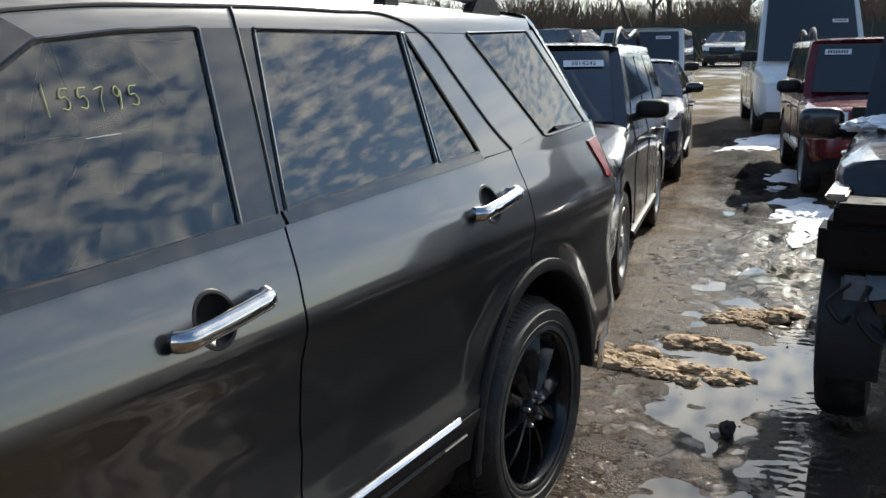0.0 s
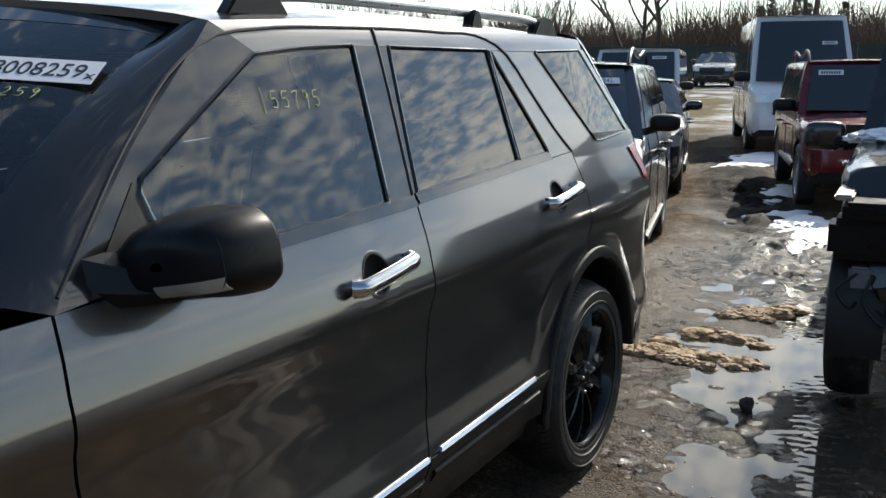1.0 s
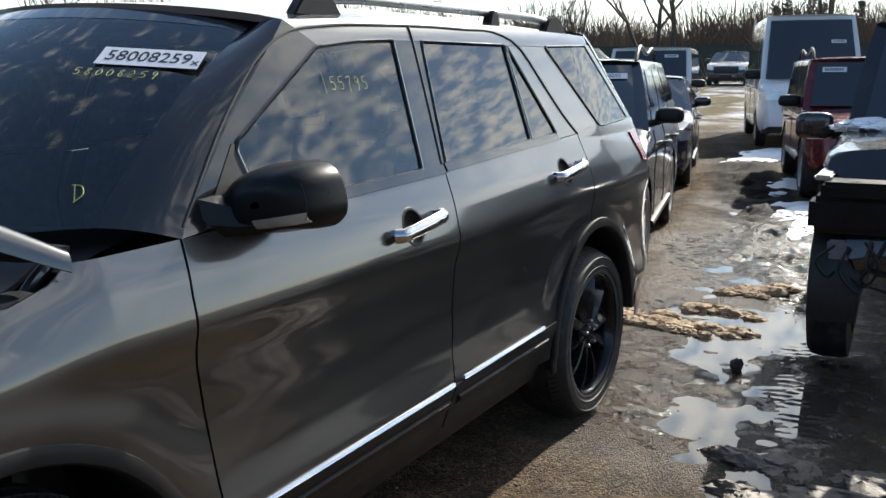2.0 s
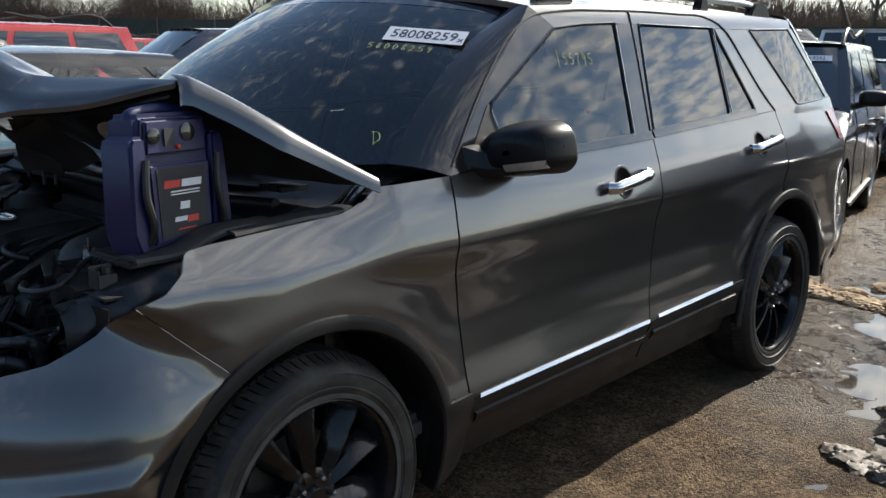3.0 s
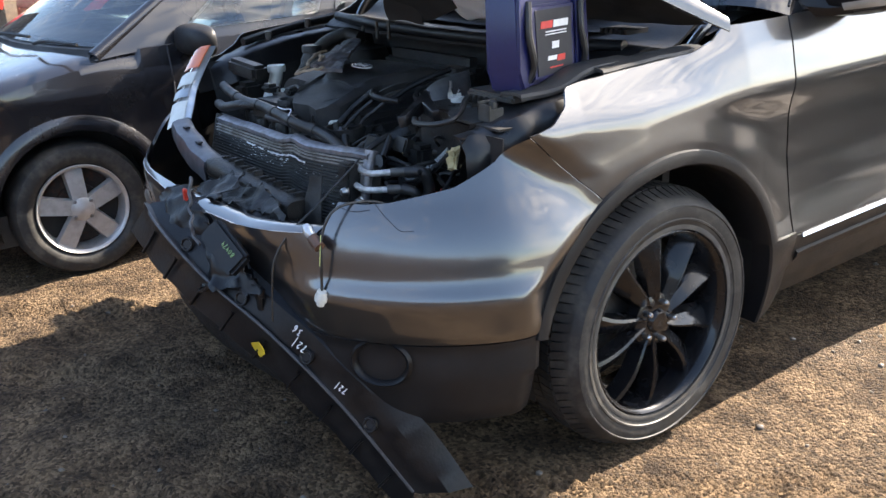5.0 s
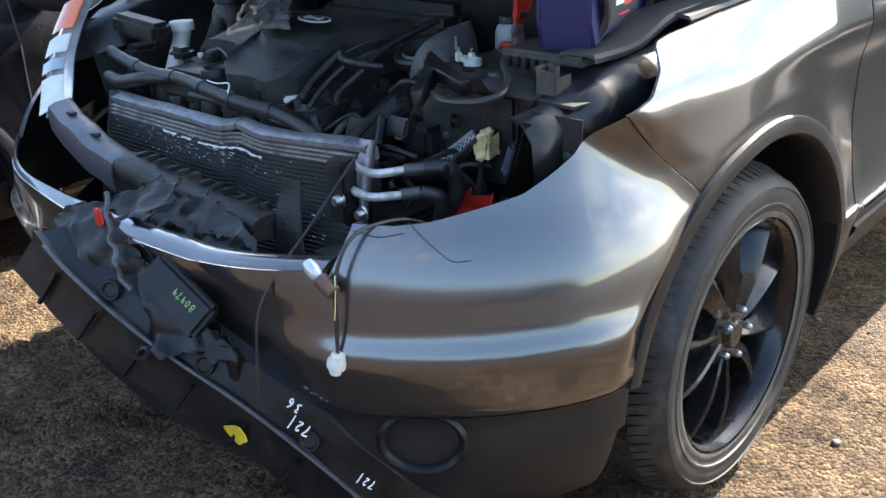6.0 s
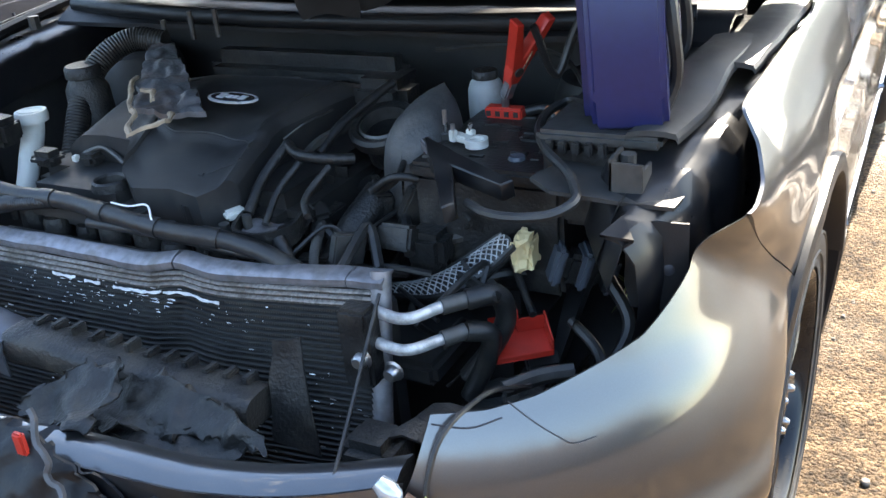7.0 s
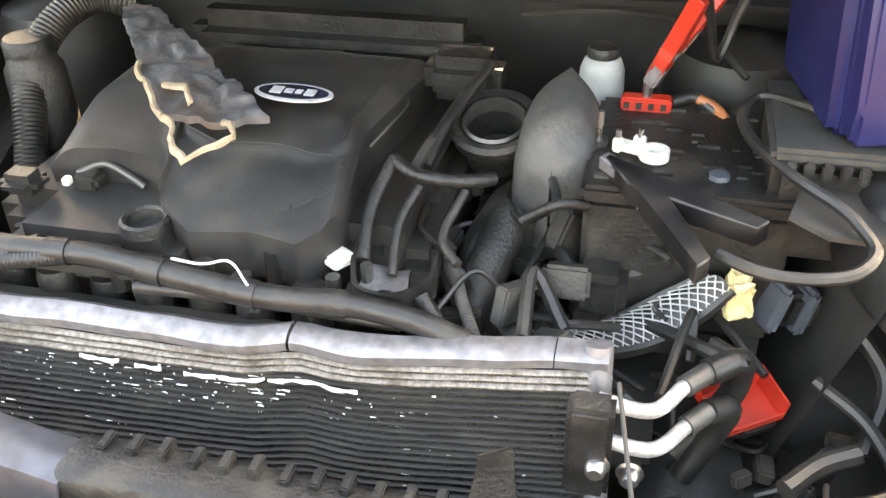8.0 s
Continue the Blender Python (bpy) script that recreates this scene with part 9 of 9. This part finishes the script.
make_car("grey_crossover", "dark grey crossover with black mirrors and a number label", "car", at(-0.47, 4.75, 13), 4.6, 1.82, 1.63, CROSS_DECK, (1.15, 1.85, 4.0, 4.45), (0.92, 3.5), P_SUBGREY, sill=0.26, belt=1.08, tumble=0.2,
         splits=(0.34, 0.62), wheel_r=0.345, lamp_z=0.80, lower=PLASTIC, sticker=(0.87, 0.80, "3814242"), mirror=1.0, detailed=True, rails=True, grille=(0.60, 0.74))
make_car("navy_car", "navy blue car parked behind the crossover", "car", at(-1.72, 10.5, 14), 4.5, 1.74, 1.45, SEDAN_DECK, (1.2, 2.0, 3.2, 3.9), (0.88, 3.4), P_NAVY, belt=1.0, tumble=0.22, splits=(0.4, 0.75), wheel_r=0.31)
VAN_DECK = [(0, 0.55), (0.05, 0.85), (0.2, 1.0), (0.75, 1.14), (0.9, 1.16), (3.0, 1.18), (4.8, 1.2), (5.0, 0.8)]
make_car("white_van", "white delivery van with black door mirrors", "van", at(-3.78, 17.4, 13), 5.0, 1.84, 2.02, VAN_DECK, (0.62, 1.28, 4.75, 4.92), (0.95, 3.9), P_WHITE, sill=0.3, belt=1.16, tumble=0.12, splits=(0.3,), wheel_r=0.34, lower=PLASTIC, mirror=1.3, lamp_z=0.9, sticker=(0.8, 0.84, ""), rails=False, grille=(0.6, 0.8))
SPRINTER_DECK = [(0, 0.55), (0.05, 0.95), (0.2, 1.08), (0.65, 1.30), (0.8, 1.34), (3.0, 1.36), (5.7, 1.36), (5.9, 1.0)]
make_car("high_roof_van", "white high-roof cargo van with grey bumper", "van", at(-0.67, 18.1, 16), 5.9, 1.98, 2.62, SPRINTER_DECK, (0.55, 1.35, 5.75, 5.86), (0.98, 4.65), P_WHITE, sill=0.34, belt=1.34, tumble=0.16, splits=(0.22,), wheel_r=0.36, lower=PLASTIC, mirror=1.5, lamp_z=1.02, sticker=(0.82, 0.62, ""), grille=(0.72, 0.98))
JEEP_DECK = [(0, 0.62), (0.05, 0.92), (0.14, 1.03), (1.2, 1.12), (1.35, 1.14), (3.0, 1.15), (4.3, 1.16), (4.4, 0.9)]
make_car("red_jeep", "dark red boxy off-roader with snow on its hood", "car", at(1.44, 10.5, 15), 4.4, 1.82, 1.68, [(y, z - 0.1) for y, z in JEEP_DECK], (1.25, 1.65, 4.15, 4.36), (0.8, 3.45), P_MAROON, sill=0.36, belt=1.04, tumble=0.15, splits=(0.36, 0.66), wheel_r=0.36, lower=PLASTIC, mirror=1.2, lamp_z=0.84, rails=True, grille=(0.72, 0.98), sticker=(0.15, 0.82, ""))
make_car("far_suv", "slate blue SUV parked across at the fence", "car", at(-12.6, 39.5, 66), 4.6, 1.85, 1.70, CROSS_DECK, (1.15, 1.85, 4.0, 4.45), (0.92, 3.5), P_SLATE, sill=0.28, belt=1.08, tumble=0.2, splits=(0.34, 0.62), wheel_r=0.35, sticker=(0.5, 0.85, ""))
make_car("far_car", "dark car half hidden beside the far van", "car", at(-7.6, 39.0, 8), 4.4, 1.75, 1.45, SEDAN_DECK, (1.2, 2.0, 3.2, 3.9), (0.88, 3.4), P_BLACK, belt=1.0, tumble=0.22, splits=(0.4, 0.75), wheel_r=0.31)
make_car("red_suv", "bright red boxy SUV with chrome grille and roof rails", "car", at(-9.6, 1.05, 3), 4.5, 1.82, 1.76, JEEP_DECK, (1.3, 1.75, 4.1, 4.42), (0.8, 3.45), P_RED, sill=0.36, belt=1.14, tumble=0.17, splits=(0.33, 0.64), wheel_r=0.36, lower=PLASTIC, rails=True, grille=(0.88, 1.08), grille_material=CHROME, lamp_z=0.97, sticker=(0.5, 0.85, ""))
make_car("dark_minivan", "dark blue minivan beyond the red SUV", "car", at(-13.4, 7.0, -8), 5.0, 1.95, 1.82, VAN_DECK, (0.8, 1.7, 4.5, 4.9), (0.95, 3.9), P_NAVY, sill=0.26, belt=1.10, tumble=0.2, splits=(0.3, 0.62), wheel_r=0.34)
make_car("pale_car", "pale silver car beyond the minivan", "car", at(-15.0, 13.5, -6), 4.5, 1.75, 1.45, SEDAN_DECK, (1.2, 2.0, 3.2, 3.9), (0.88, 3.4), paint("silver paint", (0.45, 0.45, 0.46), 0.5), belt=1.0, tumble=0.22, splits=(0.4, 0.75), wheel_r=0.31)
make_car("dark_suv", "dark grey SUV seen from its tail", "car", at(-6.15, -4.9, 0), 4.7, 1.85, 1.86, [(y, z + 0.1) for y, z in JEEP_DECK[:-2]] + [(4.55, 1.26), (4.7, 1.0)], (1.35, 1.9, 4.35, 4.62), (0.9, 4.08), paint("charcoal paint", (0.03, 0.03, 0.031), 0.4), sill=0.34, belt=1.24, tumble=0.17, splits=(0.33, 0.62), wheel_r=0.37, lower=P_BLACK)
make_car("red_wagon", "red car at the far end of the row", "car", at(-20.5, 8.5, 0), 4.5, 1.8, 1.62, CROSS_DECK[:-1] + [(4.6, 0.8)], (1.15, 1.85, 4.0, 4.45), (0.92, 3.5), P_RED, belt=1.08, tumble=0.2, splits=(0.34, 0.62), wheel_r=0.34, rails=True)
make_car("stripped_pickup", "pale stripped vehicle body in the far row", "car", at(-17.0, -3.2, 0), 4.8, 1.9, 1.75, VAN_DECK[:-2] + [(4.6, 1.2), (4.8, 0.8)], (0.9, 1.6, 4.3, 4.7), (0.95, 3.7), paint("dusty beige paint", (0.40, 0.37, 0.31), 0.0, 0.6), sill=0.4, belt=1.15, tumble=0.15, splits=(0.4,), wheel_r=0.36, lamps=False, mirror=False)

# wipers and details on the sedan
for x in (-0.1, 0.45):
    bm = bmesh.new()
    tube(bm, [(x, 0.80 + 0.12 * abs(x), 1.0), (x + 0.14, 0.80 + 0.12 * abs(x), 1.02), (x + 0.42, 0.85 + 0.1 * abs(x + 0.3), 1.02)], 0.008, 6)
    o = part("wiper", bm, PLASTIC, sedan)
bm = bmesh.new()
tube(bm, [(0.1, 2.35, 1.50), (0.1, 2.30, 1.54), (0.1, 2.5, 1.78)], (0.012, 0.004), 6)
part("antenna", bm, PLASTIC, sedan)
bm = bmesh.new()
bmesh.ops.create_icosphere(bm, subdivisions=2, radius=1.0)
for v in bm.verts:
    v.co = Vector((0.1 + v.co.x * 0.06, 2.30 + v.co.y * 0.09, 1.505 + max(v.co.z, -0.2) * 0.045))
part("antenna_base", bm, PLASTIC, sedan)
for s in (1, -1):
    bm = bmesh.new()
    g = []
    for u in np.linspace(0, 1, 14):
        y = 0.14 + 0.42 * u
        x = 0.855 * (1 - 0.2 * max(0.0, (0.75 - y) / 0.75) ** 2.4) + 0.012
        hz = 0.088 * math.sqrt(max(0.0, 1 - ((u - 0.42) / 0.6) ** 2))
        g.append([(s * x - s * 0.02 * v * v, y, 0.69 + 0.03 * u + hz * v) for v in np.linspace(-1, 1, 7)])
    sheet(bm, np.array(g), 0.01, (-s, 0, 0))
    part("indicator", bm, AMBER, sedan, "amber corner of the head lamp")

# ---- black off-roader with its front stripped ----
stripped = make_car("stripped_offroader", "black off-roader with stripped front and bare metal beam", "car", at(2.60, 3.98, 3), 4.9, 1.92, 1.85,
                    [(0, 0.62), (0.05, 0.80), (0.30, 0.98), (0.34, 1.10), (1.4, 1.16), (1.55, 1.18), (3.0, 1.18), (4.8, 1.18), (4.9, 0.9)], (1.35, 1.85, 4.6, 4.85), (0.44, 3.4), P_BLACK,
                    sill=0.55, belt=1.16, tumble=0.14, splits=(0.36, 0.66), wheel_r=0.41, lower=PLASTIC, mirror=False, lamps=False, grille=(0.66, 0.78))
sm = stripped.matrix_world


def strip_part(name, bm, material, label="", smooth=True):
    return part(name, bm, material, stripped, label, smooth)


bm = bmesh.new()
box(bm, (-0.86, 0.02, 0.56), (0.86, 0.12, 0.70), 0.012)
strip_part("front_beam", bm, mat("bare blue grey metal", (0.22, 0.25, 0.30), 0.4, 0.6, grain=0.2), "bare grey metal front beam")
bm = bmesh.new()
box(bm, (-0.16, 0.0, 0.60), (-0.10, 0.014, 0.65), 0.003)
box(bm, (-0.68, 0.0, 0.60), (-0.62, 0.014, 0.65), 0.003)
strip_part("beam_hole", bm, STEEL)
bm = bmesh.new()
box(bm, (-0.95, -0.06, 0.74), (-0.45, 0.2, 0.92), 0.03)
box(bm, (-0.90, -0.05, 0.90), (-0.55, 0.25, 0.99), 0.02)
strip_part("lamp_bucket", bm, SATIN_BLACK, "black empty lamp bucket")
bm = bmesh.new()
box(bm, (-0.94, 0.02, 0.99), (-0.86, 0.62, 1.015), 0.008)
strip_part("fender_rail", bm, SILVER, "worn fender rail")
bm = bmesh.new()
tube(bm, [(-0.50, -0.04, 0.93), (-0.35, -0.05, 0.99), (-0.2, -0.03, 0.93)], 0.05, 12)
strip_part("lamp_ring", bm, PLASTIC)
bm = bmesh.new()
bmesh.ops.create_icosphere(bm, subdivisions=3, radius=1.0)
for v in bm.verts:
    c = v.co
    v.co = Vector((-1.12 + math.copysign(abs(c.x) ** 0.5, c.x) * 0.115, 1.58 + math.copysign(abs(c.y) ** 0.6, c.y) * 0.055, 1.17 + math.copysign(abs(c.z) ** 0.5, c.z) * 0.085))
strip_part("door_mirror", bm, P_BLACK, "large black door mirror")
bm = bmesh.new()
tube(bm, [(-1.02, 1.58, 1.12), (-0.90, 1.62, 1.13)], 0.035, 8)
strip_part("mirror_arm", bm, PLASTIC)
rnd = random.Random(11)
for k in range(7):
    x = rnd.uniform(-0.92, -0.4)
    bm = bmesh.new()
    tube(bm, [(x, -0.02, rnd.uniform(0.66, 0.74)), (x + rnd.uniform(-0.08, 0.08), -0.05, rnd.uniform(0.55, 0.66)), (x + rnd.uniform(-0.12, 0.12), -0.03, rnd.uniform(0.40, 0.55)), (x + rnd.uniform(-0.1, 0.1), 0.0, rnd.uniform(0.45, 0.6))], 0.008, 6)
    strip_part("loose_wire", bm, HOSE)


def snow_pat(name, label, centre, size, seed, flat=0.5, material=None):
    bm = bmesh.new()
    bmesh.ops.create_icosphere(bm, subdivisions=5 if size[0] > 0.2 else 4, radius=1.0)
    off = Vector((seed * 3.1, seed * 1.7, seed))
    for v in bm.verts:
        c = v.co.copy()
        k = 1 + 0.45 * noise.noise(c * 1.5 + off) + 0.25 * noise.noise(c * 4 + off) + 0.12 * noise.noise(c * 11 + off)
        c.z = max(c.z, -0.25)
        v.co = Vector((c.x * size[0] * k, c.y * size[1] * k, c.z * size[2] * (0.6 + 0.4 * k) + 0.25 * size[2] * noise.noise(Vector((c.x * 6, c.y * 6, seed))))) + Vector(centre)
    return tagged(part(name, bm, material or SNOW), label, "snow")


snow_pat("snow_lump", "lump of snow on the black hood", (1.80, 5.25, 1.17), (0.22, 0.16, 0.06), 2)
snow_pat("snow_lump", "lump of snow below the red windscreen", (0.62, 12.45, 1.19), (0.28, 0.12, 0.05), 4)

# ---- snow, slush, stones ----
for k, (x, y, sx, sy, sz) in enumerate(((0.98, 8.55, 0.26, 0.55, 0.07), (0.75, 9.3, 0.30, 0.6, 0.07), (0.42, 10.2, 0.35, 0.7, 0.06), (0.05, 12.2, 0.35, 1.0, 0.04), (-1.2, 16.5, 0.5, 1.4, 0.04))):
    snow_pat("snow_patch", "white melting snow patch beside the muddy lane", (x, y, float(ground_height(np.array(x), np.array(y))) + 0.0), (sx, sy, sz), 10 + k)
rnd = random.Random(3)
verts, faces = [], []


def blob(c, r, squash, seed):
    bm = bmesh.new()
    bmesh.ops.create_icosphere(bm, subdivisions=2, radius=1.0)
    base = len(verts)
    for v in bm.verts:
        k = 1 + 0.5 * noise.noise(v.co * 1.4 + Vector((seed, seed, 0)))
        verts.append((c[0] + v.co.x * r * k, c[1] + v.co.y * r * k, c[2] + v.co.z * r * k * squash))
    for f in bm.faces:
        faces.append(tuple(base + v.index for v in f.verts))
    bm.free()


rnd = random.Random(21)
for k in range(64):
    cx, cy, w, d = rnd.choice(((0.78, 4.62, 0.42, 0.16), (0.78, 4.62, 0.42, 0.16), (0.98, 5.05, 0.22, 0.12), (1.08, 5.70, 0.20, 0.14)))
    x, y = cx + rnd.uniform(-w, w), cy + rnd.uniform(-d, d)
    q = rnd.uniform(0.2, 0.72)
    snow_pat("slush_lump", "brown crumbling slush lump beside the puddle", (x, y, float(ground_height(np.array(x), np.array(y)))), (0.15 * q, 0.10 * q, 0.014 + 0.035 * q), 30 + k, 0.5, SLUSH)
ICY = mat("wet brown icy mud", (0.10, 0.075, 0.055), 0.58, grain=0.3, scale=25, bump=0.7, bscale=90, dirt=(0.22, 0.19, 0.16), dirt_amount=0.35, dirt_scale=9)
rnd = random.Random(8)
for k in range(34):
    x, y = 1.55 + 0.95 * rnd.random(), 2.05 + 0.75 * rnd.random()
    snow_pat("mud_lump", "wet brown lump of mud and ice beside the puddle", (x, y, float(ground_height(np.array(x), np.array(y))) - 0.01), (rnd.uniform(0.07, 0.17), rnd.uniform(0.05, 0.12), rnd.uniform(0.025, 0.05)), 60 + k, 0.5, ICY)
verts, faces = [], []
for k in range(900):
    x, y = rnd.uniform(-2.4, 3.6), rnd.uniform(-2.4, 8.5)
    r = rnd.choice((0.003, 0.004, 0.005, 0.006, 0.008)) * rnd.uniform(0.7, 1.4)
    blob((x, y, float(ground_height(np.array(x), np.array(y))) + r * 0.3), r, 0.7, k * 0.77)
GRAVEL = mat("scattered gravel", (0.13, 0.11, 0.09), 0.6, grain=0.4, scale=6, dirt=(0.28, 0.25, 0.21), dirt_amount=0.7, dirt_scale=4)
tagged(from_lists("gravel", verts, faces, GRAVEL), "loose stones scattered over the wet yard", "gravel", kind="stuff")
bm = bmesh.new()
bmesh.ops.create_icosphere(bm, subdivisions=3, radius=1.0)
for v in bm.verts:
    v.co = v.co * 0.036 * (1 + 0.4 * noise.noise(v.co * 1.7)) + Vector((1.353, 3.91, 0.005))
tagged(part("stone", bm, BARK, smooth=False), "dark stone lying in the puddle", "stone")

# ---- fence, building, trees ----
def fence_run(p0, p1):
    n = int((Vector(p1) - Vector(p0)).length / 3)
    thing = empty("fence", "dark green cloth fence on posts behind the yard", "fence")
    for k in range(n):
        a, b = Vector(p0).lerp(Vector(p1), k / n), Vector(p0).lerp(Vector(p1), (k + 1) / n)
        za, zb = float(rise(a.x, a.y)), float(rise(b.x, b.y))
        g = np.array([[(a.x + (b.x - a.x) * u, a.y + (b.y - a.y) * u + 0.05 * math.sin(u * 9 + k), za + (zb - za) * u + 0.05 + 1.85 * v) for v in (0, 0.5, 1)] for u in np.linspace(0, 1, 8)])
        bm = bmesh.new()
        sheet(bm, g, 0.01, (0, 1, 0))
        part("fence_panel", bm, FENCE, thing)
        bm = bmesh.new()
        tube(bm, [(a.x, a.y, za - 0.1), (a.x, a.y, za + 2.0)], 0.04, 8)
        part("post", bm, STEEL, thing)
    return thing


fence_run((-48, 22, 0), (-24, 46, 0))
fence_run((-24, 46, 0), (26, 58, 0))
hall = empty("hall", "white low hall building behind the fence", "building")
HALL = mat("white cladding", (0.6, 0.6, 0.58), 0.7, grain=0.05, scale=0.5)
bm = bmesh.new()
box(bm, (-60, 52, 0.5), (-44, 64, 5.0), 0.05)
part("wall", bm, HALL, hall)
bm = bmesh.new()
box(bm, (-60.4, 51.6, 5.0), (-43.6, 64.4, 5.35), 0.05)
part("roof", bm, STEEL, hall)
for k in range(5):
    bm = bmesh.new()
    box(bm, (-58.5 + 3 * k, 51.9, 3.2), (-57 + 3 * k, 52.02, 4.2))
    part("window", bm, FAR_GLASS, hall, smooth=False)


def bare_tree(x, y, h, seed, label, lean=0.0, forks=2):
    r = random.Random(seed)
    thing = empty("tree", label, "tree")
    z0 = float(rise(x, y)) - 0.1
    trunk, crown = bmesh.new(), bmesh.new()

    def grow(p, d, length, rad, depth):
        bm = trunk if depth < 1 else crown
        pts = [p]
        q, dd = p.copy(), d.copy()
        for k in range(4):
            dd = (dd + Vector((r.uniform(-1, 1), r.uniform(-1, 1), r.uniform(-0.3, 0.6))) * 0.16).normalized()
            q = q + dd * length / 4
            pts.append(q.copy())
        tube(bm, pts, (rad, rad * 0.62), 7 if depth < 2 else 4, True, 7 if depth < 3 else 5, False)
        if depth >= 5 or rad < 0.006:
            return
        n = forks + 1 if depth < 1 else r.choice((2, 3, 3))
        for k in range(n):
            a = r.uniform(0, 2 * math.pi)
            s = Vector((math.cos(a), math.sin(a), 0))
            nd = (dd * r.uniform(0.7, 1.1) + s * r.uniform(0.4, 0.8) + Vector((0, 0, 0.15))).normalized()
            start = pts[r.choice((2, 3, 4))] if depth else pts[r.choice((3, 4))]
            grow(start, nd, length * r.uniform(0.55, 0.8), rad * r.uniform(0.42, 0.62), depth + 1)

    grow(Vector((x, y, z0)), Vector((lean, 0, 1)).normalized(), h * 0.36, h * 0.015, 0)
    part("trunk", trunk, BARK, thing)
    part("crown", crown, TWIG, thing, smooth=False)
    return thing


for k, (x, y, h, lean) in enumerate(((-5.4, 47, 11, 0.1), (-4.6, 47.5, 12, -0.15), (-13.2, 50, 12, 0.0), (-14.6, 51, 11, 0.2), (-15.6, 52, 10, -0.1), (-20, 54, 8, 0.0), (2.5, 52, 9, 0.1), (-30, 56, 9, 0.1), (-24, 60, 8, 0), (-52, 40, 10, 0.15), (-53.5, 41, 9, -0.2), (-50, 44, 8, 0.0), (-58, 46, 9, 0.1), (-38, 55, 7, 0.0), (8, 56, 8, 0.0))):
    bare_tree(x, y, h, 40 + k, "bare winter tree behind the fence", lean)


def brush(name, label, n, spread, hmin, hmax, material, seed, arc=(-80, 28)):
    """Far thicket: many thin stems and twigs."""
    r = np.random.default_rng(seed)
    vs, fs = [], []
    for k in range(n):
        a = r.uniform(radians(arc[0]), radians(arc[1]))
        d = r.uniform(*spread)
        x, y = d * math.sin(a) * 1.0, 3 + d * math.cos(a)
        clump = value_noise(np.array(a * 14.0), np.array(d * 0.05))
        h = (hmin + (hmax - hmin) * r.random() ** 1.5) * (0.62 + 0.6 * float(clump))
        z0 = float(rise(x, y))
        for q in range(8):
            lx, ly = r.normal(0, 0.25 * h), r.normal(0, 0.25 * h)
            w = 0.012 + 0.007 * h * r.random()
            b = len(vs)
            zt = z0 + h * r.uniform(0.5, 1.0)
            s0 = r.uniform(0, 0.6)
            px, py, pz = x + lx * s0 * 0.3, y + ly * s0 * 0.3, z0 + h * s0 * 0.7
            vs += [(px - w, py, pz), (px + w, py, pz), (px + lx + w * 0.2, py + ly, zt), (px + lx - w * 0.2, py + ly, zt)]
            fs.append((b, b + 1, b + 2, b + 3))
    return tagged(from_lists(name, vs, fs, material, smooth=False), label, "thicket", kind="stuff")


brush("brush", "brown leafless thicket along the horizon", 11000, (52, 85), 3.0, 6.8, BRUSH, 1)
# added out of view so the bumper reflects dark stems, not pale horizon
brush("brush", "unseen leafless thicket added behind the camera to darken the car's reflections", 13000, (26, 44), 2.6, 6.5, TWIG, 7, (95, 265))
brush("dry_weeds", "dry pale weeds in front of the fence", 900, (38, 46), 0.4, 1.6, mat("dry straw weeds", (0.24, 0.17, 0.09), 0.9, grain=0.3, scale=1), 2)


def evergreen(x, y, h, seed):
    r = random.Random(seed)
    thing = empty("evergreen_tree", "dark evergreen tree on the horizon", "tree")
    z0 = float(rise(x, y))
    bm = bmesh.new()
    tube(bm, [(x, y, z0), (x, y, z0 + h * 0.9)], (0.15, 0.03), 7)
    part("trunk", bm, BARK, thing)
    vs, fs = [], []
    for k in range(420):
        t = r.random() ** 0.8
        a = r.uniform(0, 2 * math.pi)
        rad = h * 0.24 * (1 - t) * r.uniform(0.35, 1.1) + 0.08
        p = Vector((x + rad * math.cos(a), y + rad * math.sin(a), z0 + h * (0.12 + 0.88 * t) - rad * 0.25))
        s = r.uniform(0.12, 0.32)
        b = len(vs)
        for q in range(3):
            vs.append(tuple(p + Vector((r.uniform(-s, s), r.uniform(-s, s), r.uniform(-s, s) * 0.6))))
        fs.append((b, b + 1, b + 2))
    from_lists("crown", vs, fs, EVERGREEN, thing, smooth=False)


for k, (x, y, h) in enumerate(((-10.5, 66, 5.5), (-9.2, 68, 6.0), (-8.2, 66, 4.8), (-6.5, 70, 5.2), (-12, 70, 5.0), (6, 66, 5), (8, 68, 6))):
    evergreen(x, y, h, 90 + k)
for x in (3.4, 4.2):
    bm = bmesh.new()
    z = float(rise(x, 48))
    tube(bm, [(x, 48, z), (x, 48, z + 4.2)], 0.09, 8)
    tagged(part("marker_post", bm, mat("yellow post paint", (0.6, 0.45, 0.06), 0.5)), "tall yellow post by the fence", "post")
